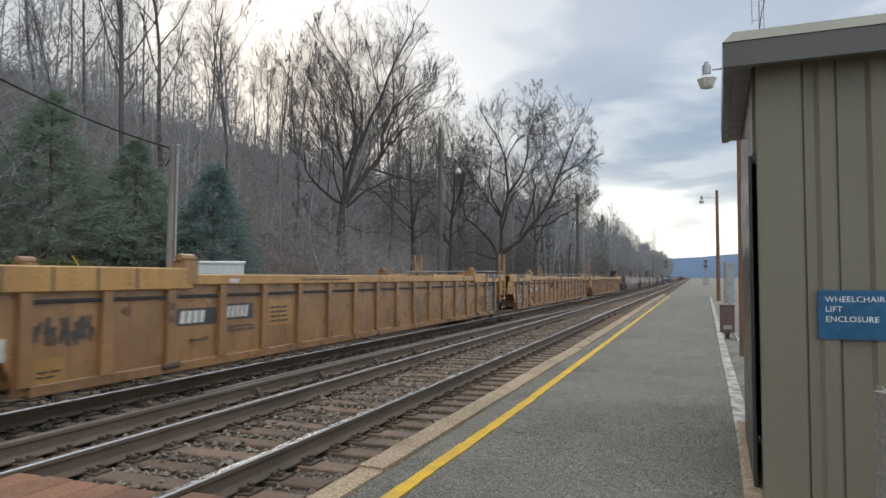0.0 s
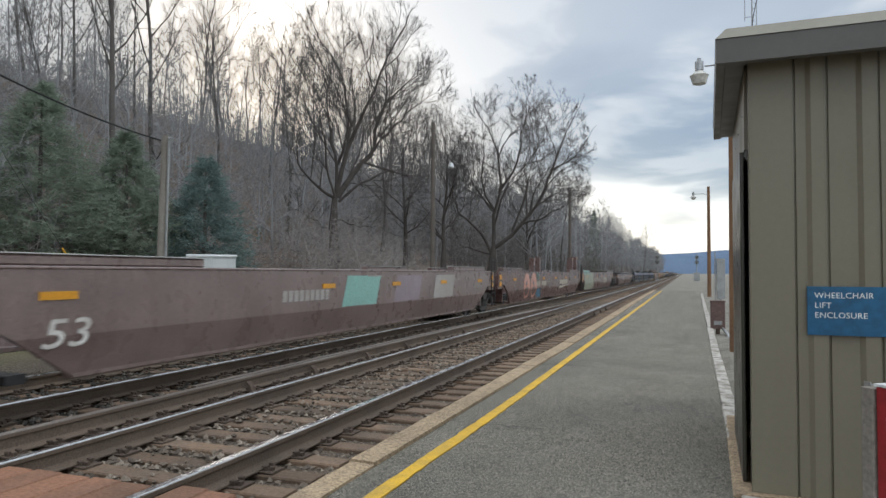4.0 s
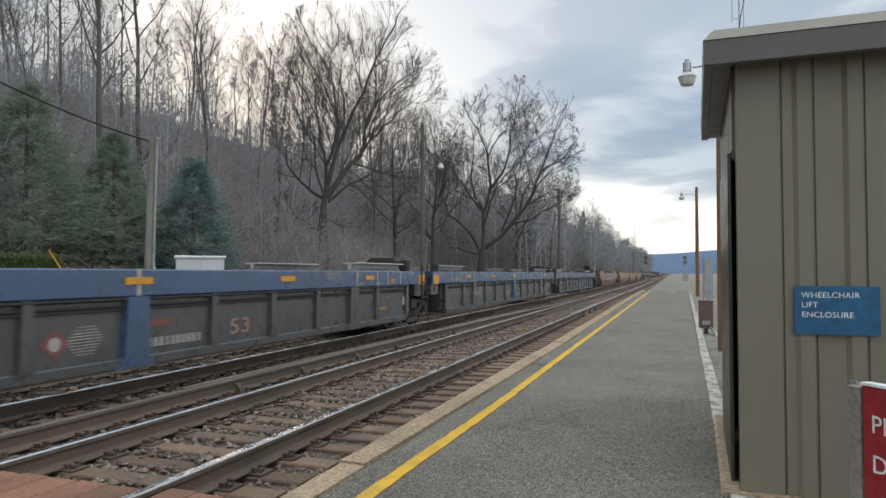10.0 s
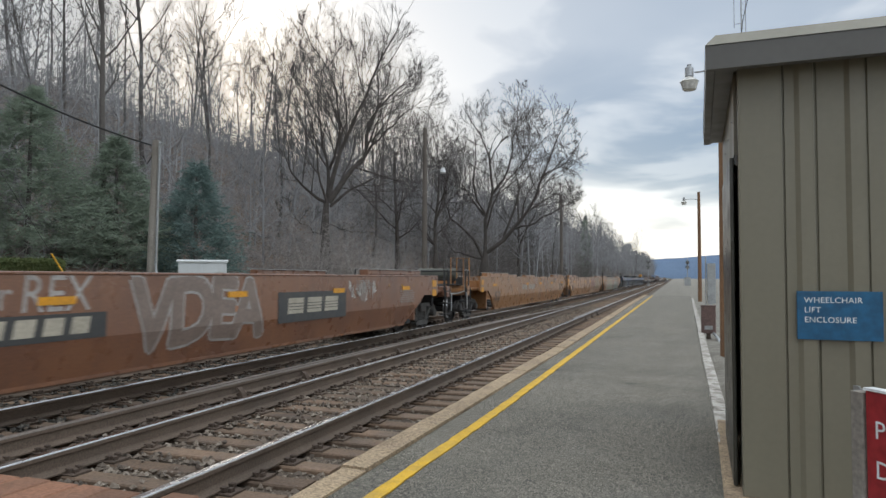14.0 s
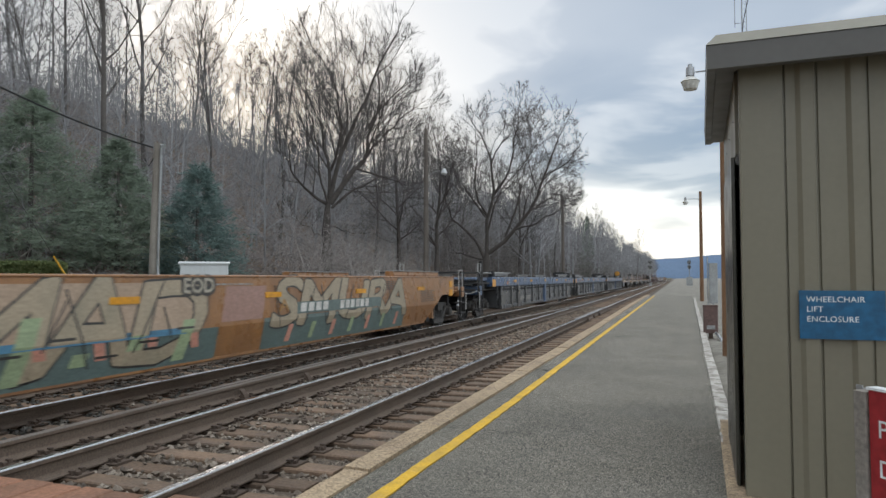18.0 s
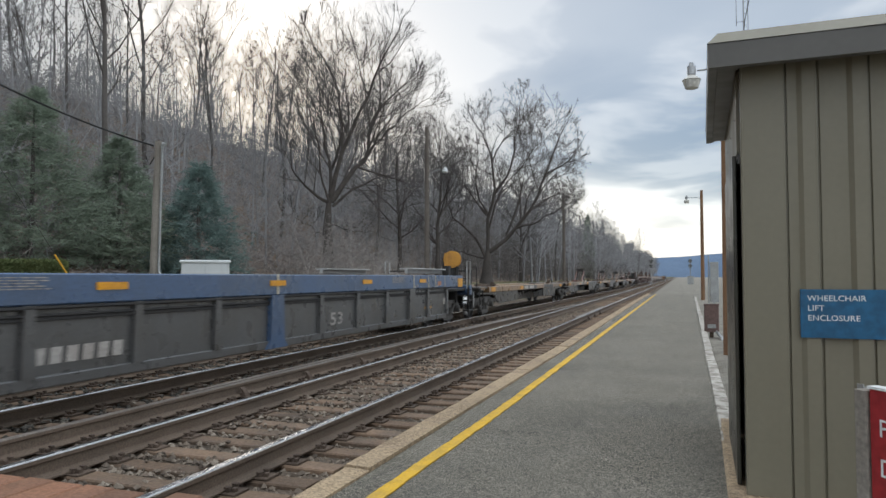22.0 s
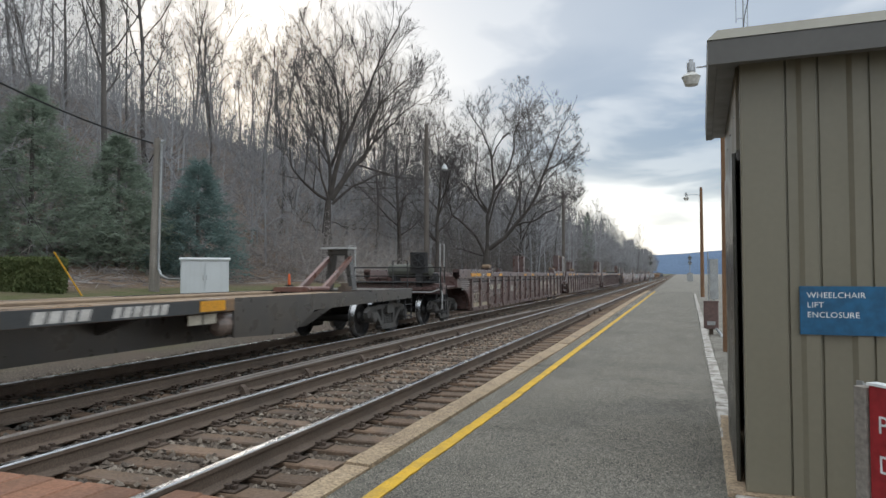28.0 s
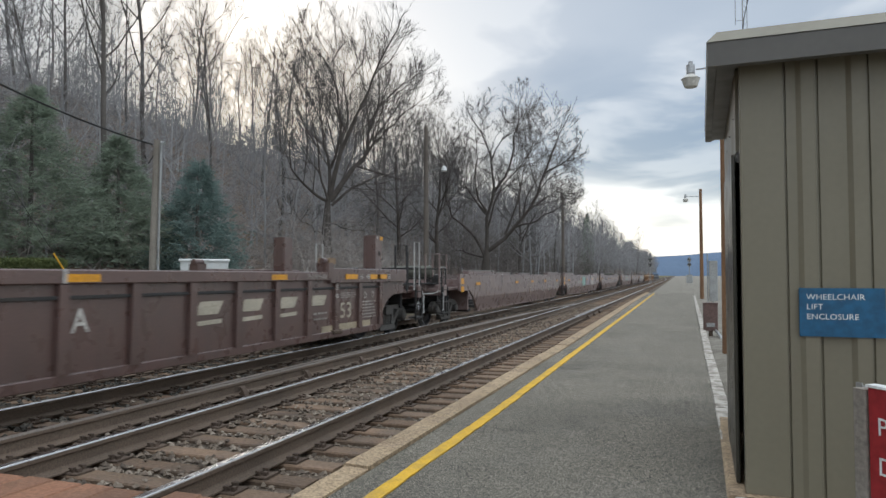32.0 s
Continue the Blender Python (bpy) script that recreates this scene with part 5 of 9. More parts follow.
def end_clutter(car, ye, s):
    """Railings, steps and rigging round the coupler of an end."""
    for q in (-1, 1):
        for off in (0.08, 0.42):
            y = ye - s * off
            part("end_stanchion", Mesh().tube([(q * 1.40, y, 0.34), (q * 1.40, y, 1.62)], 0.022, 6), M_UNDER, car)
        for z in (0.36, 0.66):
            part("end_step", Mesh().bar(*sorted((q * 1.25, q * 1.46)), min(ye - s * 0.5, ye), max(ye - s * 0.5, ye), z, z + 0.04, 0.01), M_UNDER, car, "black end step")
    part("end_railing", Mesh().tube([(1.40, ye - s * 0.08, 1.60), (-1.40, ye - s * 0.08, 1.60)], 0.02, 6).tube([(1.40, ye - s * 0.08, 1.36), (-1.40, ye - s * 0.08, 1.36)], 0.016, 6), M_UNDER, car, "black end railing")
    part("end_plate", Mesh().bar(-1.1, 1.1, ye - s * 0.62 - 0.06, ye - s * 0.62 + 0.06, 0.62, 1.0, 0.02, "x"), M_UNDER, car)
    part("cut_lever", Mesh().tube([(1.42, ye + s * 0.05, 1.0), (1.2, ye + s * 0.1, 0.92), (0.3, ye + s * 0.15, 0.92), (0.1, ye + s * 0.3, 0.98)], 0.017, 6), M_GREYPAINT, car, "pale uncoupling lever")
    part("grab_iron", Mesh().tube([(1.43, ye - s * 0.02, 0.45), (1.47, ye - s * 0.02, 0.46), (1.47, ye - s * 0.02, 0.94), (1.43, ye - s * 0.02, 0.95)], 0.016, 6), M_GREYPAINT, car, "pale grab iron")


RIBS, BEARERS = {}, {}


def well_car(lv, L, front, rear, ztop=1.49, zch=1.30, zbot=0.28, n_ribs=14, smooth_side=False, low=False, fold=0.74, tall_chord=True, end_h=0.6, square=False):
    """One unit, its origin on the rails at mid-length. front and rear: 'c' coupled, 'a' articulated on a shared truck."""
    col = LIVERY[lv]
    car = thing("well_car", col["label"], "freight car", "units of the passing freight train")
    h = L / 2
    ya = -h + (3.45 if front == "c" else 1.42)        # well's bulkheads
    yb = h - (3.45 if rear == "c" else 1.42)
    e1 = -h + (2.12 if front == "c" else 0.30)        # ends of the side sills
    e2 = h - (2.12 if rear == "c" else 0.30)
    for q in (-1, 1):
        x0, x1 = sorted((q * 1.40, q * 1.47))
        near = q == 1
        if not smooth_side:
            poly = [(ya + 0.12, zbot), (yb - 0.12, zbot), (yb, 0.55), (yb + 0.18, 0.86), (yb + 0.55, 0.98), (e2, 0.98), (e2, zch), (e1, zch), (e1, 0.98), (ya - 0.55, 0.98), (ya - 0.18, 0.86), (ya, 0.55)]
            if square:
                poly = [(ya + 0.05, zbot), (yb - 0.05, zbot), (yb - 0.05, zch), (ya + 0.05, zch)]
            else:          # a quarter-round cut over each shared or end truck
                rise = [(yb + 0.02 + 0.95 * (1 - math.cos(t)), zbot + 0.72 * math.sin(t)) for t in [0.2618 * k for k in range(7)]]
                fall = [(ya - 0.02 - 0.95 * (1 - math.cos(t)), zbot + 0.72 * math.sin(t)) for t in [0.2618 * k for k in range(7)]]
                poly = rise + [(e2, zbot + 0.74), (e2, zch), (e1, zch), (e1, zbot + 0.74)] + fall[::-1]
            part("side_sheet", Mesh().prism(poly, x0, x1), col["side"], car, "pressed steel side sheet")
            c0, c1 = sorted((q * 1.34, q * 1.53))
            part("top_chord", Mesh().bar(c0, c1, e1, e2, zch, ztop, 0.015), col["chord"], car, "heavy box top chord")
            part("bottom_sill", Mesh().bar(*sorted((q * 1.32, q * 1.51)), ya + 0.12, yb - 0.12, zbot - 0.03, zbot + 0.09, 0.012), col["side"], car)
            part("stiffener", Mesh().bar(*sorted((q * 1.465, q * 1.50)), ya, yb, zch - 0.16, zch - 0.12, 0.006), M_UNDER, car)
            step = (yb - ya - 0.12) / (n_ribs - 1)
            posts = [ya + 0.06 + k * step for k in range(n_ribs)]
            if square:           # evenly set from the middle, with room left for the broad jacking posts
                mid = (ya + yb) / 2
                posts = [ya + 0.06, yb - 0.06] + [mid + k * off for k in (-1, 1) for off in (1.45, 2.92, 4.36, 6.95)]
            key = (lv, q, zch, zbot)
            if key not in RIBS:
                rb = Mesh()
                d0, d1 = sorted((q * 1.468, q * 1.525))
                rb.prism([(-0.085, zbot + 0.08), (0.085, zbot + 0.08), (0.06, zch), (-0.06, zch)], d0, d1)
                RIBS[key] = rb.data("side_post", col["side"])
            for y in posts:
                rb = part("side_post", RIBS[key], None, car)
                rb.location = (0, y, 0)
            if tall_chord:
                for ys, ye_, sg in ((e1, ya + 2.35, 1), (e2, yb - 2.35, -1)):
                    part("end_chord", Mesh().bar(*sorted((q * 1.33, q * 1.54)), min(ys, ye_), max(ys, ye_), zch - 0.05, ztop + 0.075, 0.015), col["chord"], car, "deeper chord over the end of the well")
                    part("guide_bracket", Mesh().bar(*sorted((q * 1.28, q * 1.55)), ye_ - 0.13, ye_ + 0.13, ztop - 0.12, ztop + 0.17, 0.04, "z").lathe([(-0.13, 0.06), (0.13, 0.06)], 8, "y", (q * 1.42, ye_, ztop + 0.2)), col["side"], car, "rusted container guide bracket")
        else:
            zt = ztop
            o, i = q * 1.52, q * 1.46
            m = Mesh()
            sl = 1.0
            yq = [(e1, 0.96), (ya - 0.30, 0.96), (ya + 0.1, fold), (yb - 0.1, fold), (yb + 0.30, 0.96), (e2, 0.96)]
            m.prism(yq + [(e2, zt), (e1, zt)], min(o, i), max(o, i))
            m.add([(o, ya + 0.1, fold), (o, yb - 0.1, fold), (q * 1.43, yb - 0.85, zbot), (q * 1.43, ya + 0.85, zbot), (i, ya + 0.1, fold), (i, yb - 0.1, fold), (q * 1.37, yb - 0.85, zbot), (q * 1.37, ya + 0.85, zbot)],
                  [(0, 1, 2, 3), (4, 7, 6, 5), (0, 3, 7, 4), (1, 5, 6, 2), (2, 6, 7, 3)])
            part("side_sheet", m, col["side"], car, "smooth folded steel side")
            part("top_chord", Mesh().bar(*sorted((q * 1.36, q * 1.535)), e1, e2, zt, zt + 0.035, 0.01), col["side"], car)
            part("bottom_sill", Mesh().bar(*sorted((q * 1.30, q * 1.435)), ya + 0.85, yb - 0.85, zbot - 0.03, zbot + 0.05, 0.012), col["side"], car)
            if not low:
                for ys, ye_ in ((ya - 0.2, ya + 2.9), (yb + 0.2, yb - 2.9)):
                    part("end_chord", Mesh().bar(*sorted((q * 1.25, q * 1.45)), min(ys, ye_), max(ys, ye_), zt + 0.036, zt + 0.15, 0.02), col["side"], car, "raised end coaming")
                    part("coaming_cap", Mesh().bar(*sorted((q * 1.22, q * 1.47)), min(ys, ye_), max(ys, ye_), zt + 0.151, zt + 0.165, 0.004), M_GREYPAINT, car)
    # well floor: centre plates and cross-bearers
    if zbot not in BEARERS:
        BEARERS[zbot] = Mesh().bar(-1.32, 1.32, -0.12, 0.12, zbot - 0.02, zbot + 0.08, 0.01, "x").data("floor_bearer", M_UNDER)
    for k in range(7):
        part("floor_bearer", BEARERS[zbot], None, car).location = (0, ya + 0.3 + (yb - ya - 0.6) * k / 6, 0)
    for end, ye, yw, s in ((front, -h + 0.75 if front == "c" else e1, ya, -1), (rear, h - 0.75 if rear == "c" else e2, yb, 1)):
        end_deck(car, lv, ye, yw, s, end == "c", ztop, end_h)
    if front == "c":
        add_truck(car, -h + 2.13)
    else:
        add_truck(car, -h)
    if rear == "c":
        add_truck(car, h - 2.13)
    return car, ya, yb, e1, e2


def reflectors(car, x, places, z, h=0.11, w=0.45):
    for y in places:
        part("reflector", Mesh().box(x, x + 0.011, y - w / 2, y + w / 2, z, z + h), M_REFLEX, car, "amber reflective strip")


def scribble(car, x, y0, y1, z0, z1, n, mat_, seed, r_=0.012):
    rr = random.Random(seed)
    m = Mesh()
    for i in range(n):
        y = y0 + (y1 - y0) * (i + 0.3) / n
        w, h = (y1 - y0) / n, z1 - z0
        pts = [(x, y + w * rr.uniform(-0.3, 0.7), z0 + h * rr.random()) for _ in range(5)]
        for p, q in zip(pts, pts[1:]):
            d = Vector(q) - Vector(p)
            if d.length < 0.05:
                continue
            nn = Vector((0, -d.z, d.y)).normalized() * r_
            m.add([Vector(p) + nn, Vector(p) - nn, Vector(q) - nn, Vector(q) + nn], [(0, 1, 2, 3)])
    tagged(part("graffiti", m, mat_, car, "thin spray-painted scrawl"), kind="stuff")


TRAIN = []          # (car, distance along the train of its middle)
MID = [0.0]         # middle of the car being built


def put_car(car, s0, s1):
    s = (s0 + s1) / 2
    car.matrix_basis = pose(TRACK_TRAIN, s, 0)
    TRAIN.append((car, s))


def along(s):
    """Place on the car being built of a distance along the train."""
    return s - MID[0]


def sheet_x(z, x, wrap):
    """The smooth cars' sides lean in below the fold."""
    return x - (0.74 - z) * 0.2045 if wrap and z < 0.74 else x


def painted(car, text, y0, y1, z0, z1, fill, x=1.524, edge=None, rim=0.05, bold=0.0, shear=0.0, wrap=False, label="painted lettering", wave=0.0, spacing=1.0):
    """Letters filling a field of the side, with an outline in a second paint if edge is given."""
    me = glyph_mesh(text, 1.0, shear=shear, spacing=spacing)
    xs, ys = [v.co.x for v in me.vertices], [v.co.y for v in me.vertices]
    ax, ay = min(xs), min(ys)
    fat = max(bold, 0.0) * (z1 - z0)
    kx, ky = (y1 - y0 - 2 * fat) / (max(xs) - ax), (z1 - z0 - 2 * fat) / (max(ys) - ay)
    around = [(math.cos(0.7854 * k), math.sin(0.7854 * k)) for k in range(8)]
    layers = [(edge, [(a * (rim + fat), b * (rim + fat)) for a, b in around])] * bool(edge) + [(fill, ([(a * fat, b * fat) for a, b in around] if fat else []) + [(0.0, 0.0)])]
    for k, (mt, moves) in enumerate(layers):
        bm = bmesh.new()
        for j, (my, mz) in enumerate(moves):
            old = len(bm.verts)
            bm.from_mesh(me)
            bm.verts.ensure_lookup_table()
            for v in bm.verts[old:]:
                y, z = y0 + fat + my + (v.co.x - ax) * kx, z0 + fat + mz + (v.co.y - ay) * ky
                v.co = (0.0002 * j, y, z + wave * math.sin(3.1 * y))
        if wrap:
            bmesh.ops.bisect_plane(bm, geom=bm.verts[:] + bm.edges[:] + bm.faces[:], plane_co=(0, 0, 0.74), plane_no=(0, 0, 1))
        for v in bm.verts:
            v.co.x += sheet_x(v.co.z, x, wrap) + 0.0005 + 0.002 * k
        mesh = bpy.data.meshes.new("lettering")
        bm.to_mesh(mesh)
        bm.free()
        mesh.materials.append(mt)
        part("lettering" if k == len(layers) - 1 else "lettering_outline", mesh, mt, car, label)


def swatch(car, name, y0, y1, z0, z1, material, x=1.524, lean=0.0, wrap=False, label=""):
    """A painted field on the side, cut where the side folds."""
    m = Mesh()
    cuts = [z0] + ([0.74] if wrap and z0 < 0.74 < z1 else []) + [z1]
    for z in cuts:
        d = lean * (z - z0)
        m.v += [(sheet_x(z, x, wrap), y0 + d, z), (sheet_x(z, x, wrap), y1 + d, z)]
    m.f = [(2 * i, 2 * i + 1, 2 * i + 3, 2 * i + 2) for i in range(len(cuts) - 1)]
    return part(name, m, material, car, label)


def yellow_unit(L, f, r, seed, patch_front=True, patch_rear=True):
    car, ya, yb, e1, e2 = well_car("yellow", L, f, r, 1.46, 1.315, 0.27, 18, end_h=0.75)
    x = 1.474
    step = (yb - ya - 0.12) / 17
    c = lambda k: ya + 0.06 + k * step

    def emblem(y, z, rr_=0.09):
        part("round_emblem", Mesh().lathe([(x + 0.003, rr_), (x + 0.0055, rr_)], 18, "x", (0, y, z)), M_STENCIL, car, "round faded emblem")
        part("emblem_mark", Mesh().box(x + 0.0056, x + 0.007, y - rr_ * 0.55, y + rr_ * 0.55, z - 0.02, z + 0.02).box(x + 0.0056, x + 0.007, y - 0.018, y + 0.018, z - rr_ * 0.5, z + rr_ * 0.6), M_PANELBK, car)

    def chord_band(ya_, yb_, plates, ticks):
        part("chord_patch", Mesh().box(1.5415, 1.545, ya_, yb_, 1.268, 1.53), M_PANELBK, car, "black chord band")
        for y, w in plates:
            part("reflector", Mesh().box(1.5452, 1.548, y, y + w, 1.29, 1.395), M_REFLEX, car, "amber reflective strip")
        for y in ticks:
            part("white_bar", Mesh().box(1.5452, 1.548, y, y + 0.045, 1.28, 1.41).box(1.5452, 1.548, y + 0.06, y + 0.105, 1.43, 1.525), M_MARKW, car)

    if patch_front:
        part("stencil_panel", Mesh().box(x, x + 0.003, c(0) + 0.07, c(1) - 0.07, 0.34, 1.30), M_PANELBK, car, "black stencil panel")
        bars(car, "stencil", M_MARKW, x + 0.004, c(0) + 0.12, c(1) - 0.4, 1.10, 1.22, 2, seed)
        side_text(car, "48", 0.17, M_MARKW, c(1) - 0.36, 1.02, x + 0.005)
        painted(car, "125T", c(0) + 0.15, c(1) - 0.14, 0.49, 0.80, M_MARKW, x + 0.004, bold=0.012)
        emblem(c(0) + 0.25, 0.90, 0.07)
        emblem(c(0) + 0.62, 0.92, 0.085)
        bars(car, "stencil", M_MARKW, x + 0.004, c(0) + 0.15, c(1) - 0.3, 0.36, 0.46, 3, seed + 5)
        chord_band(c(0) - 0.1, c(1) + 0.2, [(c(0) + 0.28, 0.55)], (c(0) + 0.08, c(1) - 0.02))
        part("white_plate", Mesh().box(x, x + 0.004, ya - 0.28, ya - 0.14, 0.66, 0.84), M_MARKW, car)
        swatch(car, "ochre_patch", ya - 0.80, ya - 0.22, 0.90, 1.10, M_OCHRE, x + 0.001, label="ochre stencil patch")
        bars(car, "stencil", M_MARKD, x + 0.003, ya - 0.75, ya - 0.25, 0.94, 1.06, 2, seed + 6)
    else:
        scribble(car, x + 0.003, c(0) + 0.12, c(1) - 0.15, 0.70, 1.02, 8, M_MARKD, seed + 40, 0.022)
        swatch(car, "ochre_patch", c(0) + 0.1, c(1) - 0.5, 0.36, 0.60, M_OCHRE, x + 0.001, label="ochre stencil patch")
        bars(car, "stencil", M_MARKD, x + 0.003, c(0) + 0.16, c(1) - 0.55, 0.40, 0.5, 2, seed + 9)
        side_text(car, "45", 0.15, M_MARKD, c(1) + 0.22, 0.98, x + 0.003)
        part("white_plate", Mesh().box(x, x + 0.004, ya - 0.3, ya - 0.12, 0.62, 0.84), M_MARKW, car)
        for k in range(4):
            part("chord_seam", Mesh().box(1.5412, 1.5425, c(0) + 0.55 * k - 0.3, c(0) + 0.55 * k - 0.27, 1.27, 1.52), M_MARKD, car)
    if patch_rear:
        part("stencil_panel", Mesh().box(x, x + 0.003, c(16) + 0.02, c(17) - 0.02, 0.32, 1.30), M_PANELBK, car, "black stencil panel")
        bars(car, "stencil", M_MARKW, x + 0.004, c(16) + 0.1, c(17) - 0.2, 0.40, 0.80, 6, seed + 1)
        side_text(car, "53", 0.17, M_MARKW, c(17) - 0.36, 1.02, x + 0.005)
        side_text(car, "B", 0.14, M_MARKW, c(16) + 0.16, 1.03, x + 0.005)
        emblem(c(16) + 0.32, 0.90, 0.09)
        emblem(c(17) - 0.38, 0.91, 0.075)
        chord_band(c(16) - 0.2, c(17) + 0.25, [(c(16) + 0.1, 0.45), (c(17) - 0.1, 0.3)], (c(16) + 0.0, c(17) - 0.22))
    painted(car, "53", c(15) + 0.3, c(16) - 0.18, 0.55, 0.84, M_MARKD, x + 0.003, bold=0.012)
    side_text(car, "45", 0.12, M_MARKD, c(16) - 0.34, 1.06, x + 0.003)
    for k in (2, 15):
        side_text(car, "20", 0.13, M_MARKD, c(k) - 0.08, 1.02, x + 0.054)
        side_text(car, "40", 0.13, M_MARKD, c(k) - 0.08, 0.86, x + 0.054)
        part("jack_pad", Mesh().bar(1.47, 1.545, c(k) - 0.14, c(k) + 0.14, 0.30, 0.37, 0.02), M_PLATE, car, "rusty jacking pad")
    # reporting mark on black backing
    k = 2 if seed != 105 else 12
    part("mark_backing", Mesh().box(x, x + 0.002, c(k) + 0.09, c(k + 1) - 0.09, 0.80, 1.02).box(x, x + 0.002, c(k + 1) + 0.09, c(k + 2) - 0.25, 0.83, 1.05), M_PANELBK, car)
    block_marks(car, "reporting_mark", M_MARKW, x + 0.003, c(k) + 0.18, 0.83, 0.16, 4, 0.15, 0.55, 0.2)
    block_marks(car, "reporting_mark", M_MARKW, x + 0.003, c(k + 1) + 0.12, 0.86, 0.16, 5, 0.15, 0.45, 0.16)
    bars(car, "stencil", M_MARKD, x + 0.002, c(3) + 0.15, c(4) - 0.2, 0.66, 0.76, 2, seed + 4)
    swatch(car, "ochre_patch", c(4) + 0.12, c(5) - 0.2, 0.68, 1.08, M_OCHRE, x + 0.001, label="ochre stencil patch")
    bars(car, "stencil", M_MARKD, x + 0.0025, c(4) + 0.2, c(5) - 0.3, 0.72, 1.0, 4, seed + 2)
    part("hand_hold", Mesh().tube([(1.475, c(3) - 0.6, 0.62), (1.53, c(3) - 0.58, 0.61), (1.53, c(3) - 0.32, 0.62), (1.475, c(3) - 0.30, 0.63)], 0.014, 5), M_PLATE, car)
    if seed == 104:
        bars(car, "stencil", M_MARKD, x + 0.003, c(2) + 0.15, c(3) - 0.2, 0.62, 0.78, 2, 7)
        for y, n_ in ((27.35, 5), (28.45, 5)):
            scribble(car, x + 0.003, along(y), along(y + 0.8), 0.72, 1.16, n_, M_GREYSP, int(y), 0.016)
        swatch(car, "pale_patch", along(29.40), along(29.86), 0.76, 1.02, M_GREYSP, x + 0.002)
        part("hose_loop", Mesh().tube([(1.5, along(30.6) + 0.5 * k_, 1.16 - 0.2 * math.sin(math.pi * k_)) for k_ in [0.0, 0.2, 0.4, 0.6, 0.8, 1.0]], 0.022, 6), M_BLACK, car, "hanging black hose")
        painted(car, "TAI", along(38.45), along(39.10), 0.76, 1.14, M_TEALPALE, x + 0.003, label="pale teal spray-painted scrawl")
        painted(car, "VRT", along(38.42), along(39.12), 0.40, 0.72, M_TEALPALE, x + 0.003, label="pale teal spray-painted scrawl")
        swatch(car, "dark_smear", along(36.55), along(37.20), 0.74, 0.88, M_MARKD, x + 0.002, lean=0.4)
        swatch(car, "dark_smear", along(37.45), along(37.66), 0.52, 0.78, M_MARKD, x + 0.002, lean=-0.4)
        scribble(car, x + 0.003, along(36.6), along(38.1), 0.45, 1.1, 3, M_MARKD, 91, 0.012)
        swatch(car, "white_decal", along(38.15), along(38.40), 1.34, 1.41, M_MARKW, 1.5355)
        swatch(car, "orange_patch", along(37.05), along(37.5), 1.33, 1.43, M_OCHRE, 1.5355)
    if seed == 105:
        painted(car, "NWG33A", along(54.25), along(54.80), 0.83, 0.94, M_MARKD, x + 0.003)
        swatch(car, "pale_patch", along(54.2), along(54.85), 0.78, 0.98, M_OCHRE, x + 0.002)
        swatch(car, "dark_smear", along(52.9), along(53.2), 0.34, 0.6, M_MARKD, 1.5265)
        swatch(car, "white_plate", along(60.08), along(60.36), 0.58, 0.80, M_MARKW, x + 0.003)
        bars(car, "stencil", M_MARKD, 1.5345, along(53.9), along(54.75), 1.36, 1.41, 1, 77)
    rr = random.Random(seed)
    for k in (8, 10, 13):
        if rr.random() < 0.75:
            scribble(car, x + 0.003, c(k) + 0.15, c(k + 1) - 0.15, 0.5, 1.05, 4, rr.choice((M_GREYSP, M_MARKD, M_TEALDK)), seed + k, 0.014)
    for q in (1, -1) if r == "a" else ():
        for dy_ in (-0.28, 0.28):
            yy = e2 - 0.42 + dy_
            part("guide_post", Mesh().bar(q * 1.52 - 0.035, q * 1.52 + 0.035, yy - 0.045, yy + 0.045, 0.62, 2.12, 0.015, "z"), LIVERY["yellow"]["side"], car, "upright rusty guide post")
            part("post_cap", Mesh().bar(q * 1.52 - 0.04, q * 1.52 + 0.04, yy - 0.05, yy + 0.05, 2.12, 2.2, 0.015, "z"), M_WOODDECK, car)
        for k in range(4):
            part("ladder_rung", Mesh().tube([(q * 1.57, e2 - 0.70, 0.42 + 0.30 * k), (q * 1.57, e2 - 0.14, 0.43 + 0.30 * k)], 0.015, 6), LIVERY["yellow"]["chord"], car)
    if f == "a" and r == "a":
        part("walkway_plate", Mesh().bar(-1.3, 1.45, e2 - 2.0, e2 + 0.25, 1.60, 1.63, 0.01), M_GREYPAINT, car, "long grey crossover walkway plate")
        part("end_railing", Mesh().tube([(-1.4, e2 - 0.7, 1.1), (-1.4, e2 - 0.7, 2.0)], 0.03, 6).tube([(-1.2, e2 - 1.3, 1.1), (-1.2, e2 - 1.3, 1.95)], 0.03, 6), LIVERY["yellow"]["side"], car)
    if r == "c":
        hand_brake(car, L / 2 - 1.7)
        air_tank(car, L / 2 - 1.7)
    bars(car, "stencil", M_MARKD, 1.5345, c(5), c(7), 1.36, 1.42, 1, seed + 8)
    swatch(car, "white_decal", c(3) + 0.1, c(3) + 0.32, 1.34, 1.40, M_MARKW, 1.5345)
    return car


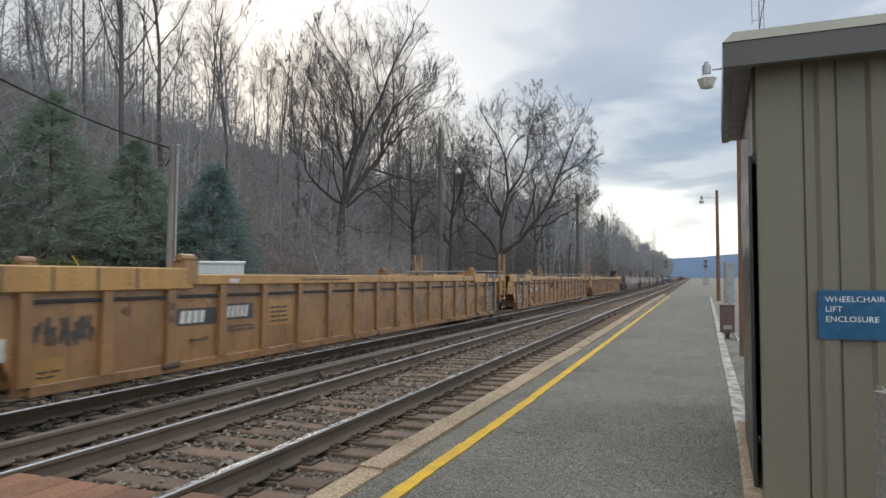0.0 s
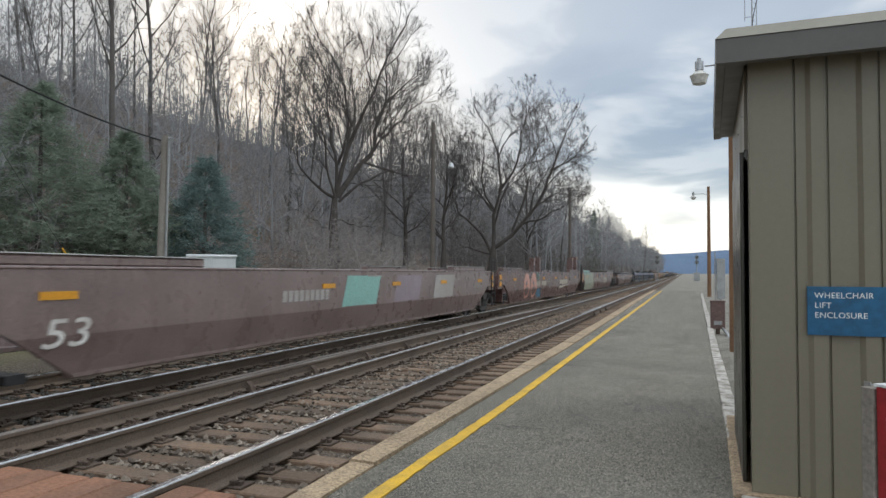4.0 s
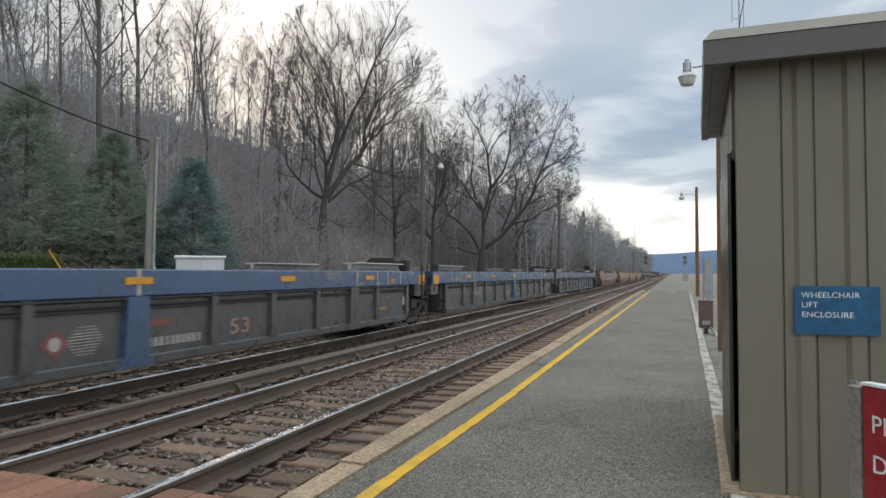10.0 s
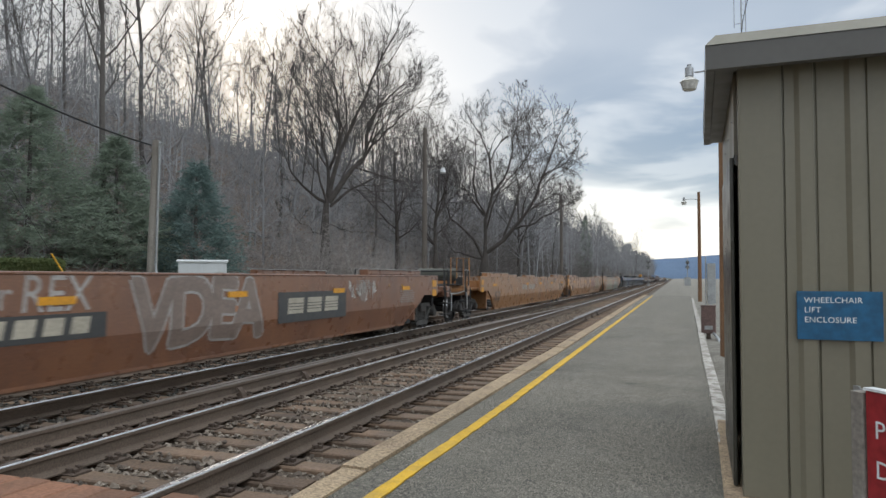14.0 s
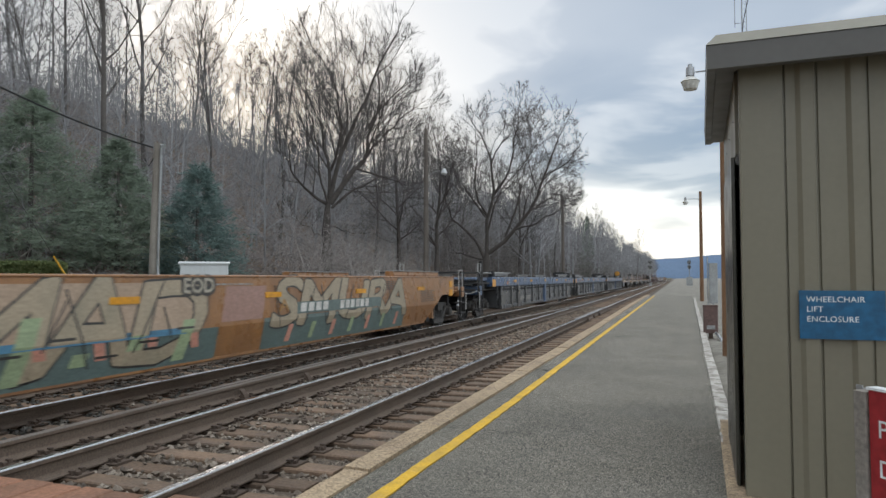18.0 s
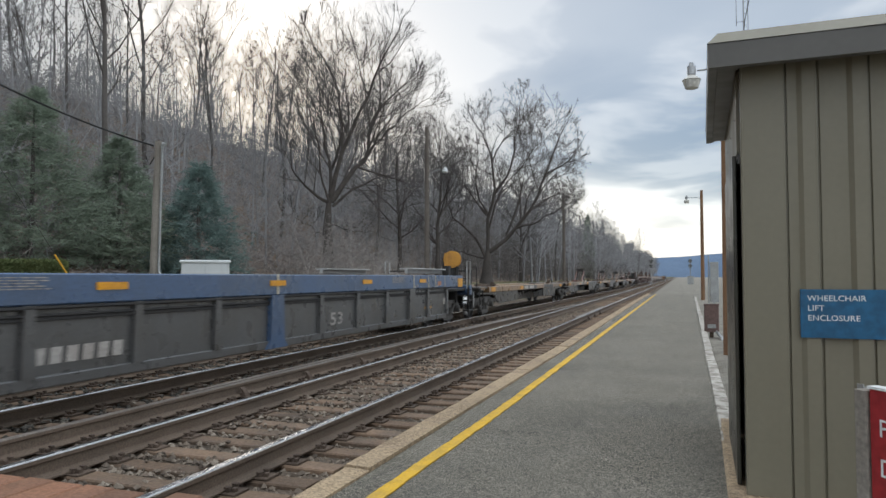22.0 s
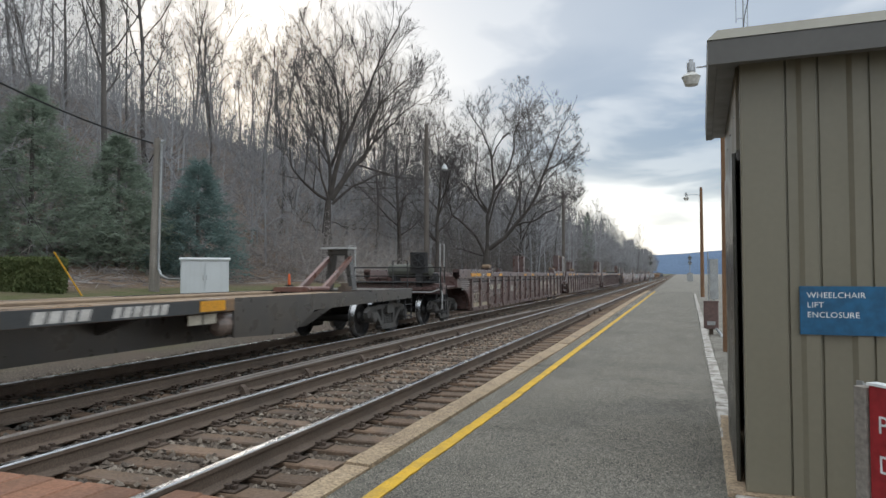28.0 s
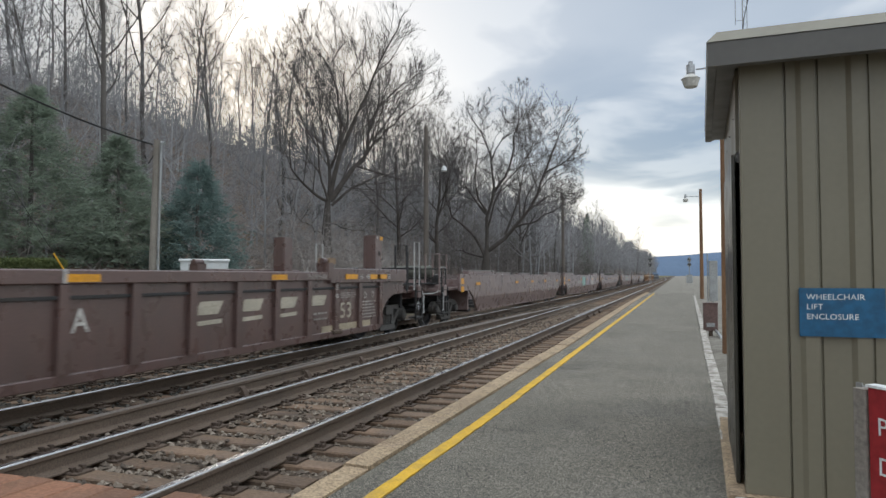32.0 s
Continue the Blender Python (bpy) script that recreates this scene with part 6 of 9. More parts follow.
M_TEALPALE = mat("pale_teal_spray_paint", (0.20, 0.42, 0.37), 0.42, dirt=(0.16, 0.28, 0.24), amount=0.5, scale=3, grain=30, bump=0.02, spec=0.75)
M_BRICKSP = mat("brick_red_spray_paint", (0.178, 0.055, 0.046), 0.42, dirt=(0.13, 0.065, 0.05), amount=0.5, scale=2, grain=30, bump=0.02, spec=0.75)
M_HITCHOR = mat("faded_orange_patch_paint", (0.42, 0.16, 0.06), 0.42, dirt=(0.25, 0.12, 0.06), amount=0.6, scale=5, grain=30, bump=0.02, spec=0.75)
M_GREENCREAM = mat("green_cream_spray_paint", (0.33, 0.34, 0.25), 0.42, dirt=(0.22, 0.26, 0.19), amount=0.6, scale=1.5, grain=30, bump=0.02, spec=0.75)
M_LILAC = mat("washed_lilac_spray_paint", (0.27, 0.21, 0.25), 0.42, dirt=(0.21, 0.16, 0.17), amount=0.6, scale=2, grain=30, bump=0.02, spec=0.75)
M_PALEPINK = mat("faded_pink_spray_paint", (0.36, 0.21, 0.17), 0.42, dirt=(0.28, 0.16, 0.11), amount=0.6, scale=2, grain=30, bump=0.02, spec=0.75)
M_SAND = mat("sand_spray_paint", (0.38, 0.31, 0.215), 0.42, dirt=(0.26, 0.235, 0.165), amount=0.7, scale=1.6, grain=30, bump=0.02, spec=0.75)
M_GREYBROWN = mat("grey_brown_spray_paint", (0.20, 0.15, 0.125), 0.42, dirt=(0.15, 0.11, 0.09), amount=0.6, scale=2, grain=30, bump=0.02, spec=0.75)
M_OCHRE = mat("ochre_stencil_paint", (0.36, 0.19, 0.05), 0.42, dirt=(0.25, 0.13, 0.05), amount=0.6, scale=4, grain=40, bump=0.03, spec=0.75)


def ibc_posts(car, y, ztop, mat_):
    """Tall container-locking pedestals at an end."""
    for q in (-1, 1):
        p = Mesh()
        x = q * 1.15
        for dx_ in (-0.15, 0.11):
            p.bar(x + dx_, x + dx_ + 0.04, y - 0.17, y + 0.17, 1.05, ztop, 0.01, "z")
        p.bar(x - 0.11, x + 0.11, y - 0.17, y - 0.13, 1.05, ztop, 0.01, "z")
        for z in (1.15, 1.62, ztop - 0.16):
            p.bar(x - 0.11, x + 0.11, y - 0.13, y + 0.15, z, z + 0.14, 0.01, "z")
        part("container_pedestal", p, mat_, car, "tall container-locking pedestal")
        # flat dark discs stand in for the shaded holes
        for z in (1.5, 1.9):
            part("pedestal_hole", Mesh().lathe([(x + q * 0.151, 0.055), (x + q * 0.154, 0.055)], 12, "x", (0, y + 0.02, z)), M_DARK, car)
        if q == 1:
            side_text(car, "BC", 0.10, M_MARKW, y - 0.16, ztop - 0.09, x + 0.169)
        part("pedestal_cap", Mesh().box(x + q * 0.165 - 0.002, x + q * 0.165 + 0.002, y + 0.02, y + 0.17, ztop - 0.1, ztop - 0.02), M_REFLEX, car)


def maroon_unit(L, f, r, seed, letter):
    car, ya, yb, e1, e2 = well_car("maroon", L, f, r, 1.48, 1.32, 0.29, 18, end_h=1.2)
    x = 1.474
    step = (yb - ya - 0.12) / 17
    c = lambda k: ya + 0.06 + k * step

    def emblem(y, z, rr_):
        part("round_emblem", Mesh().lathe([(x + 0.002, rr_), (x + 0.004, rr_)], 18, "x", (0, y, z)), M_STENCIL, car, "round faded emblem")
        part("emblem_mark", Mesh().box(x + 0.0042, x + 0.006, y - rr_ * 0.6, y + rr_ * 0.6, z - 0.018, z + 0.018).box(x + 0.0042, x + 0.006, y - 0.016, y + 0.016, z - rr_ * 0.6, z + rr_ * 0.6), LIVERY["maroon"]["side"], car)

    painted(car, "125T", c(0) + 0.2, c(1) - 0.06, 0.52, 0.82, M_CREAM, x + 0.003, bold=0.012)
    bars(car, "stencil", M_MARKW, x + 0.003, c(0) + 0.14, c(1) - 0.4, 1.02, 1.14, 3, seed)
    emblem(c(1) - 0.28, 1.08, 0.075)
    bars(car, "stencil", M_MARKW, x + 0.003, c(0) + 0.12, c(1) - 0.2, 0.88, 0.92, 1, seed + 7)
    bars(car, "stencil", M_MARKW, x + 0.003, ya - 0.95, ya - 0.1, 0.92, 1.22, 5, seed + 8)
    swatch(car, "tan_panel", c(0) + 0.2, c(1) - 0.07, 0.33, 0.50, M_SAND, x + 0.002, label="tan paint panel")
    swatch(car, "tan_panel", c(1) + 0.07, c(2) - 0.1, 0.35, 0.49, M_SAND, x + 0.002, label="tan paint panel")
    for k in (2, 15):
        side_text(car, "20", 0.13, M_MARKW, c(k) - 0.09, 1.15, x + 0.054)
        side_text(car, "40", 0.13, M_MARKW, c(k) - 0.09, 0.99, x + 0.054)
        part("jack_pad", Mesh().bar(1.47, 1.55, c(k) - 0.16, c(k) + 0.16, 0.32, 0.40, 0.02), M_PLATE, car, "rusty jacking pad")
    block_marks(car, "reporting_mark", M_CREAM, x + 0.003, c(2) + 0.16, 0.88, 0.17, 4, 0.0, 0.62, 0.24)
    block_marks(car, "reporting_mark", M_CREAM, x + 0.003, c(3) + 0.12, 0.88, 0.17, 5, 0.0, 0.52, 0.2)
    bars(car, "stencil", M_MARKW, x + 0.003, c(2) + 0.18, c(3) - 0.15, 0.66, 0.78, 3, seed + 3)
    bars(car, "stencil", M_MARKW, x + 0.003, c(3) + 0.2, c(4) - 0.25, 0.70, 0.80, 2, seed + 4)
    swatch(car, "pale_patch", c(5) + 0.3, c(5) + 0.75, 0.76, 0.98, M_STENCIL, x + 0.002)
    painted(car, letter, c(9) + 0.12, c(9) + 0.36, 0.80, 1.06, M_MARKW, x + 0.003, bold=0.01)
    for k in range(4):           # company letters, one to a panel, with underline
        y = c(11 + k) + 0.06
        part("company_letter", Mesh().prism([(y, 0.88), (y + 0.5, 0.88), (y + 0.62, 1.06), (y + 0.12, 1.06)], x, x + 0.003), M_CREAM, car, "cream company letter block")
        if k < 3:
            part("underline", Mesh().prism([(y - 0.12, 0.73), (y + 0.58, 0.75), (y + 0.58, 0.81), (y - 0.10, 0.79)], x, x + 0.003), M_CREAM, car)
    bars(car, "stencil", M_MARKW, x + 0.003, c(14) + 0.2, c(15) - 0.3, 0.60, 0.80, 2, seed + 11)
    painted(car, "53", c(15) + 0.2, c(15) + 0.66, 0.60, 0.90, M_CREAM, x + 0.003, bold=0.012)
    bars(car, "stencil", M_MARKW, x + 0.003, c(15) + 0.2, c(16) - 0.12, 0.98, 1.10, 3, seed + 12)
    emblem(c(16) + 0.3, 1.02, 0.07)
    emblem(c(16) + 0.66, 1.02, 0.065)
    bars(car, "stencil", M_MARKW, x + 0.003, c(16) + 0.12, c(17) - 0.2, 0.54, 0.92, 6, seed + 2)
    swatch(car, "tan_panel", c(14) + 0.5, c(15) - 0.1, 0.33, 0.49, M_SAND, x + 0.002, label="tan paint panel")
    swatch(car, "tan_panel", c(15) + 0.1, c(16) - 0.07, 0.33, 0.50, M_SAND, x + 0.002, label="tan paint panel")
    swatch(car, "tan_panel", c(16) + 0.07, c(17) - 0.45, 0.34, 0.50, M_SAND, x + 0.002, label="tan paint panel")
    reflectors(car, 1.5415, [c(0) + 0.05, c(0) + 0.65, c(1) + 0.85, c(15) + 0.55, c(16) + 0.65, c(17) + 0.0], 1.345, 0.095, 0.5)
    for y, tx in ((c(0) + 0.32, "|53"), (c(1) + 0.1, "|48"), (c(1) + 0.42, "45|"), (c(16) - 0.1, "|45"), (c(16) + 0.22, "48|"), (c(17) + 0.28, "53|")):
        side_text(car, tx, 0.14, M_MARKW, y, 1.345, 1.547)
    for y in (c(3) + 0.3, c(7) + 0.5, c(9), c(13) - 0.2):
        swatch(car, "reflector", y, y + 0.45, 1.345, 1.43, M_REFLEX, 1.5345, label="amber reflective strip")
    bars(car, "stencil", M_MARKW, 1.5345, c(14) - 0.1, c(15) - 0.3, 1.36, 1.44, 3, seed + 9)
    part("chord_seam", Mesh().box(1.532, 1.5345, c(9) - 0.03, c(9) + 0.02, 1.33, 1.485), M_GREYPAINT, car, "pale welded seam strip")
    for y, s in ((c(2) + 0.15, 1), (c(15) - 0.15, -1)):
        part("guide_pad", Mesh().bar(1.26, 1.50, y - 0.12, y + 0.12, 1.62, 1.74, 0.03, "x"), M_WOODDECK, car, "pale worn guide pad")
    if f == "a":
        ibc_posts(car, e1 + 0.35, 2.45, LIVERY["maroon"]["side"])
    if r == "a":
        ibc_posts(car, e2 - 0.55, 2.45, LIVERY["maroon"]["side"])
        ladder(car, e2 - 0.35, 0.45, 1.6, 1.565, 2, LIVERY["maroon"]["chord"], 0.29)
        for k in range(4):
            part("ladder_rung", Mesh().tube([(1.585, e2 - 0.66, 0.48 + 0.27 * k), (1.585, e2 - 0.07, 0.50 + 0.27 * k)], 0.015, 6), M_GREYPAINT, car, "pale ladder rung")
        for y in (e2 - 0.66, e2 - 0.10):
            part("hand_rail", Mesh().tube([(1.52, y, 1.5), (1.52, y, 2.36), (1.42, y, 2.42)], 0.019, 6), M_GREYPAINT, car, "pale upright hand rail")
    if r == "c":
        ibc_posts(car, yb + 0.3, 2.30, LIVERY["maroon"]["side"])
        part("end_railing", Mesh().tube([(1.3, L / 2 - 1.5, 1.0), (1.3, L / 2 - 1.5, 2.15), (1.0, L / 2 - 1.5, 2.15), (1.0, L / 2 - 1.5, 1.0)], 0.03, 6).tube([(1.2, L / 2 - 1.2, 1.0), (1.2, L / 2 - 1.2, 2.0)], 0.03, 6), M_UNDER, car)
    if f == "c":
        hand_brake(car, -L / 2 + 0.8)
        air_tank(car, -L / 2 + 0.8)
    return car


def blue_unit(L, f, r, seed, letter=""):
    car, ya, yb, e1, e2 = well_car("blue", L, f, r, 1.45, 1.125, 0.32, 12, tall_chord=False, end_h=0.85, square=True)
    x = 1.474
    step = (yb - ya - 0.12) / 11
    c = lambda k: ya + 0.06 + k * step
    m0 = (ya + yb) / 2
    old = seed < 310
    if letter:
        painted(car, letter, m0 - 5.91, m0 - 5.71, 0.74, 0.96, M_SAND, 1.546, bold=0.03)
    if letter != "C":
        y = m0 - 5.5
        block_marks(car, "reporting_mark", M_GREYSP if not old else M_OCHRE, x + 0.003, y, 0.52, 0.17, 4, 0.12, 0.82, 0.4)
        block_marks(car, "reporting_mark", M_GREYSP if not old else M_BRICKSP, x + 0.003, y + 1.2, 0.52, 0.17, 6 if not old else 4, 0.12, 0.82, 0.38)
    painted(car, "53", m0 + 1.84, m0 + 2.32, 0.52, 0.75, M_PALEPINK if old else M_GREYSP, x + 0.003, bold=0.012)
    if old:                       # ringed emblem with speed lines, then a long word as bars
        part("emblem", Mesh().prism([(m0 - 1.30, 0.66), (m0 - 1.10, 0.50), (m0 - 0.90, 0.66), (m0 - 1.10, 0.82)], x, x + 0.003), M_BRICKSP, car, "faded orange diamond emblem")
        part("emblem_disc", Mesh().lathe([(x + 0.003, 0.075), (x + 0.005, 0.075)], 16, "x", (0, m0 - 1.10, 0.66)), M_GREYSP, car)
        for k in range(10):
            part("speed_line", Mesh().box(x, x + 0.003, m0 - 0.98 + 0.035 * abs(k - 4.5), m0 - 0.46 - 0.025 * abs(k - 4), 0.81 - 0.033 * k, 0.822 - 0.033 * k), M_STENCIL, car)
        block_marks(car, "company_word", M_STENCIL, x + 0.003, m0 + 0.22, 0.50, 0.11, 10, 0.0, 0.66, 0.26, "faded company word as blocks")
        swatch(car, "red_word", m0 + 0.26, m0 + 0.64, 0.75, 0.83, M_BRICKSP, x + 0.002)
    if seed in (302,):
        scribble(car, x + 0.003, m0 - 5.45, m0 - 4.65, 0.50, 1.06, 4, M_GREYSP, seed, 0.011)
        scribble(car, x + 0.003, m0 - 5.50, m0 - 4.60, 0.60, 0.98, 4, M_GREYSP, seed + 1, 0.009)
    if seed == 312:
        painted(car, "KRAUTS", along(340.27), along(341.17), 0.765, 0.955, M_MARKW, x + 0.003, bold=-0.004, shear=0.1, label="white spray-painted words")
        painted(car, "SEW.40", along(340.20), along(341.24), 0.565, 0.75, M_MARKW, x + 0.003, bold=-0.004, shear=0.1, label="white spray-painted words")
        swatch(car, "underline", along(340.45), along(340.95), 0.51, 0.53, M_MARKW, x + 0.003)
        painted(car, "32,000 LBS. MAX. GROSS WT. FOR 20 FT CONTAINERS", along(340.88), along(342.62), 1.345, 1.41, M_MARKW, 1.5345, bold=0.004, label="white stencilled weight limit")
    if seed == 311:
        part("round_emblem", Mesh().lathe([(x, 0.13), (x + 0.002, 0.13)], 20, "x", (0, along(324.1), 0.62)), M_TRUCK, car, "round faded emblem")
        scribble(car, x + 0.003, along(324.6), along(325.5), 0.5, 0.66, 6, M_STENCIL, 19, 0.01)
    # amber strips, pale stencils and bands along the chord
    reflectors(car, 1.5345, [m0 - 6.5, m0 - 3.35, m0, m0 + 3.3, m0 + 6.5], 1.27, 0.085, 0.44)
    for y in (e1 + 0.06, e2 - 0.46):
        part("reflector", Mesh().box(1.5346, 1.539, y, y + 0.42, 1.12, 1.37), M_REFLEX, car, "amber reflective plate")
    for y in (m0 - 4.9, m0 + 4.6):
        bars(car, "stencil", M_MARKW, 1.5345, y, y + 0.75, 1.28, 1.42, 5, seed + int(y * 7))
    for y in (e1 + 0.5, e2 - 1.2):
        bars(car, "stencil", M_MARKW, 1.5345, y, y + 0.6, 1.36, 1.43, 2, seed + int(y * 5))
    for s in (-1, 1):
        for k, tx in ((5.9, "20/40"), (6.9, "45"), (7.45, "48"), (8.2, "53")):
            part("white_band", Mesh().box(1.5345, 1.538, m0 + s * k - 0.025, m0 + s * k + 0.025, 1.135, 1.445), M_CREAM, car)
            side_text(car, tx, 0.10, M_GREYSP, m0 + s * k + (0.05 if s > 0 else -0.32), 1.15, 1.536)
        swatch(car, "orange_patch", m0 + s * 7.75 - 0.12, m0 + s * 7.75 + 0.14, 1.19, 1.29, M_HITCHOR, 1.536)
    part("white_band", Mesh().box(1.5345, 1.5385, m0 - 0.03, m0 + 0.03, 1.135, 1.455), M_CREAM, car)
    for y in (m0, m0 - 5.8, m0 + 5.8):           # broad jacking posts
        part("jacking_post", Mesh().prism([(y - 0.30, 0.29), (y + 0.30, 0.29), (y + 0.20, 0.42), (y + 0.17, 1.125), (y - 0.17, 1.125), (y - 0.20, 0.42)], 1.47, 1.545), LIVERY["blue"]["chord"] if y == m0 else LIVERY["blue"]["side"], car, "broad flared jacking post")
    part("white_plate", Mesh().box(x, x + 0.004, yb - 0.28, yb - 0.12, 0.66, 0.84), M_GREYSP, car)
    part("brake_line", Mesh().tube([(1.51, ya, 1.10), (1.51, yb, 1.10)], 0.022, 6).tube([(1.50, ya, 1.02), (1.50, yb, 1.02)], 0.016, 6), M_UNDER, car, "brake line under the chord")
    part("ochre_stain", Mesh().box(x, x + 0.002, yb - 1.75, yb - 1.2, 0.60, 0.66), M_OCHRE, car)
    if r == "a":
        ladder(car, e2 - 0.1, 0.34, 1.62, 1.56, 4)
        part("end_stand", Mesh().bar(0.9, 1.5, e2 - 0.05, e2 + 0.25, 1.0, 1.46, 0.02, "z"), M_UNDER, car, "black end stand")
        part("end_tank", Mesh().bar(0.4, 1.2, e2 - 1.1, e2 - 0.4, 1.5, 1.78, 0.1, "y"), M_UNDER, car, "black lying tank")
    for q in (-1, 1):
        part("container_guide", Mesh().bar(*sorted((q * 1.0, q * 1.35)), e1 + 1.0, e1 + 3.6, 1.60, 1.63, 0.01).bar(*sorted((q * 1.15, q * 1.22)), e1 + 1.0, e1 + 3.6, 1.50, 1.60, 0.01), M_GREYPAINT, car, "low container guide rail")
    for q in (-1, 1):
        part("container_guide", Mesh().bar(*sorted((q * 1.0, q * 1.35)), e2 - 3.6, e2 - 1.0, 1.60, 1.63, 0.01).bar(*sorted((q * 1.15, q * 1.22)), e2 - 3.6, e2 - 1.0, 1.50, 1.60, 0.01), M_GREYPAINT, car, "low container guide rail")
    part("latch_post", Mesh().bar(1.2, 1.4, e1 + 0.7, e1 + 0.9, 1.1, 1.66, 0.02, "z"), M_UNDER, car)
    part("latch_post", Mesh().bar(1.2, 1.4, e2 - 0.9, e2 - 0.7, 1.1, 1.72, 0.02, "z"), M_UNDER, car)
    if f == "c":                  # low stands, gratings and posts over the coupler end
        y = -L / 2
        part("end_grating", Mesh().bar(-1.35, 1.45, y + 0.75, y + 2.1, 1.22, 1.27, 0.01), M_UNDER, car, "black end grating")
        part("end_stand", Mesh().bar(0.95, 1.4, y + 0.9, y + 1.6, 1.0, 1.22, 0.02, "z"), M_UNDER, car)
        part("end_tank", Mesh().bar(-1.3, -0.2, y + 1.1, y + 1.7, 1.27, 1.46, 0.04, "x"), M_UNDER, car)
        part("end_post", Mesh().bar(1.30, 1.42, y + 1.25, y + 1.37, 0.7, 1.98, 0.02, "z").bar(1.18, 1.24, y + 1.95, y + 2.01, 1.2, 1.95, 0.01, "z"), M_UNDER, car, "black upright end posts")
        part("guide_plate", Mesh().bar(-1.2, 1.35, y + 1.2, y + 4.6, 1.58, 1.61, 0.01), M_GREYPAINT, car, "long grey guide plate")
    if r == "c":
        hand_brake(car, L / 2 - 1.0)
    if seed == 313:
        y = L / 2 - 1.0
        part("reel_post", Mesh().bar(0.78, 0.90, y - 0.05, y + 0.05, 1.0, 1.70, 0.01, "z"), M_UNDER, car)
        part("brake_reel", Mesh().lathe([(-0.10, 0.10), (-0.09, 0.27), (-0.06, 0.27), (-0.05, 0.20), (0.05, 0.20), (0.06, 0.27), (0.09, 0.27), (0.10, 0.10)], 20, "y", (0.84, y, 1.96)).bar(0.60, 0.72, y - 0.12, y + 0.12, 1.76, 2.16, 0.02, "z"), M_REELY, car, "rusty yellow hand-brake housing and drum")
    return car


def smooth_unit(lv, L, f, r, seed, low=False, art=None, posts=False):
    zt = 1.28 if low else 1.425
    car, ya, yb, e1, e2 = well_car(lv, L, f, r, zt, zt, 0.30, 0, True, low, fold=0.74)
    x = 1.524
    m0 = (ya + yb) / 2
    reflectors(car, x, [m0 - 7.6, m0 - 2.0, m0 + 1.05, m0 + 4.2, m0 + 7.6] if not low else [m0 - 7.2, m0 - 1.4, m0 + 4.0, m0 + 7.4], 1.115 if not low else zt - 0.27, 0.085, 0.45)
    for y in (e1 + 0.12, e2 - 0.42):
        for z in (zt - 0.20, zt - 0.44)[:1 if low else 2]:
            part("reflector", Mesh().box(x, x + 0.004, y, y + 0.28, z - 0.06, z + 0.11), M_REFLEX, car, "amber reflective plate")
    bars(car, "stencil", M_MARKW if lv != "orange" else M_MARKD, x, yb - 1.3, yb - 0.3, 0.82, 1.12, 6, seed)
    bars(car, "stencil", M_MARKW if lv != "orange" else M_MARKD, x, yb - 3.6, yb - 2.9, 1.16, 1.36, 5, seed + 4)
    bars(car, "stencil", M_MARKW, x, m0 - 0.4, m0 + 0.5, zt - 0.12, zt - 0.06, 1, seed + 1)
    for k, tx in enumerate(("40", "45", "48", "53")):
        side_text(car, tx, 0.11, M_MARKW if lv in ("maroon_smooth", "pinkish") else M_OCHRE, yb - 2.75 + 0.75 * k, zt - 0.24, x + 0.001)
    if art:
        art(car, x, ya, yb, zt)
    if f == "c":
        air_tank(car, -L / 2 + 0.8)
        for y in (-L / 2 + 0.75, -L / 2 + 1.35):
            part("end_railing", Mesh().tube([(1.36, y, 1.0), (1.36, y, 2.02), (0.95, y, 2.02), (0.95, y, 1.0)], 0.024, 6), LIVERY[lv]["chord"], car)
    if posts:
        ibc_posts(car, e2 - 0.3, 2.40, LIVERY[lv]["side"])
        ibc_posts(car, e2 - 2.0, 2.30, LIVERY[lv]["side"])
    if r == "a":
        ladder(car, e2 - 0.25, 0.3, 1.9, 1.56, 5, M_UNDER)
    return car


def art_company(car, x, ya, yb, zt, letter="A"):
    """Cream number, letter, load-limit words and slanted company blocks over a wedge."""
    m = (ya + yb) / 2
    block_marks(car, "reporting_mark", M_CREAM, x, m - 3.55, 0.84, 0.20, 4, 0.08, 0.72, 0.22)
    block_marks(car, "reporting_mark", M_CREAM, x, m - 2.42, 0.84, 0.20, 6, 0.08, 0.68, 0.22)
    painted(car, letter, m - 0.60, m - 0.38, 0.80, 1.02, M_CREAM, x, bold=0.01)
    painted(car, "WELL LD LMT", m - 0.12, m + 0.68, 0.97, 1.05, M_GREYSP, x)
    bars(car, "stencil", M_GREYSP, x, m + 0.76, m + 1.08, 0.97, 1.05, 1, 3)
    part("plate_outline", Mesh().box(x, x + 0.003, m + 1.36, m + 1.38, 0.80, 1.04).box(x, x + 0.003, m + 1.62, m + 1.64, 0.80, 1.04).box(x, x + 0.003, m + 1.38, m + 1.62, 1.02, 1.04).box(x, x + 0.003, m + 1.38, m + 1.62, 0.80, 0.82), M_GREYSP, car)
    y = m + 2.15
    block_marks(car, "company_letters", M_CREAM, x, y, 0.84, 0.22, 4, 0.45, 2.45, 0.45, "cream slanted company lettering blocks")
    part("underline", Mesh().prism([(y - 0.25, 0.62), (y + 0.4, 0.63), (y + 2.6, 0.76), (y + 2.65, 0.79), (y + 0.05, 0.74)], x, x + 0.003), M_CREAM, car, "cream wedge under the company blocks")


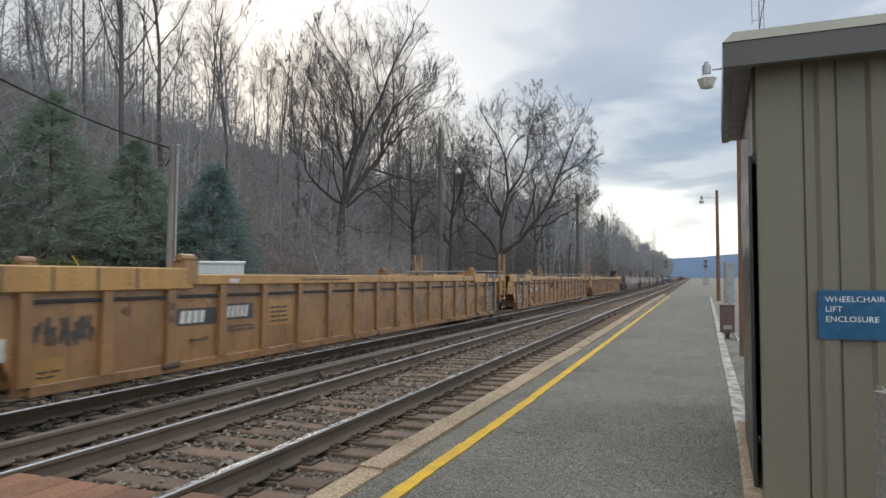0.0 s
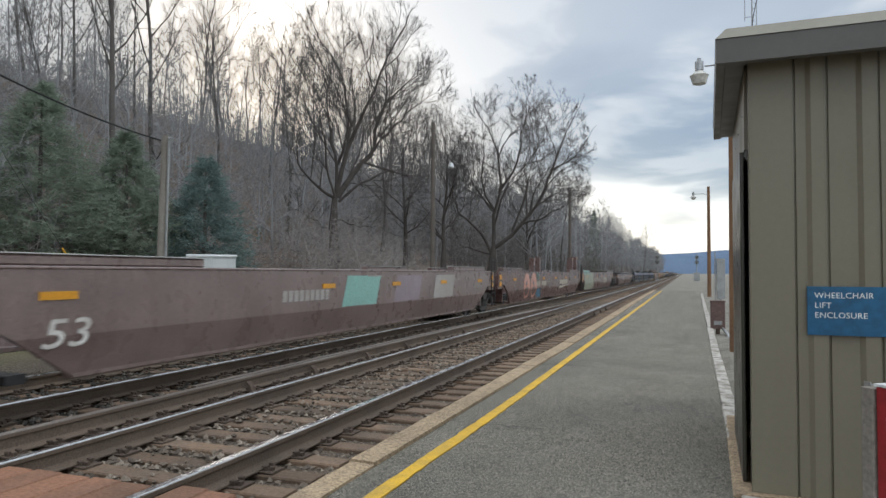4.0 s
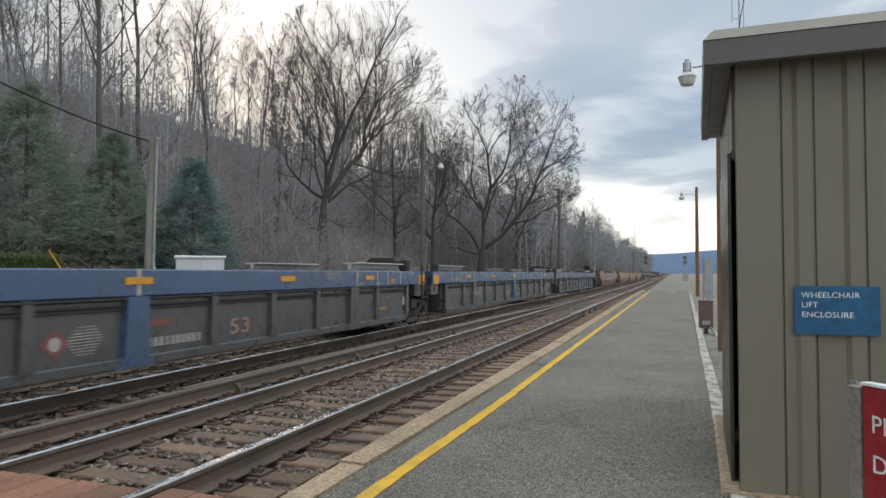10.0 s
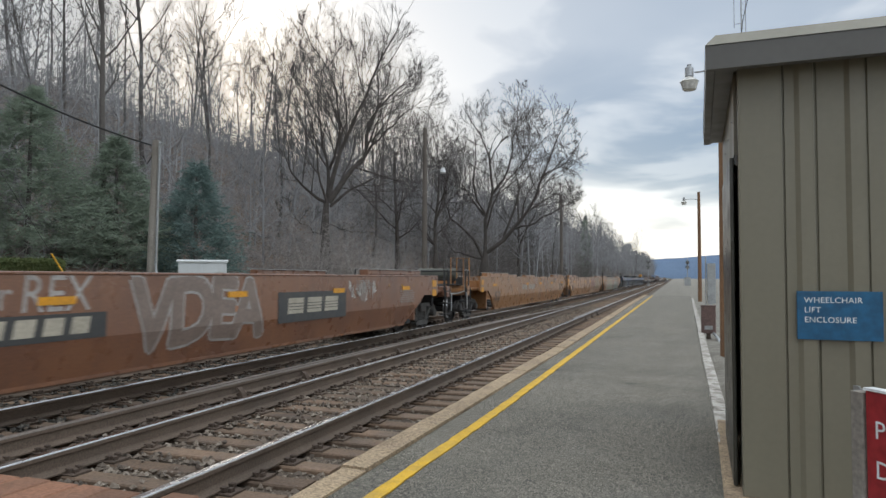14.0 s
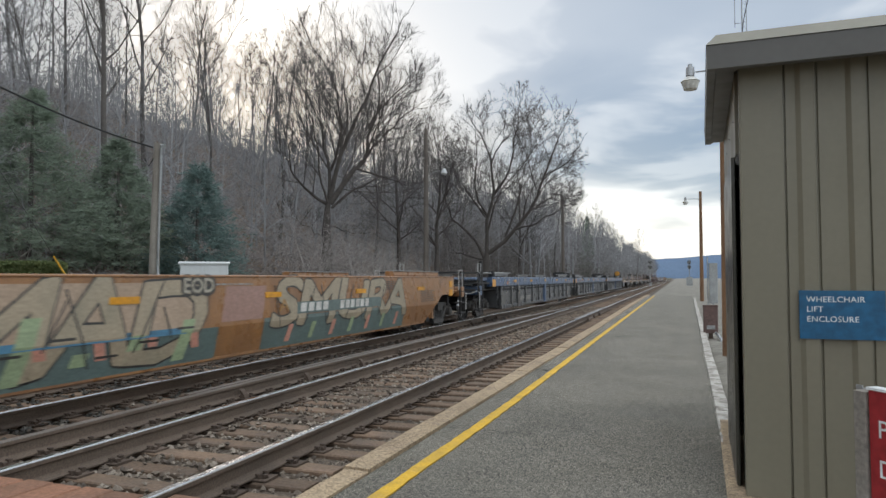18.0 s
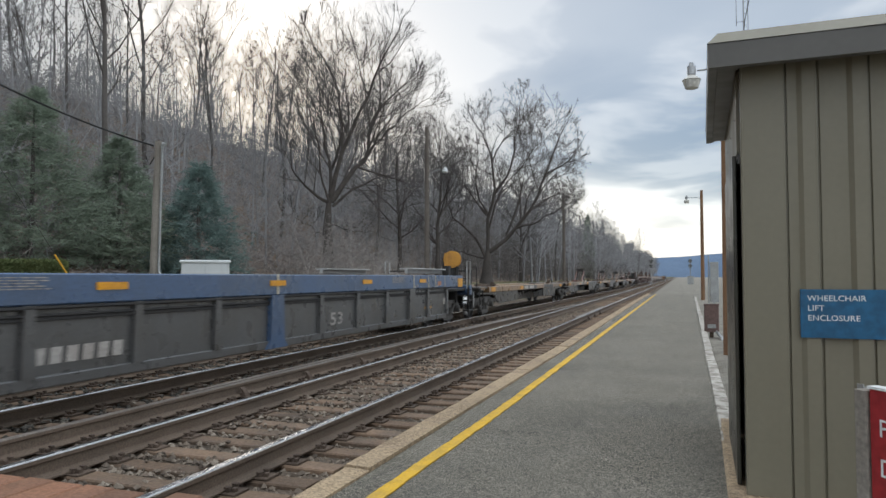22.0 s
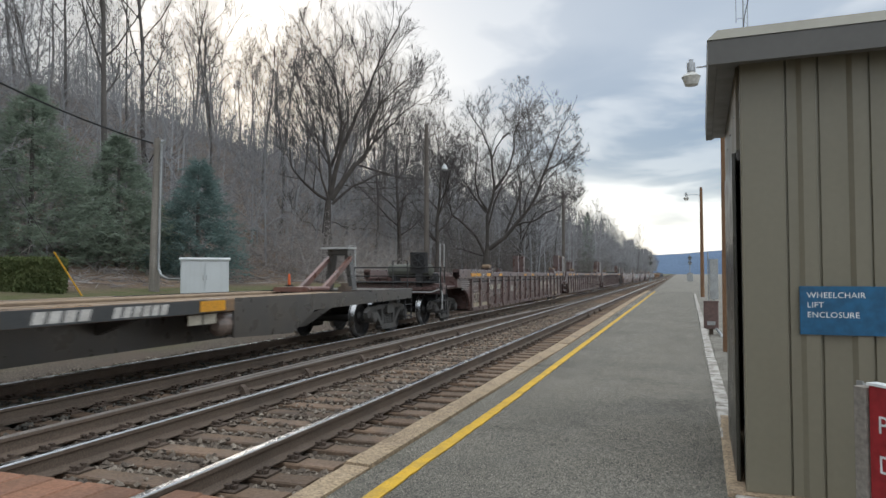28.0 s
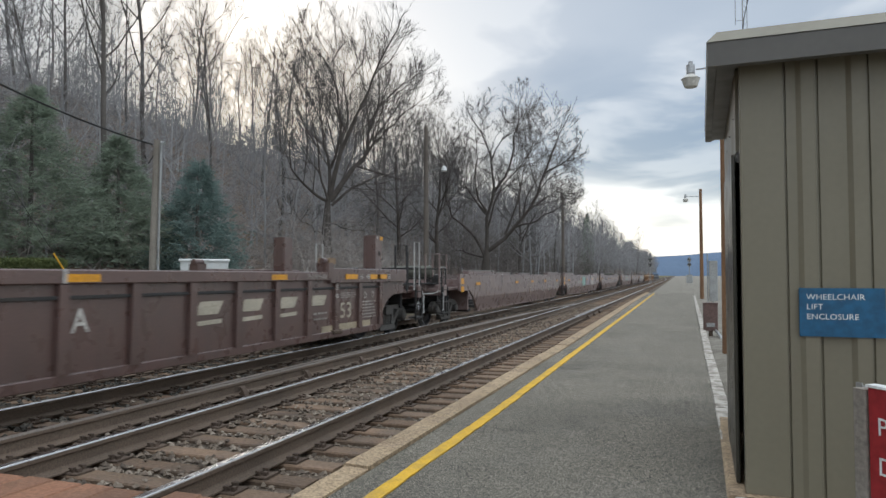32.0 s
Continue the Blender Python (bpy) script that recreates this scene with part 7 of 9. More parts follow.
def art_peach(car, x, ya, yb, zt):
    art_company(car, x, ya, yb, zt, "C")
    a, b = along(90.2), along(92.95)
    for y, r_ in ((along(91.0), 0.60), (along(92.35), 0.62)):          # round peach letter bodies with a maroon eye
        ring = [(y + r_ * 0.95 * math.cos(0.314 * k), 0.88 + r_ * 0.86 * math.sin(0.314 * k)) for k in range(20)]
        m = Mesh()
        m.v = [(sheet_x(0.88, x + 0.001, True), y, 0.88)] + [(sheet_x(q[1], x + 0.001, True), q[0], max(q[1], 0.33)) for q in ring]
        m.f = [(0, i + 1, (i + 1) % 20 + 1) for i in range(20)]
        part("graffiti", m, M_PEACH, car, "peach spray-painted letter body")
        part("graffiti_eye", Mesh().prism([(y - 0.3, 0.95), (y + 0.02, 1.12), (y + 0.05, 0.86), (y - 0.12, 0.90)], x + 0.002, x + 0.003), LIVERY["maroon_smooth"]["side"], car)
        part("graffiti_eye", Mesh().lathe([(x + 0.003, 0.06), (x + 0.004, 0.06)], 14, "x", (0, y - 0.09, 0.98)), M_BLUESP, car)
    swatch(car, "graffiti", along(92.9), along(93.7), 0.45, 0.72, M_BLUESP, x + 0.001, 0.5, True, "blue spray-painted backing")
    swatch(car, "graffiti", along(93.2), along(93.95), 0.34, 0.50, M_BLUESP, x + 0.002, 0.3, True, "blue spray-painted backing")
    scribble(car, x + 0.002, along(92.9), along(93.6), 1.05, 1.42, 6, M_TEALPALE, 33, 0.02)
    scribble(car, x + 0.003, along(95.3), along(96.1), 0.72, 1.25, 5, M_STENCIL, 34, 0.012)


def art_green(car, x, ya, yb, zt):
    art_company(car, x, ya, yb, zt, "A")
    a, b = along(107.95), along(112.7)
    swatch(car, "graffiti", a + 0.3, b - 0.1, 0.32, 1.46, M_GREENCREAM, x + 0.0006, 0.0, True, "cream and green spray-painted field")
    swatch(car, "graffiti", a, b - 1.6, 1.30, 1.47, M_TEALPALE, x + 0.001, 0.0, False, "pale green spray-painted top")
    painted(car, "EIOT", a + 0.7, b - 0.3, 0.50, 1.36, M_GREENCREAM, x + 0.0015, M_TEALDK, 0.035, 0.03, 0.1, True, "cream spray-painted letters with dark teal outline", 0.05)
    ed = Mesh().prism([(a, zt + 0.04), (a + 2.9, zt + 0.04), (a + 2.9, zt + 0.15), (a + 0.1, zt + 0.15)], 1.452, 1.456)
    part("graffiti", ed, M_TEALPALE, car, "green spray paint on the coaming")


def art_pale(car, x, ya, yb, zt):
    m = (ya + yb) / 2
    for k, mt in ((-1.5, M_TEALPALE), (0.9, M_LILAC), (3.4, M_GREYSP)):
        swatch(car, "graffiti", m + k, m + k + 1.5, 0.76, 1.34, mt, x + 0.001, 0.4, False, "washed-out spray-painted patch")
    painted(car, "53", ya + 0.4, ya + 1.0, 0.62, 0.92, M_MARKW, x, bold=0.01, shear=0.2)
    block_marks(car, "reporting_mark", M_GREYSP, x, m - 3.5, 0.92, 0.18, 9, 0.08, 0.7, 0.25)


def art_scrawl(car, x, ya, yb, zt):
    painted(car, "MM=M MOM", along(135.85), along(139.4), 0.86, 1.12, M_GREYSP, x, bold=-0.012, label="pale thin spray-painted letters", wave=0.02)
    for k, y in enumerate((135.65, 136.9, 137.5, 138.1, 138.75)):
        h = 0.52 if k == 0 else 0.40
        m = Mesh()
        for j in range(9):
            t = math.pi * (0.2 + 1.45 * j / 8)
            for d in (-0.012, 0.012):
                z = 0.62 + (h / 2 + d) * math.sin(t)
                m.v.append((sheet_x(z, x + 0.002, True), along(y) + 0.28 - (0.28 + d) * math.cos(t) * (1 if k % 2 else -1), z))
        m.f = [(2 * j, 2 * j + 1, 2 * j + 3, 2 * j + 2) for j in range(8)]
        part("graffiti", m, M_GREYSP, car, "pale hooked spray-paint stroke")
    part("round_emblem", Mesh().lathe([(x, 0.10), (x + 0.003, 0.10)], 20, "x", (0, along(140.07), 1.02)), M_GREYSP, car, "round pale emblem ring")
    part("emblem_mark", Mesh().lathe([(x + 0.003, 0.08), (x + 0.004, 0.08)], 20, "x", (0, along(140.07), 1.02)), LIVERY["maroon_smooth"]["side"], car)
    bars(car, "stencil", M_MARKW, x, along(139.4), along(139.9), 1.0, 1.06, 1, 5)
    for y, tx in ((133.45, "53"), (134.35, "48"), (134.75, "45")):
        side_text(car, tx, 0.12, M_GREYSP, along(y), 0.99, x + 0.001)


def art_logo(car, x, ya, yb, zt):
    """Brown car: number on a black panel, an outlined throw-up, then a black logo panel."""
    painted(car, "53", along(221.95), along(222.85), 0.60, 0.90, M_MARKD, x, bold=0.012, shear=0.2)
    swatch(car, "mark_backing", along(225.2), along(229.15), 0.74, 1.02, M_PANELBK, x + 0.001, 0.0, True, "black number panel")
    block_marks(car, "reporting_mark", M_CREAM, x + 0.0015, along(225.5), 0.80, 0.18, 4, 0.15, 0.9, 0.3)
    block_marks(car, "reporting_mark", M_CREAM, x + 0.0015, along(227.0), 0.80, 0.18, 6, 0.2, 1.3, 0.55)
    painted(car, "Year", along(227.2), along(228.0), 1.08, 1.38, M_GREYSP, x, bold=-0.006, label="pale thin spray-painted tag")
    painted(car, "REX", along(228.1), along(228.95), 1.05, 1.42, M_GREYSP, x, bold=-0.006, shear=0.1, label="pale thin spray-painted tag")
    painted(car, "VDEA", along(229.5), along(232.25), 0.52, 1.42, M_GREYBROWN, x, M_GREYSP, 0.035, 0.05, 0.05, True, "outlined grey-brown spray-painted letters", 0.03, 0.85)
    y = along(232.62)
    part("logo_panel", Mesh().box(x, x + 0.002, y, y + 2.38, 0.66, 1.16), M_PANELBK, car, "black logo panel")
    block_marks(car, "logo_shape", M_CREAM, x + 0.002, y + 0.28, 0.80, 0.26, 3, 0.12, 1.9, 0.5, "cream logo blocks")
    for k in range(3):
        part("logo_stripe", Mesh().box(x + 0.0052, x + 0.0065, y + 0.32, y + 2.1, 0.86 + 0.05 * k, 0.872 + 0.05 * k), M_PANELBK, car)
    part("round_scrawl", Mesh().lathe([(x, 0.20), (x + 0.002, 0.20)], 22, "x", (0, along(235.75), 1.12)), M_GREYBROWN, car)
    scribble(car, x + 0.003, along(235.1), along(236.45), 0.92, 1.36, 9, M_MARKW, 62, 0.014)
    swatch(car, "orange_patch", along(231.2), along(231.7), 0.90, 0.99, M_HITCHOR, x + 0.003)


def art_faint(car, x, ya, yb, zt):
    m = (ya + yb) / 2
    block_marks(car, "reporting_mark", M_STENCIL, x, m - 3.0, 0.92, 0.2, 4, 0.2, 0.8, 0.3)
    block_marks(car, "reporting_mark", M_STENCIL, x, m - 1.6, 0.92, 0.2, 6, 0.2, 0.8, 0.3)
    painted(car, "53", ya + 0.5, ya + 1.3, 0.60, 0.92, M_MARKD, x, bold=0.012, shear=0.2)
    scribble(car, x + 0.002, m + 2.0, m + 4.5, 0.75, 1.3, 8, M_GREYSP, 66, 0.014)


def art_tags(car, x, ya, yb, zt):
    painted(car, "53", ya + 0.6, ya + 1.4, 0.60, 0.92, M_MARKD, x, bold=0.012, shear=0.2)
    swatch(car, "graffiti", along(275.9), along(278.4), 0.36, 0.62, M_PALEPEACH, x + 0.0006, 0.0, True, "pale peach spray-painted backing")
    for tx, y0, y1, z0, z1 in (("M", 276.12, 277.36, 0.46, 1.40), ("i", 277.40, 277.76, 0.48, 1.36), ("K", 277.72, 278.68, 0.44, 1.26)):
        painted(car, tx, along(y0), along(y1), z0, z1, M_BRICKSP, x + 0.001, M_PALEPEACH, 0.055, 0.07, 0.0, True, "brick-red spray-painted letter with pale outline")
    painted(car, "DUE", along(278.35), along(281.3), 0.50, 1.40, M_OLIVE, x + 0.005, M_PALEPEACH, 0.045, 0.08, 0.0, True, "olive spray-painted letters with pale outline", 0.04, 0.85)
    scribble(car, x + 0.002, along(281.6), along(282.6), 0.82, 1.12, 6, M_PALEPEACH, 75, 0.014)
    bars(car, "stencil", M_MARKD, x, along(275.2), along(276.0), 1.36, 1.42, 1, 76)
    swatch(car, "white_decal", along(277.62), along(277.9), 1.30, 1.42, M_GREYSP, x + 0.004)


def art_teal(car, x, ya, yb, zt):
    """Two big cream pieces over dull teal, with a dark-backed tag and the number between."""
    painted(car, "53", along(286.85), along(287.75), 0.56, 0.84, M_MARKD, x, bold=0.012, shear=0.2)
    swatch(car, "graffiti", along(288.7), along(294.85), 0.31, 0.74, M_TEALDK, x + 0.0006, 0.0, True, "dull teal spray paint")
    swatch(car, "graffiti", along(288.9), along(294.2), 0.70, 0.78, M_BLUESP, x + 0.0010, 0.0, False, "blue spray-painted band")
    swatch(car, "graffiti", along(289.0), along(294.5), 0.78, 1.36, M_PALEPEACH, x + 0.0006, 0.0, False, "pale spray-painted field")
    painted(car, "EVMAD", along(288.9), along(294.6), 0.40, 1.42, M_SAND, x + 0.0012, M_MARKD, 0.028, 0.03, 0.2, True, "cream spray-painted letters with dark outline", 0.05, 0.8)
    for k in range(7):
        y = along(289.3) + 0.78 * k
        swatch(car, "graffiti_highlight", y, y + 0.22, 0.36 + 0.1 * (k % 3), 0.6 + 0.14 * (k % 4), M_PALEGREEN, x + 0.0066, 0.3, True)
        swatch(car, "graffiti_highlight", y + 0.35, y + 0.50, 0.5 + 0.08 * (k % 2), 0.7, M_PEACH, x + 0.0066, -0.3, True)
    for k in range(9):                # thrown spikes of dark outline
        y = along(288.95) + 0.62 * k
        lo, hi = 0.42 + 0.12 * (k % 3), 1.06 + 0.12 * (k % 4)
        swatch(car, "graffiti_spike", y, y + 0.028, lo, hi, M_MARKD, x + 0.0072, 0.55 if k % 2 else -0.4, True)
        swatch(car, "graffiti_spike", y + 0.1, y + 0.42, lo + 0.1, lo + 0.13, M_MARKD, x + 0.0072, 0.0, True)
    for k in range(7):
        y = along(296.4) + 0.75 * k
        swatch(car, "graffiti_spike", y, y + 0.03, 0.62, 1.3, M_MARKD, x + 0.0072, 0.5 if k % 2 else -0.3, True)
        swatch(car, "graffiti_spike", y + 0.2, y + 0.34, 0.38, 0.66, M_PALEGREEN if k % 2 else M_PEACH, x + 0.0066, 0.3, True)
    painted(car, "EOD", along(294.12), along(294.72), 1.22, 1.42, M_CREAM, x + 0.0075, M_MARKD, 0.05, 0.03, label="cream tag on a dark backing")
    swatch(car, "graffiti", along(294.9), along(295.9), 0.80, 1.30, M_PALEPINK, x + 0.0006, 0.2, False, "faded pink spray paint")
    swatch(car, "graffiti", along(295.95), along(301.7), 0.31, 0.80, M_TEALDK, x + 0.0006, 0.0, True, "dull teal spray paint")
    painted(car, "SMURA", along(296.1), along(301.8), 0.60, 1.42, M_SAND, x + 0.0012, M_MARKD, 0.028, 0.04, 0.2, True, "cream spray-painted letters with teal outline", 0.04, 0.85)
    swatch(car, "mark_backing", along(296.9), along(300.3), 0.82, 1.02, M_TEALDK, x + 0.0075)
    block_marks(car, "reporting_mark", M_MARKW, x + 0.0085, along(297.0), 0.85, 0.15, 4, 0.2, 1.2, 0.5)
    block_marks(car, "reporting_mark", M_MARKW, x + 0.0085, along(298.42), 0.85, 0.15, 6, 0.2, 1.05, 0.4)
    painted(car, "A", along(296.35), along(296.66), 0.88, 1.08, M_OCHRE, x + 0.0075, bold=0.01)


def spine_unit(L, f, r, seed):
    """Spine car platform: one deep centre beam with narrow flanged deck edges."""
    car = thing("spine_car", "low yellow-brown spine car platform, running empty", "freight car", "units of the passing freight train")
    h = L / 2
    e1 = -h + (0.75 if f == "c" else 0.25)
    e2 = h - (0.75 if r == "c" else 0.25)
    t1 = -h + 1.95 if f == "c" else -h
    t2 = h - 1.95 if r == "c" else h
    a, b = t1 + 1.5, t2 - 1.5
    part("centre_beam", Mesh().prism([(a + 1.2, 0.36), (b - 1.2, 0.36), (b, 0.72), (e2, 0.78), (e2, 1.0), (e1, 1.0), (e1, 0.78), (a, 0.72)], -0.42, 0.42), M_SPINEBK, car, "deep dark centre beam")
    for q in (-1, 1):
        part("deck_edge", Mesh().bar(*sorted((q * 1.05, q * 1.25)), e1 + 1.15, e2 - (0.95 if seed == 401 else 7.4 if r == "c" else 6.0), 0.86, 1.06, 0.015), M_SPINE, car, "yellow-brown deck edge channel")
        part("deck", Mesh().bar(*sorted((q * 0.43, q * 1.045)), a + 0.8, b - 0.8, 1.0, 1.05, 0.01), M_WOODDECK, car, "worn deck plate")
        for k in range(6):
            y = a + 1.0 + (b - a - 2.0) * k / 5
            part("outrigger", Mesh().prism([(q * 0.42, 0.62), (q * 1.1, 0.86), (q * 1.1, 1.0), (q * 0.42, 1.0)], y - 0.05, y + 0.05, "y"), M_SPINEBK, car)
    reflectors(car, 1.252, [e1 + 1.75, e1 + 6.5, e2 - (1.45 if seed == 401 else 7.9 if r == "c" else 6.6)], 0.885, 0.15, 0.55)
    y = L / 2 - 11.9 if r == "c" else a + 4.0
    part("black_band", Mesh().box(1.2505, 1.2515, y, y + 3.1, 0.865, 1.05), M_PANELBK, car)
    block_marks(car, "reporting_mark", M_MARKW, 1.252, y + 0.35, 0.89, 0.13, 4, 0.3, 1.15, 0.35)
    block_marks(car, "reporting_mark", M_MARKW, 1.252, y + 1.42, 0.89, 0.13, 6, 0.3, 0.9, 0.3)
    for y in (b - 5.2,) if r != "c" else ():
        part("black_band", Mesh().box(1.2505, 1.2515, y, y + 2.6, 0.88, 1.04), M_PANELBK, car)
    if seed in (403, 405):
        part("air_reservoir", Mesh().lathe([(b - 4.9, 0.08), (b - 4.84, 0.17), (b - 4.25, 0.17), (b - 4.19, 0.08)], 18, "y", (1.06, 0, 0.66)), M_GREYBROWN, car, "dusty grey-brown air reservoir", smooth=False)
        for y in (b - 5.6, b - 5.28):
            part("yellow_plate", Mesh().box(1.15, 1.16, y, y + 0.28, 0.70, 0.84), M_CREAM, car)
    part("brake_rigging", Mesh().tube([(0.5, a + 1.2, 0.75), (0.8, a + 1.6, 0.8), (0.8, a + 2.4, 0.78), (0.55, a + 2.6, 0.7)], 0.025, 6).box(0.45, 0.75, a + 1.5, a + 2.2, 0.58, 0.72), M_UNDER, car, "brake valve and piping")
    for y in (e1 + 3.2, e2 - 3.0):           # rusty deck stakes
        part("deck_stake", Mesh().bar(0.72, 0.94, y - 0.13, y + 0.13, 1.05, 1.15, 0.02, "z").bar(0.77, 0.89, y - 0.08, y + 0.08, 1.15, 1.22, 0.02, "z"), M_PLATE, car, "rusty deck stake")
    part("deck_timber", Mesh().bar(-0.3, 0.4, e1 + 4.5, e1 + 9.0, 1.051, 1.085, 0.01), M_WOODDECK, car, "loose worn deck board")
    if seed == 401:
        part("hose_arch", Mesh().tube([(0.6, e2 - 0.9 + 0.36 * math.cos(0.4488 * k), 1.05 + 0.24 * math.sin(0.4488 * k)) for k in range(8)], 0.03, 6), M_UNDER, car, "arched brake hose")
    # folding trailer hitch
    hy = e2 - (1.6 if r == "c" else 1.3)
    if seed != 401:
        hm = Mesh().bar(-0.26, 0.26, hy - 0.16, hy + 0.16, 1.86, 2.00, 0.02, "x")
        for q in (-1, 1):
            hm.prism([(q * 0.32 - 0.055, 1.02), (q * 0.32 + 0.055, 1.02), (q * 0.18 + 0.05, 1.99), (q * 0.18 - 0.05, 1.99)], hy - 0.10, hy + 0.12, "y")
        part("trailer_hitch", hm, M_SPINEBK, car, "raised trailer hitch stand")
        for q in (-1, 1):
            part("hitch_strut", Mesh().prism([(hy - 0.05, 1.84), (hy - 0.05, 1.74), (hy - 1.2, 1.07), (hy - 1.4, 1.06), (hy - 1.4, 1.12)], q * 0.28 - 0.04, q * 0.28 + 0.04), M_HITCH, car, "rust-red diagonal hitch strut")
        part("hitch_foot", Mesh().bar(-0.42, 0.42, hy - 2.2, hy - 1.3, 1.051, 1.15, 0.03), M_HITCH, car, "rust-red hitch foot")
        part("hitch_plate", Mesh().prism([(-0.36, hy - 0.32), (0.36, hy - 0.32), (0.32, hy + 0.22), (0.1, hy + 0.32), (-0.1, hy + 0.32), (-0.32, hy + 0.22)], 2.001, 2.05, "z"), M_GREYPAINT if r == "c" else M_UNDER, car, "flat hitch head plate")
    part("wheel_stop", Mesh().prism([(e1 + 1.8, 1.055), (e1 + 2.3, 1.055), (e1 + 2.2, 1.16), (e1 + 1.9, 1.16)], 0.5, 1.0), M_PLATE, car)
    for end, ye, s in ((f, e1, -1), (r, e2, 1)):
        for q in (-1, 1):
            d_ = 3.0 if end == "c" and s == 1 else 0.35 if end == "c" else 0.0
            full = s == 1 and seed != 401
            zt_ = 1.056 if full else 0.858
            sill = [(ye - s * ((4.4 if d_ > 1 else 6.0) + d_), 0.46), (ye - s * (2.75 + d_), 0.40), (ye - s * (2.0 + d_), 0.76), (ye - s * 0.2, 0.82), (ye - s * 0.2, zt_), (ye - s * ((4.4 if d_ > 1 else 6.0) + d_), zt_)]
            part("side_sill", Mesh().prism(sill, *sorted((q * (1.215 if full else 1.08), q * (1.25 if full else 1.11)))), M_SPINEBK, car, "deep dark side sill")
        part("end_platform", Mesh().bar(-1.2, 1.2, min(ye, ye - s * 2.2), max(ye, ye - s * 2.2), 1.0, 1.06, 0.01), M_SPINEBK, car)
        part("end_body", Mesh().bar(-1.0, 1.0, min(ye - s * 0.1, ye - s * 2.1), max(ye - s * 0.1, ye - s * 2.1), 0.78, 0.999, 0.02), M_UNDER, car, "black end casting over the truck")
        for k in range(2):
            y = ye - s * (0.5 + 1.0 * k)
            part("end_plate", Mesh().box(1.201, 1.206, y - 0.22, y + 0.22, 0.94, 1.055), M_SPINE, car, "worn yellow marker plate")
        if end == "c":
            coupler(car, ye + s * 0.55, s)
            ladder(car, ye - s * 0.3, 0.3, 1.02, 1.2, 3)
            part("hand_rail", Mesh().tube([(1.1, ye - s * 0.1, 1.05), (1.1, ye - s * 0.1, 1.75), (0.7, ye - s * 0.1, 1.75), (0.7, ye - s * 0.1, 1.05)], 0.018, 6), M_UNDER, car)
    add_truck(car, t1)
    if r == "c":
        add_truck(car, t2)
    return car


def build_train():
    def place(mk, s0, s1, *a, **k):
        MID[0] = (s0 + s1) / 2
        put_car(mk(s1 - s0, *a, **k), s0, s1)

    def three(maker, ss, args):
        for i in range(len(ss) - 1):
            f, r = "c" if i == 0 else "a", "c" if i == len(ss) - 2 else "a"
            place(lambda L, i=i, f=f, r=r: maker(L, f, r, *args[i]), ss[i], ss[i + 1])

    three(yellow_unit, [-37.6, -16.4, 3.28, 22.81, 43.0, 64.95], [(101,), (102,), (103, False), (104,), (105, True, False)])
    sm = lambda lv, art, **k: (lambda L, f, r, seed: smooth_unit(lv, L, f, r, seed, art=art, **k))
    sets = [("pinkish", art_pale, {}), ("maroon_smooth", art_peach, dict(posts=True)), ("maroon_smooth", art_green, {})]
    ss = [64.95, 86.2, 106.8, 129.0]
    for i, (lv, art, k) in enumerate(sets):
        place(sm(lv, art, **k), ss[i], ss[i + 1], "c" if i == 0 else "a", "c" if i == 2 else "a", 200 + i)
    place(sm("maroon_smooth", art_scrawl, low=True), 129.0, 153.7, "c", "c", 210)
    three(blue_unit, [153.7, 176.05, 196.35, 218.5], [(301, "A"), (302, "C"), (303, "B")])
    place(sm("brown", art_logo), 218.5, 242.5, "c", "c", 220)
    for i, (lv, art) in enumerate((("orange", art_faint), ("orange", art_tags), ("orange", art_teal))):
        ss = [242.5, 263.7, 284.8, 307.5]
        place(sm(lv, art), ss[i], ss[i + 1], "c" if i == 0 else "a", "c" if i == 2 else "a", 230 + i)
    three(blue_unit, [307.5, 329.75, 350.1, 372.0], [(311, "A"), (312, "C"), (313, "B")])
    three(spine_unit, [372.0, 391.1, 408.8, 425.8, 442.6, 463.1], [(401,), (402,), (403,), (404,), (405,)])
    three(maroon_unit, [463.1, 485.2, 505.0, 527.0], [(501, "B"), (502, "C"), (503, "A")])
    s = 527.0
    for i in range(6):
        d = 19.6 if i % 3 == 1 else 21.3
        place(sm("pinkish", art_pale if i % 2 else None), s, s + d, "c" if i % 3 == 0 else "a", "c" if i % 3 == 2 else "a", 240 + i)
        s += d
    three(yellow_unit, [s, s + 21.3, s + 40.9, s + 62.2], [(111,), (112,), (113,)])
    s += 62.2
    three(blue_unit, [s, s + 21.3, s + 40.9, s + 62.2], [(321, "A"), (322, "C"), (323, "B")])


build_train()


# ---- trees and brush ----
def quads(name, v, f, material):
    """A smooth mesh from arrays of places and faces of one size."""
    me = bpy.data.meshes.new(name)
    k = f.shape[1]
    me.vertices.add(len(v))
    me.vertices.foreach_set("co", np.ascontiguousarray(v, np.float32).ravel())
    me.loops.add(f.size)
    me.loops.foreach_set("vertex_index", np.ascontiguousarray(f, np.int32).ravel())
    me.polygons.add(len(f))
    me.polygons.foreach_set("loop_start", np.arange(0, f.size, k, dtype=np.int32))
    me.update(calc_edges=True)
    me.polygons.foreach_set("use_smooth", [True] * len(f))
    me.materials.append(material)
    return me


def unit(v):
    return v / (np.linalg.norm(v, axis=-1, keepdims=True) + 1e-9)


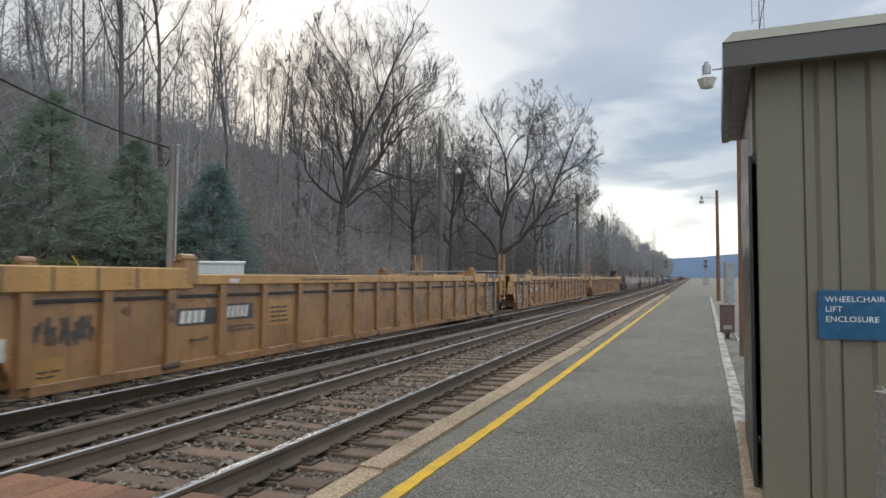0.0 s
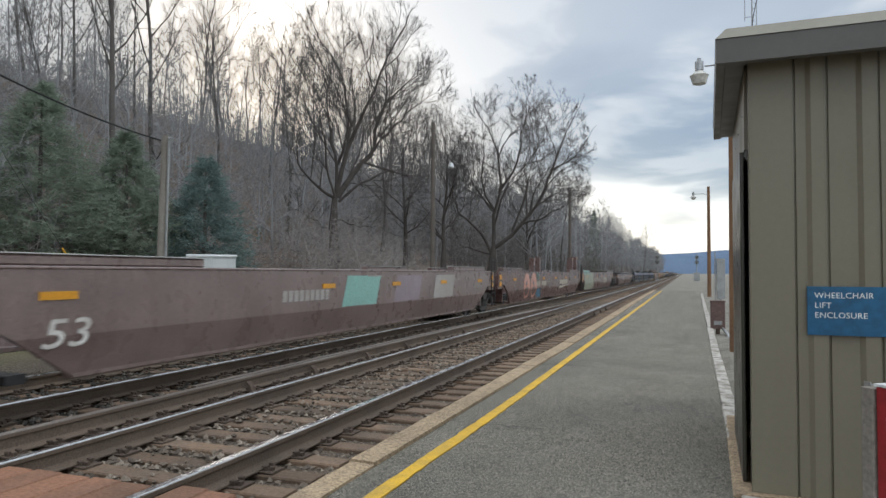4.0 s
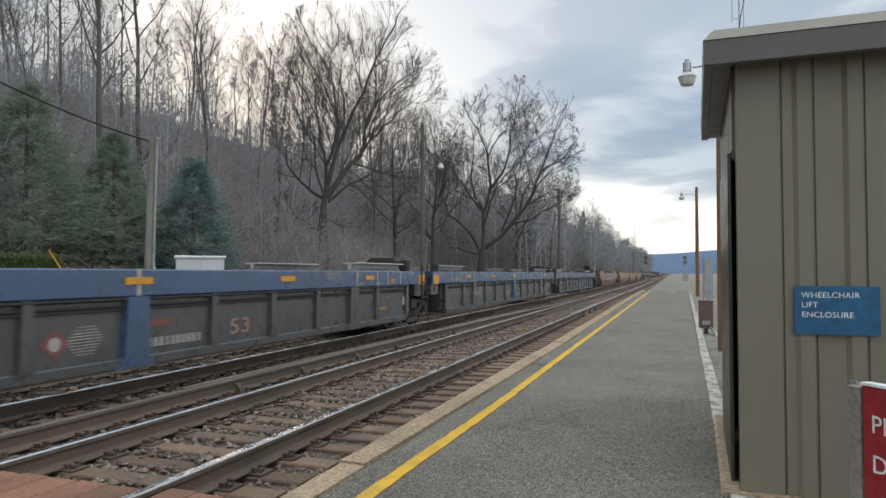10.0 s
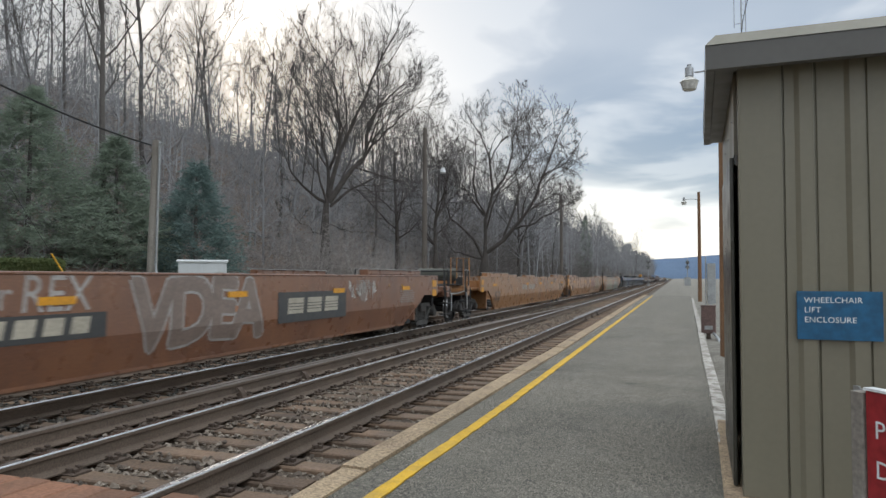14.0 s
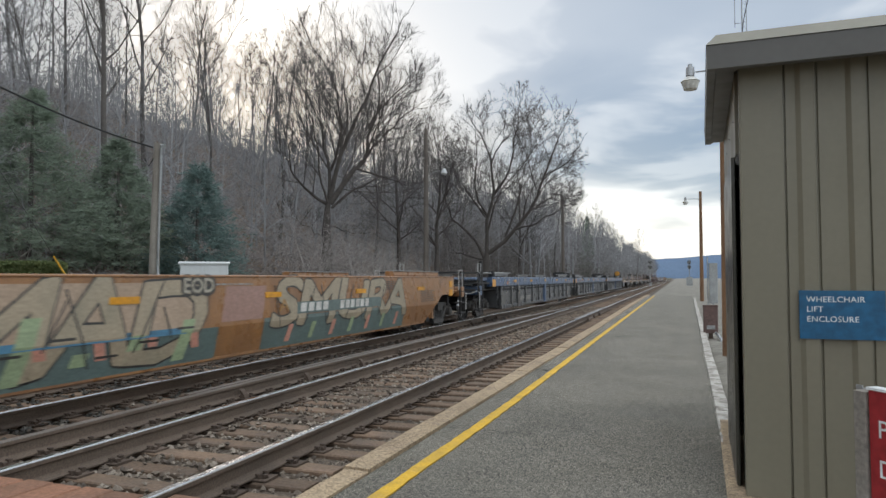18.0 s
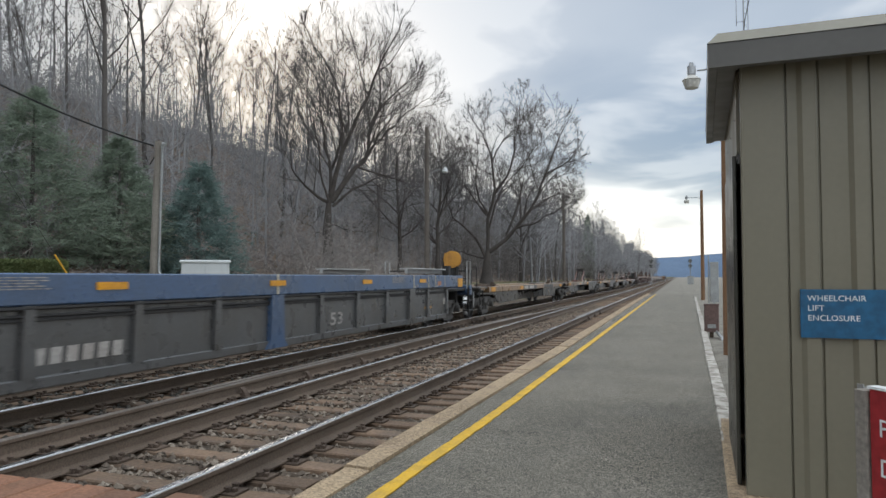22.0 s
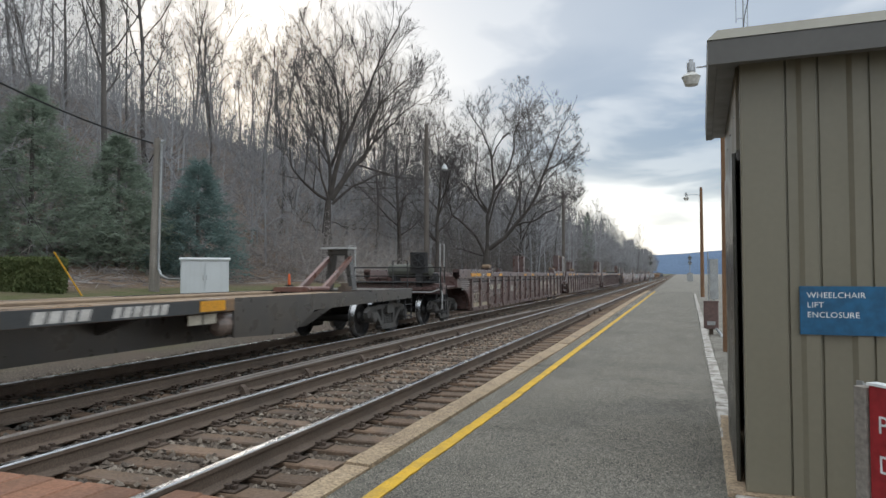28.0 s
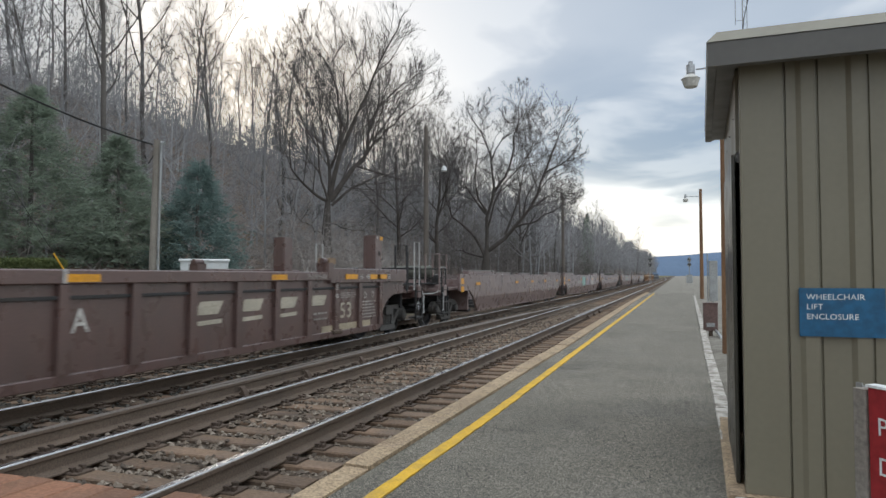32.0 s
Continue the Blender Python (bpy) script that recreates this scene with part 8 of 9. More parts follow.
def sweep(P, R, sides):
    """Tubes round many lines at once: P (lines, joints, 3), R (lines, joints)."""
    n, k = P.shape[:2]
    d = np.concatenate([P[:, 1:2] - P[:, :1], P[:, 2:] - P[:, :-2], P[:, -1:] - P[:, -2:-1]], 1) if k > 2 else np.repeat(P[:, 1:] - P[:, :1], 2, 1)
    d = unit(d)
    u = unit(np.cross(d, np.array([0.31, 0.9, 0.23])))
    w = np.cross(d, u)
    a = 2 * math.pi * np.arange(sides) / sides
    v = P[:, :, None] + R[:, :, None, None] * (np.cos(a)[None, None, :, None] * u[:, :, None] + np.sin(a)[None, None, :, None] * w[:, :, None])
    i = (np.arange(n)[:, None, None] * k + np.arange(k - 1)[None, :, None]) * sides
    j = np.arange(sides)[None, None]
    q = (j + 1) % sides
    return v.reshape(-1, 3), np.stack([i + j, i + q, i + q + sides, i + j + sides], -1).reshape(-1, 4)


def shoots(r, P, R, L, env, n, t0, ang, ratio, lift, bend, K=4, thick=0.62, rmin=0.008):
    """Side branches of many branches at once, kept inside an egg-shaped crown."""
    m, k0 = P.shape[:2]
    t = t0 + (0.99 - t0) * (np.arange(n) + r.random((m, n))) / n
    f = t * (k0 - 1)
    i = np.minimum(f.astype(int), k0 - 2)
    a = f - i
    row = np.arange(m)[:, None]
    base = P[row, i] * (1 - a)[..., None] + P[row, i + 1] * a[..., None]
    ax = unit(P[row, i + 1] - P[row, i])
    rad = R[row, i] * (1 - a) + R[row, i + 1] * a
    u = unit(np.cross(ax, r.normal(0, 1, (m, 1, 3)) + 0 * ax))
    w = np.cross(ax, u)
    phi = 2.4 * np.arange(n)[None] + r.normal(0, 0.5, (m, n))
    A = radians(ang) * r.uniform(0.72, 1.25, (m, n)) * (1.1 - 0.4 * t)
    d = ax * np.cos(A)[..., None] + (u * np.cos(phi)[..., None] + w * np.sin(phi)[..., None]) * np.sin(A)[..., None]
    ln = L[:, None] * ratio * r.uniform(0.65, 1.2, (m, n)) * (1.2 - 0.6 * t)
    base, d, ln, rad = base.reshape(-1, 3), d.reshape(-1, 3), ln.ravel(), rad.ravel() * thick
    c, e = env
    q, v = (base - c) / e, unit(d + np.array([0, 0, lift])) / e
    A2, B2, C2 = (v * v).sum(1), (q * v).sum(1), (q * q).sum(1) - 1
    out = (-B2 + np.sqrt(np.maximum(B2 * B2 - A2 * C2, 0))) / A2
    keep = (out > 0.22 * ln) | (r.random(len(ln)) < 0.25)
    base, d, rad, out, ln = base[keep], d[keep], rad[keep], out[keep], ln[keep]
    ln = np.minimum(ln, np.maximum(out * r.uniform(0.85, 1.15, len(ln)), 0.4 * ln))
    pts, p = [base], base
    for s_ in range(1, K):
        d = unit(d + r.normal(0, bend, d.shape) + np.array([0, 0, lift]))
        p = p + d * (ln / (K - 1))[:, None]
        pts.append(p)
    RR = np.maximum(rad[:, None] * (1 - 0.72 * np.arange(K)[None] / (K - 1)), rmin)
    return np.stack(pts, 1), RR, ln


def limb_line(r, pts, near, far, joints=12):
    """A gently wavering limb through (across, up) places, leaning from one depth to another."""
    q = np.array([(a, near + (far - near) * k / (len(pts) - 1), b) for k, (a, b) in enumerate(pts)], float)
    q = np.concatenate([2 * q[:1] - q[1:2], q, 2 * q[-1:] - q[-2:-1]])
    out = []
    for t in np.linspace(0, len(pts) - 1.001, joints):
        i = int(t)
        u, (a, b, c, d) = t - i, q[i:i + 4]
        out.append(0.5 * (2 * b + (c - a) * u + (2 * a - 5 * b + 4 * c - d) * u * u + (3 * b - a - 3 * c + d) * u ** 3))
    out = np.array(out)
    out[1:] += r.normal(0, 0.07, out[1:].shape)
    return out


def limbed_tree(seed, trunk, r0, env, levels, label, twig, bark, limbs=()):
    """Bare tree: a trunk line, main limbs, then ever finer orders of branches. levels: arguments of shoots()."""
    r = np.random.default_rng(seed)
    P = np.array([trunk], float)
    R = np.linspace(r0, r0 * 0.28, P.shape[1])[None]
    R[0, 0] *= 1.35
    L = np.array([np.linalg.norm(P[0, -1] - P[0, 0])])
    tree = thing("bare_tree", label, "tree")
    part("trunk", quads("trunk", *sweep(P, R, 12), bark), bark, tree)
    env = (np.array(env[:3], float), np.array(env[3:], float))
    wood, fine, of_wood, of_fine = [], [], 0, 0
    if limbs:
        P = np.stack([limb_line(r, pts, near, far) for rad, near, far, pts in limbs])
        R = np.stack([0.7 * rad * (1 - 0.92 * np.linspace(0, 1, P.shape[1]) ** 0.75) for rad, near, far, pts in limbs])
        L = np.linalg.norm(P[:, 1:] - P[:, :-1], axis=2).sum(1)
        for k in range(len(P)):
            part("limb", quads("limb", *sweep(P[k:k + 1], R[k:k + 1], 8), bark), bark, tree)
    for k, lv in enumerate(levels):
        P, R, L = shoots(r, P, R, L, env, *lv)
        v, f = sweep(P, R, 7 if k == 0 else 5 if k == 1 else 3)
        if k < 2:
            wood.append((v, f + of_wood))
            of_wood += len(v)
        else:
            fine.append((v, f + of_fine))
            of_fine += len(v)
    for nm, grp, mt in (("branchwork", wood, bark), ("crown", fine, twig)):
        tagged(part(nm, quads(nm, np.concatenate([g[0] for g in grp]), np.concatenate([g[1] for g in grp]), mt), mt, tree), kind="stuff")
    return tree


def build_big_trees():
    # limbs: thickness, depth at the start and at the tip, places (across, up)
    limbs = [(0.17, 0.0, -2.2, [(-0.1, 5.6), (-1.1, 6.2), (-2.0, 7.1), (-2.3, 8.0), (-2.6, 9.6), (-3.2, 11.6)]),
             (0.22, 0.0, 1.8, [(0.1, 5.6), (0.2, 7.9), (-0.2, 9.8), (-0.6, 11.7), (-1.8, 13.7), (-3.1, 15.6)]),
             (0.27, 0.0, -1.2, [(0.1, 5.7), (0.8, 8.6), (1.9, 11.2), (2.8, 13.4), (3.7, 15.5), (4.7, 17.4), (5.2, 18.6)]),
             (0.31, 0.0, 2.0, [(0.2, 5.6), (1.7, 7.9), (2.5, 9.0), (2.8, 10.9), (3.8, 12.8), (5.3, 14.3), (7.0, 15.5)]),
             (0.16, 0.7, 3.5, [(2.7, 10.3), (3.5, 13.0), (3.5, 15.4), (3.7, 17.0), (3.5, 18.4)]),
             (0.16, 0.6, -3.0, [(0.2, 7.9), (1.0, 10.4), (0.4, 13.4), (-1.1, 15.7), (-1.7, 17.2)]),
             (0.17, -0.3, 4.0, [(0.8, 8.6), (1.3, 11.6), (1.1, 14.6), (1.3, 17.3)]),
             (0.15, 0.6, -2.5, [(2.1, 8.4), (3.8, 10.3), (5.3, 11.6), (6.9, 12.6)]),
             (0.14, 0.0, 3.0, [(0.3, 5.3), (2.8, 7.3), (4.5, 7.8), (6.3, 8.8)]),
             (0.13, 0.0, -4.5, [(0.1, 5.4), (-0.6, 8.0), (-0.9, 10.5), (-2.0, 13.0)]),
             (0.13, 0.0, 4.8, [(0.1, 5.5), (1.5, 8.4), (2.0, 11.5), (0.6, 14.0)]),
             (0.06, 0.0, -1.5, [(-0.3, 3.4), (-1.7, 4.2), (-3.0, 4.8)]),
             (0.06, 0.0, -1.5, [(0.3, 4.1), (1.6, 3.6), (2.9, 3.5), (4.2, 2.9)])]
    # n, first, angle, length, lift, bend, joints, thickness, finest
    a = limbed_tree(5, [(0, 0, -0.5), (0.03, 0, 1.6), (-0.05, 0.05, 3.6), (0.0, 0, 5.0), (0.1, 0, 6.1)], 0.48, (1.9, 0.0, 11.6, 6.6, 6.6, 8.0),
                    [(10, 0.15, 52, 0.46, 0.09, 0.09, 7, 0.5, 0.014), (7, 0.12, 44, 0.52, 0.12, 0.07, 5, 0.55, 0.0088), (5, 0.10, 40, 0.58, 0.12, 0.05, 4, 0.6, 0.0068), (3, 0.10, 36, 0.72, 0.08, 0.03, 3, 0.7, 0.0058)],
                    "large bare spreading maple with a thick dark trunk", M_DARKTWIG, M_DARKBARK, limbs)
    a.matrix_basis = pose(-22.1, 40.4, 0.85, 0, 0, 28.7)
    limbs = [(0.24, 0.0, -1.0, [(-0.1, 2.3), (-1.2, 4.4), (-2.8, 5.8), (-3.8, 7.4), (-3.8, 9.4), (-4.2, 11.6)]),
             (0.13, 0.0, 1.0, [(-0.2, 2.2), (-2.3, 2.8), (-3.4, 3.4), (-4.0, 4.9)]),
             (0.32, 0.0, 1.0, [(0.1, 2.6), (0.2, 5.8), (0.8, 8.6), (0.6, 11.7), (0.0, 13.5), (-0.5, 14.8), (-2.1, 17.3)]),
             (0.21, 0.5, -2.0, [(0.8, 8.6), (2.3, 10.8), (2.7, 13.2), (3.2, 16.1), (3.5, 18.6)]),
             (0.32, 0.0, -2.5, [(0.2, 2.8), (2.9, 5.1), (4.7, 7.7), (5.6, 9.9), (6.3, 12.3), (7.1, 14.1), (8.2, 16.0)]),
             (0.15, -0.6, 2.5, [(4.3, 6.9), (6.5, 8.3), (8.4, 8.5), (10.0, 8.0)]),
             (0.17, 0.2, -3.2, [(0.1, 6.7), (-1.0, 9.0), (-0.8, 11.7), (-1.0, 15.2)]),
             (0.12, 0.2, 2.6, [(0.0, 6.4), (-1.2, 8.0), (-2.6, 8.8), (-2.8, 10.7), (-3.4, 13.0)]),
             (0.15, -0.4, -3.5, [(2.9, 5.1), (5.4, 5.9), (8.0, 7.4), (9.5, 7.6)]),
             (0.14, 0.5, 2.5, [(0.6, 11.8), (1.2, 13.3), (2.5, 14.6), (4.1, 14.8), (5.6, 16.6)]),
             (0.18, -0.2, 4.5, [(1.9, 4.4), (3.4, 8.8), (3.2, 11.2), (4.5, 13.2), (4.7, 16.2)]),
             (0.13, -1.0, -4.5, [(5.7, 10.2), (7.3, 11.0), (8.4, 12.2), (9.3, 13.8)]),
             (0.14, -0.5, 4.0, [(4.7, 7.7), (6.2, 10.0), (7.8, 10.6), (9.4, 11.6)]),
             (0.15, 0.2, -5.0, [(0.2, 5.0), (1.0, 8.0), (2.6, 10.0), (4.6, 12.4), (5.6, 14.4)])]
    b = limbed_tree(12, [(0, 0, -0.5), (0, 0, 0.8), (0.05, 0, 1.8), (0.1, 0, 2.6), (0.15, 0, 3.4)], 0.60, (2.6, 0.0, 10.9, 7.5, 7.5, 8.8),
                    [(10, 0.2, 54, 0.42, 0.06, 0.13, 7, 0.5, 0.016), (6, 0.14, 48, 0.52, 0.06, 0.11, 5, 0.55, 0.0115), (5, 0.12, 44, 0.58, 0.06, 0.08, 4, 0.6, 0.009), (3, 0.10, 40, 0.72, 0.05, 0.04, 3, 0.7, 0.0078)],
                    "large bare wide-limbed maple beside the railway line", M_DARKTWIG, M_DARKBARK, limbs)
    b.matrix_basis = pose(-17.5, 63.7, 1.0, 0, 0, 15.4)
    c = limbed_tree(31, [(0, 0, -0.4), (0.1, 0, 2.5), (0.0, 0.1, 5.0), (0.3, 0.2, 8.0), (0.4, 0.2, 11.5)], 0.24, (0.3, 0.2, 9.4, 4.4, 4.4, 6.2),
                    [(13, 0.28, 58, 0.55, 0.08, 0.12, 6, 0.5, 0.02), (7, 0.2, 46, 0.52, 0.06, 0.1, 5, 0.55, 0.012), (6, 0.12, 44, 0.54, 0.05, 0.08, 4, 0.6, 0.009), (5, 0.1, 42, 0.62, 0.04, 0.05, 3, 0.7, 0.0075)],
                    "dense bare tree with a rounded dark crown among the maples", M_DARKTWIG, M_DARKBARK)
    c.matrix_basis = pose(-21.3, 60.0, ground_z(-21.3, 60.0))
    copy_thing(c, pose(-24.0, 57.5, ground_z(-24.0, 57.5), 0, 0, 130))
    copy_thing(c, pose(-18.6, 84.0, ground_z(-18.6, 84.0), 0, 0, 250))


build_big_trees()


def build_woods():
    rng = random.Random(77)
    kinds = []
    for s in range(7):
        h = 17.0 + 1.4 * s
        lx, ly = rng.uniform(-0.16, 0.16), rng.uniform(-0.16, 0.16)
        wx = rng.uniform(-0.5, 0.5)
        stem = [(lx * z + wx * math.sin(z * 0.35), ly * z, z) for z in [-0.4 + h * 0.78 * k / 8 for k in range(9)]]
        env = (lx * h * 0.7, ly * h * 0.7, h * 0.68, 3.0 + 0.35 * (s % 4), 3.0 + 0.35 * (s % 4), h * 0.36)
        kinds.append(limbed_tree(300 + s, stem, 0.11 + 0.013 * s, env,
                                 [(10, 0.40, 46, 0.46, 0.13, 0.13, 6, 0.5, 0.02), (6, 0.3, 42, 0.5, 0.09, 0.15, 4, 0.55, 0.012), (5, 0.3, 40, 0.55, 0.06, 0.13, 3, 0.6, 0.008), (3, 0.3, 36, 0.6, 0.04, 0.1, 2, 0.7, 0.0065)],
                                 "tall slender bare woodland tree on the hillside", M_TWIG, M_BARK))
    used = set()
    spots = []
    for k in range(125):
        x = -24.5 - 62 * rng.random() ** 0.85
        y = 8 + 175 * rng.random() ** 1.15
        if abs(x + 22) < 3 and 30 < y < 50:
            continue
        spots.append((x, y))
    for k in range(36):
        spots.append((rng.uniform(-42, -16), rng.uniform(85, 420)))
    for k, (x, y) in enumerate(spots):
        i = rng.randrange(7)
        m = pose(x, y, ground_z(x, y) - 0.1, rng.uniform(-4, 4), rng.uniform(-4, 4), rng.uniform(0, 360))
        if i not in used:
            used.add(i)
            kinds[i].matrix_basis = m
            kinds[i]["group"] = "trees of the hillside wood"
        else:
            copy_thing(kinds[i], m)
    # the deep wood behind, and the brush under it, as joined drifts
    r = np.random.default_rng(5)

    def sticks(name, base, top, r0, label, category, material):
        """Three-sided tapering sticks from base to top places."""
        n = len(base)
        d = top - base
        d = d / np.linalg.norm(d, axis=1, keepdims=True)
        u = np.cross(d, np.array([0.3, 0.9, 0.2]))
        u /= np.linalg.norm(u, axis=1, keepdims=True)
        w = np.cross(d, u)
        vs = []
        for k in range(3):
            a = 2.094 * k
            vs.append(base + (math.cos(a) * u + math.sin(a) * w) * r0[:, None])
        vs.append(top)
        v = np.stack(vs, 1).reshape(-1, 3)
        f = np.array([(0, 1, 3), (1, 2, 3), (2, 0, 3)])
        f = (f[None] + 4 * np.arange(n)[:, None, None]).reshape(-1, 3)
        tagged(new(name, quads(name, v, f, material)), label, category, kind="stuff")

    def gz(x, y):
        return np.array([ground_z(a, b) for a, b in zip(x, y)])

    # far trees: six patterns of cones, turned and scaled
    shapes = []
    for s in range(6):
        P, R, L = np.array([[(0, 0, 0), (r.normal(0, 0.04), r.normal(0, 0.04), 0.5), (r.normal(0, 0.07), r.normal(0, 0.07), 1.0)]]), np.array([[0.010, 0.007, 0.003]]), np.array([1.0])
        egg_ = (np.array([0, 0, 0.55]), np.array([0.24, 0.24, 0.47]))
        rows = [(P[0, :1], P[0, 2:], np.array([0.010]))]
        for n_, t0, an, ra_, th in ((17, 0.12, 52, 0.34, 0.55), (6, 0.2, 46, 0.5, 0.6), (4, 0.2, 42, 0.55, 0.7)):
            P, R, L = shoots(r, P, R, L, egg_, n_, t0, an, ra_, 0.10, 0.10, 3, th, 0.0011)
            rows.append((P[:, 0], P[:, 2], R[:, 0]))
        shapes.append([np.concatenate([q[k] for q in rows]) for k in range(3)])
    n = 820
    x = np.where(r.random(n) < 0.6, -27 - 60 * r.random(n), -16 - 20 * r.random(n))
    y = np.where(x > -26, 80 + 560 * r.random(n) ** 1.1, -6 + 560 * r.random(n) ** 1.5)
    z = gz(x, y)
    hgt = r.uniform(8, 14.5, n) + np.where(x > -26, 4.2, 0.0)
    B, T, R = [], [], []
    for k in range(n):
        b_, t_, r_ = shapes[k % 6]
        a = r.uniform(0, 6.28)
        rot = np.array([[math.cos(a), -math.sin(a), 0], [math.sin(a), math.cos(a), 0], [0, 0, 1]]).T * hgt[k]
        at_ = np.array([x[k], y[k], z[k] - 0.2])
        B.append(b_ @ rot + at_), T.append(t_ @ rot + at_), R.append(np.maximum(r_ * hgt[k], 0.012 + 0.00012 * y[k]))
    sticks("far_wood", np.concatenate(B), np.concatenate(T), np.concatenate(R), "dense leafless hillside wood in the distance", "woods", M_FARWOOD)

    def saplings(name, x, y, hgt, lean, thick, label, material):
        """Bare young stems with two orders of side shoots."""
        n = len(x)
        base = np.stack([x, y, gz(x, y) - 0.1], 1)
        top = base + np.stack([r.normal(0, 0.16, n) * hgt * lean, r.normal(0, 0.16, n) * hgt * lean, hgt], 1)
        B, T, R = [base], [top], [r.uniform(0.02, 0.045, n) * thick]
        for k in range(13):
            f = r.uniform(0.08, 0.95, n)
            b2 = base + (top - base) * f[:, None]
            a = r.uniform(0, 6.28, n)
            ln = (1.1 - f) * hgt * r.uniform(0.25, 0.55, n)
            t2 = b2 + np.stack([np.cos(a) * ln, np.sin(a) * ln, ln * r.uniform(-0.1, 0.9, n)], 1)
            B.append(b2), T.append(t2), R.append(np.full(n, 0.018 * thick))
            for q in range(2):
                g = r.uniform(0.25, 0.9, n)
                b3 = b2 + (t2 - b2) * g[:, None]
                a3 = a + r.normal(0, 0.9, n)
                l3 = ln * 0.5
                B.append(b3), T.append(b3 + np.stack([np.cos(a3) * l3, np.sin(a3) * l3, l3 * r.uniform(-0.2, 0.9, n)], 1)), R.append(np.full(n, 0.013 * thick))
        sticks(name, np.concatenate(B), np.concatenate(T), np.concatenate(R), label, "thicket", material)

    n = 3300
    saplings("sapling_thicket", -25.0 - 44 * r.random(n), 6 + 260 * r.random(n) ** 1.4, r.uniform(2.0, 7, n), 1.2, 1.0, "dense thicket of bare saplings on the slope, greyed for haze", M_FARWOOD)
    n = 850
    saplings("lineside_thicket", -17.0 - 22 * r.random(n), 69 + 130 * r.random(n) ** 1.2, r.uniform(3.5, 11.5, n), 1.0, 1.4, "dark bare thicket of young trees along the line", M_TWIG)
    n = 190
    saplings("brush_round_tree", -21.6 + 3.4 * r.normal(0, 0.55, n) + 0.6, 40.0 + r.normal(0, 3.6, n), r.uniform(1.5, 5.2, n), 2.4, 0.7, "fine arching grey brush round the foot of a maple", M_BRUSH)
    n, k = 9500, 11
    x = np.repeat(-21.5 - 52 * r.random(n) ** 1.15, k)
    y = np.repeat(6 + 300 * r.random(n) ** 1.5, k)
    size = np.repeat(r.gamma(2.2, 1.1, n), k)
    x, y = x + r.normal(0, 0.25, n * k), y + r.normal(0, 0.25, n * k)
    n = n * k
    base = np.stack([x, y, gz(x, y) - 0.05], 1)
    hgt = size * r.uniform(0.5, 1.1, n) * np.clip((-22.5 - x) / 9, 0.10, 1)
    a = r.uniform(0, 6.28, n)
    top = base + np.stack([np.cos(a) * hgt * 0.85, np.sin(a) * hgt * 0.85, hgt * r.uniform(0.2, 0.95, n)], 1)
    sticks("undergrowth", base, top, r.uniform(0.016, 0.034, n), "tangled brown leafless undergrowth on the hillside", "undergrowth", M_BRUSH)
    n = 3000           # fallen branches and dead stems on the litter
    x, y = -19.5 - 14 * r.random(n) ** 1.2, 16 + 90 * r.random(n) ** 1.3
    a, ln = r.uniform(0, 6.28, n), r.uniform(0.3, 2.2, n)
    base = np.stack([x, y, gz(x, y) + 0.03], 1)
    x2, y2 = x + np.cos(a) * ln, y + np.sin(a) * ln
    top = np.stack([x2, y2, gz(x2, y2) + r.uniform(0.03, 0.35, n)], 1)
    sticks("fallen_branches", base, top, r.uniform(0.012, 0.035, n), "fallen grey branches lying on the leaf litter", "branches", M_BRUSH)


build_woods()


def conifer(seed, h, rad, mat_, label, dense=1.0):
    rng = random.Random(seed)
    c = thing("conifer", label, "tree")
    part("trunk", Mesh().tube([(0, 0, -0.4), (0, 0, h * 0.5), (0, 0, h)], [0.14, 0.09, 0.02], 8), M_BARK, c)
    m = Mesh()
    z = 0.15
    while z < h - 0.05:
        f = 1 - z / h
        n = int((6 + 10 * f) * dense)
        for k in range(n):
            a = rng.uniform(0, 6.283)
            lump = 0.85 + 0.25 * noise.noise(Vector((math.cos(a) * 1.5, math.sin(a) * 1.5, z * 0.8 + seed * 3)))
            ln = (rad * (min(1.0, f * 1.3) ** 0.85) * rng.uniform(0.75, 1.08) + 0.1) * lump
            d = Vector((math.cos(a), math.sin(a), rng.uniform(-0.25, 0.30))).normalized()
            side = d.cross(Vector((0, 0, 1))).normalized()
            p0 = Vector((0, 0, z + rng.uniform(-0.2, 0.2)))
            s = 0.45
            while s < 1.02:
                b = p0 + d * (ln * s)
                for q in range(6):
                    t = (d * rng.uniform(0.1, 1.0) + side * rng.uniform(-1, 1) + Vector((0, 0, rng.uniform(-0.45, 0.45)))).normalized() * rng.uniform(0.2, 0.46)
                    w = t.cross(Vector((rng.gauss(0, 1), rng.gauss(0, 1), rng.gauss(0, 1)))).normalized() * rng.uniform(0.014, 0.03)
                    o = b + Vector((rng.gauss(0, 0.08), rng.gauss(0, 0.08), rng.gauss(0, 0.08)))
                    m.add([o - w, o + w, o + t], [(0, 1, 2)])
                s += 0.14
        z += 0.17
    me = bpy.data.meshes.new("crown")
    me.from_pydata(m.v, [], m.f)
    me.materials.append(mat_)
    part("crown", me, mat_, c)
    return c


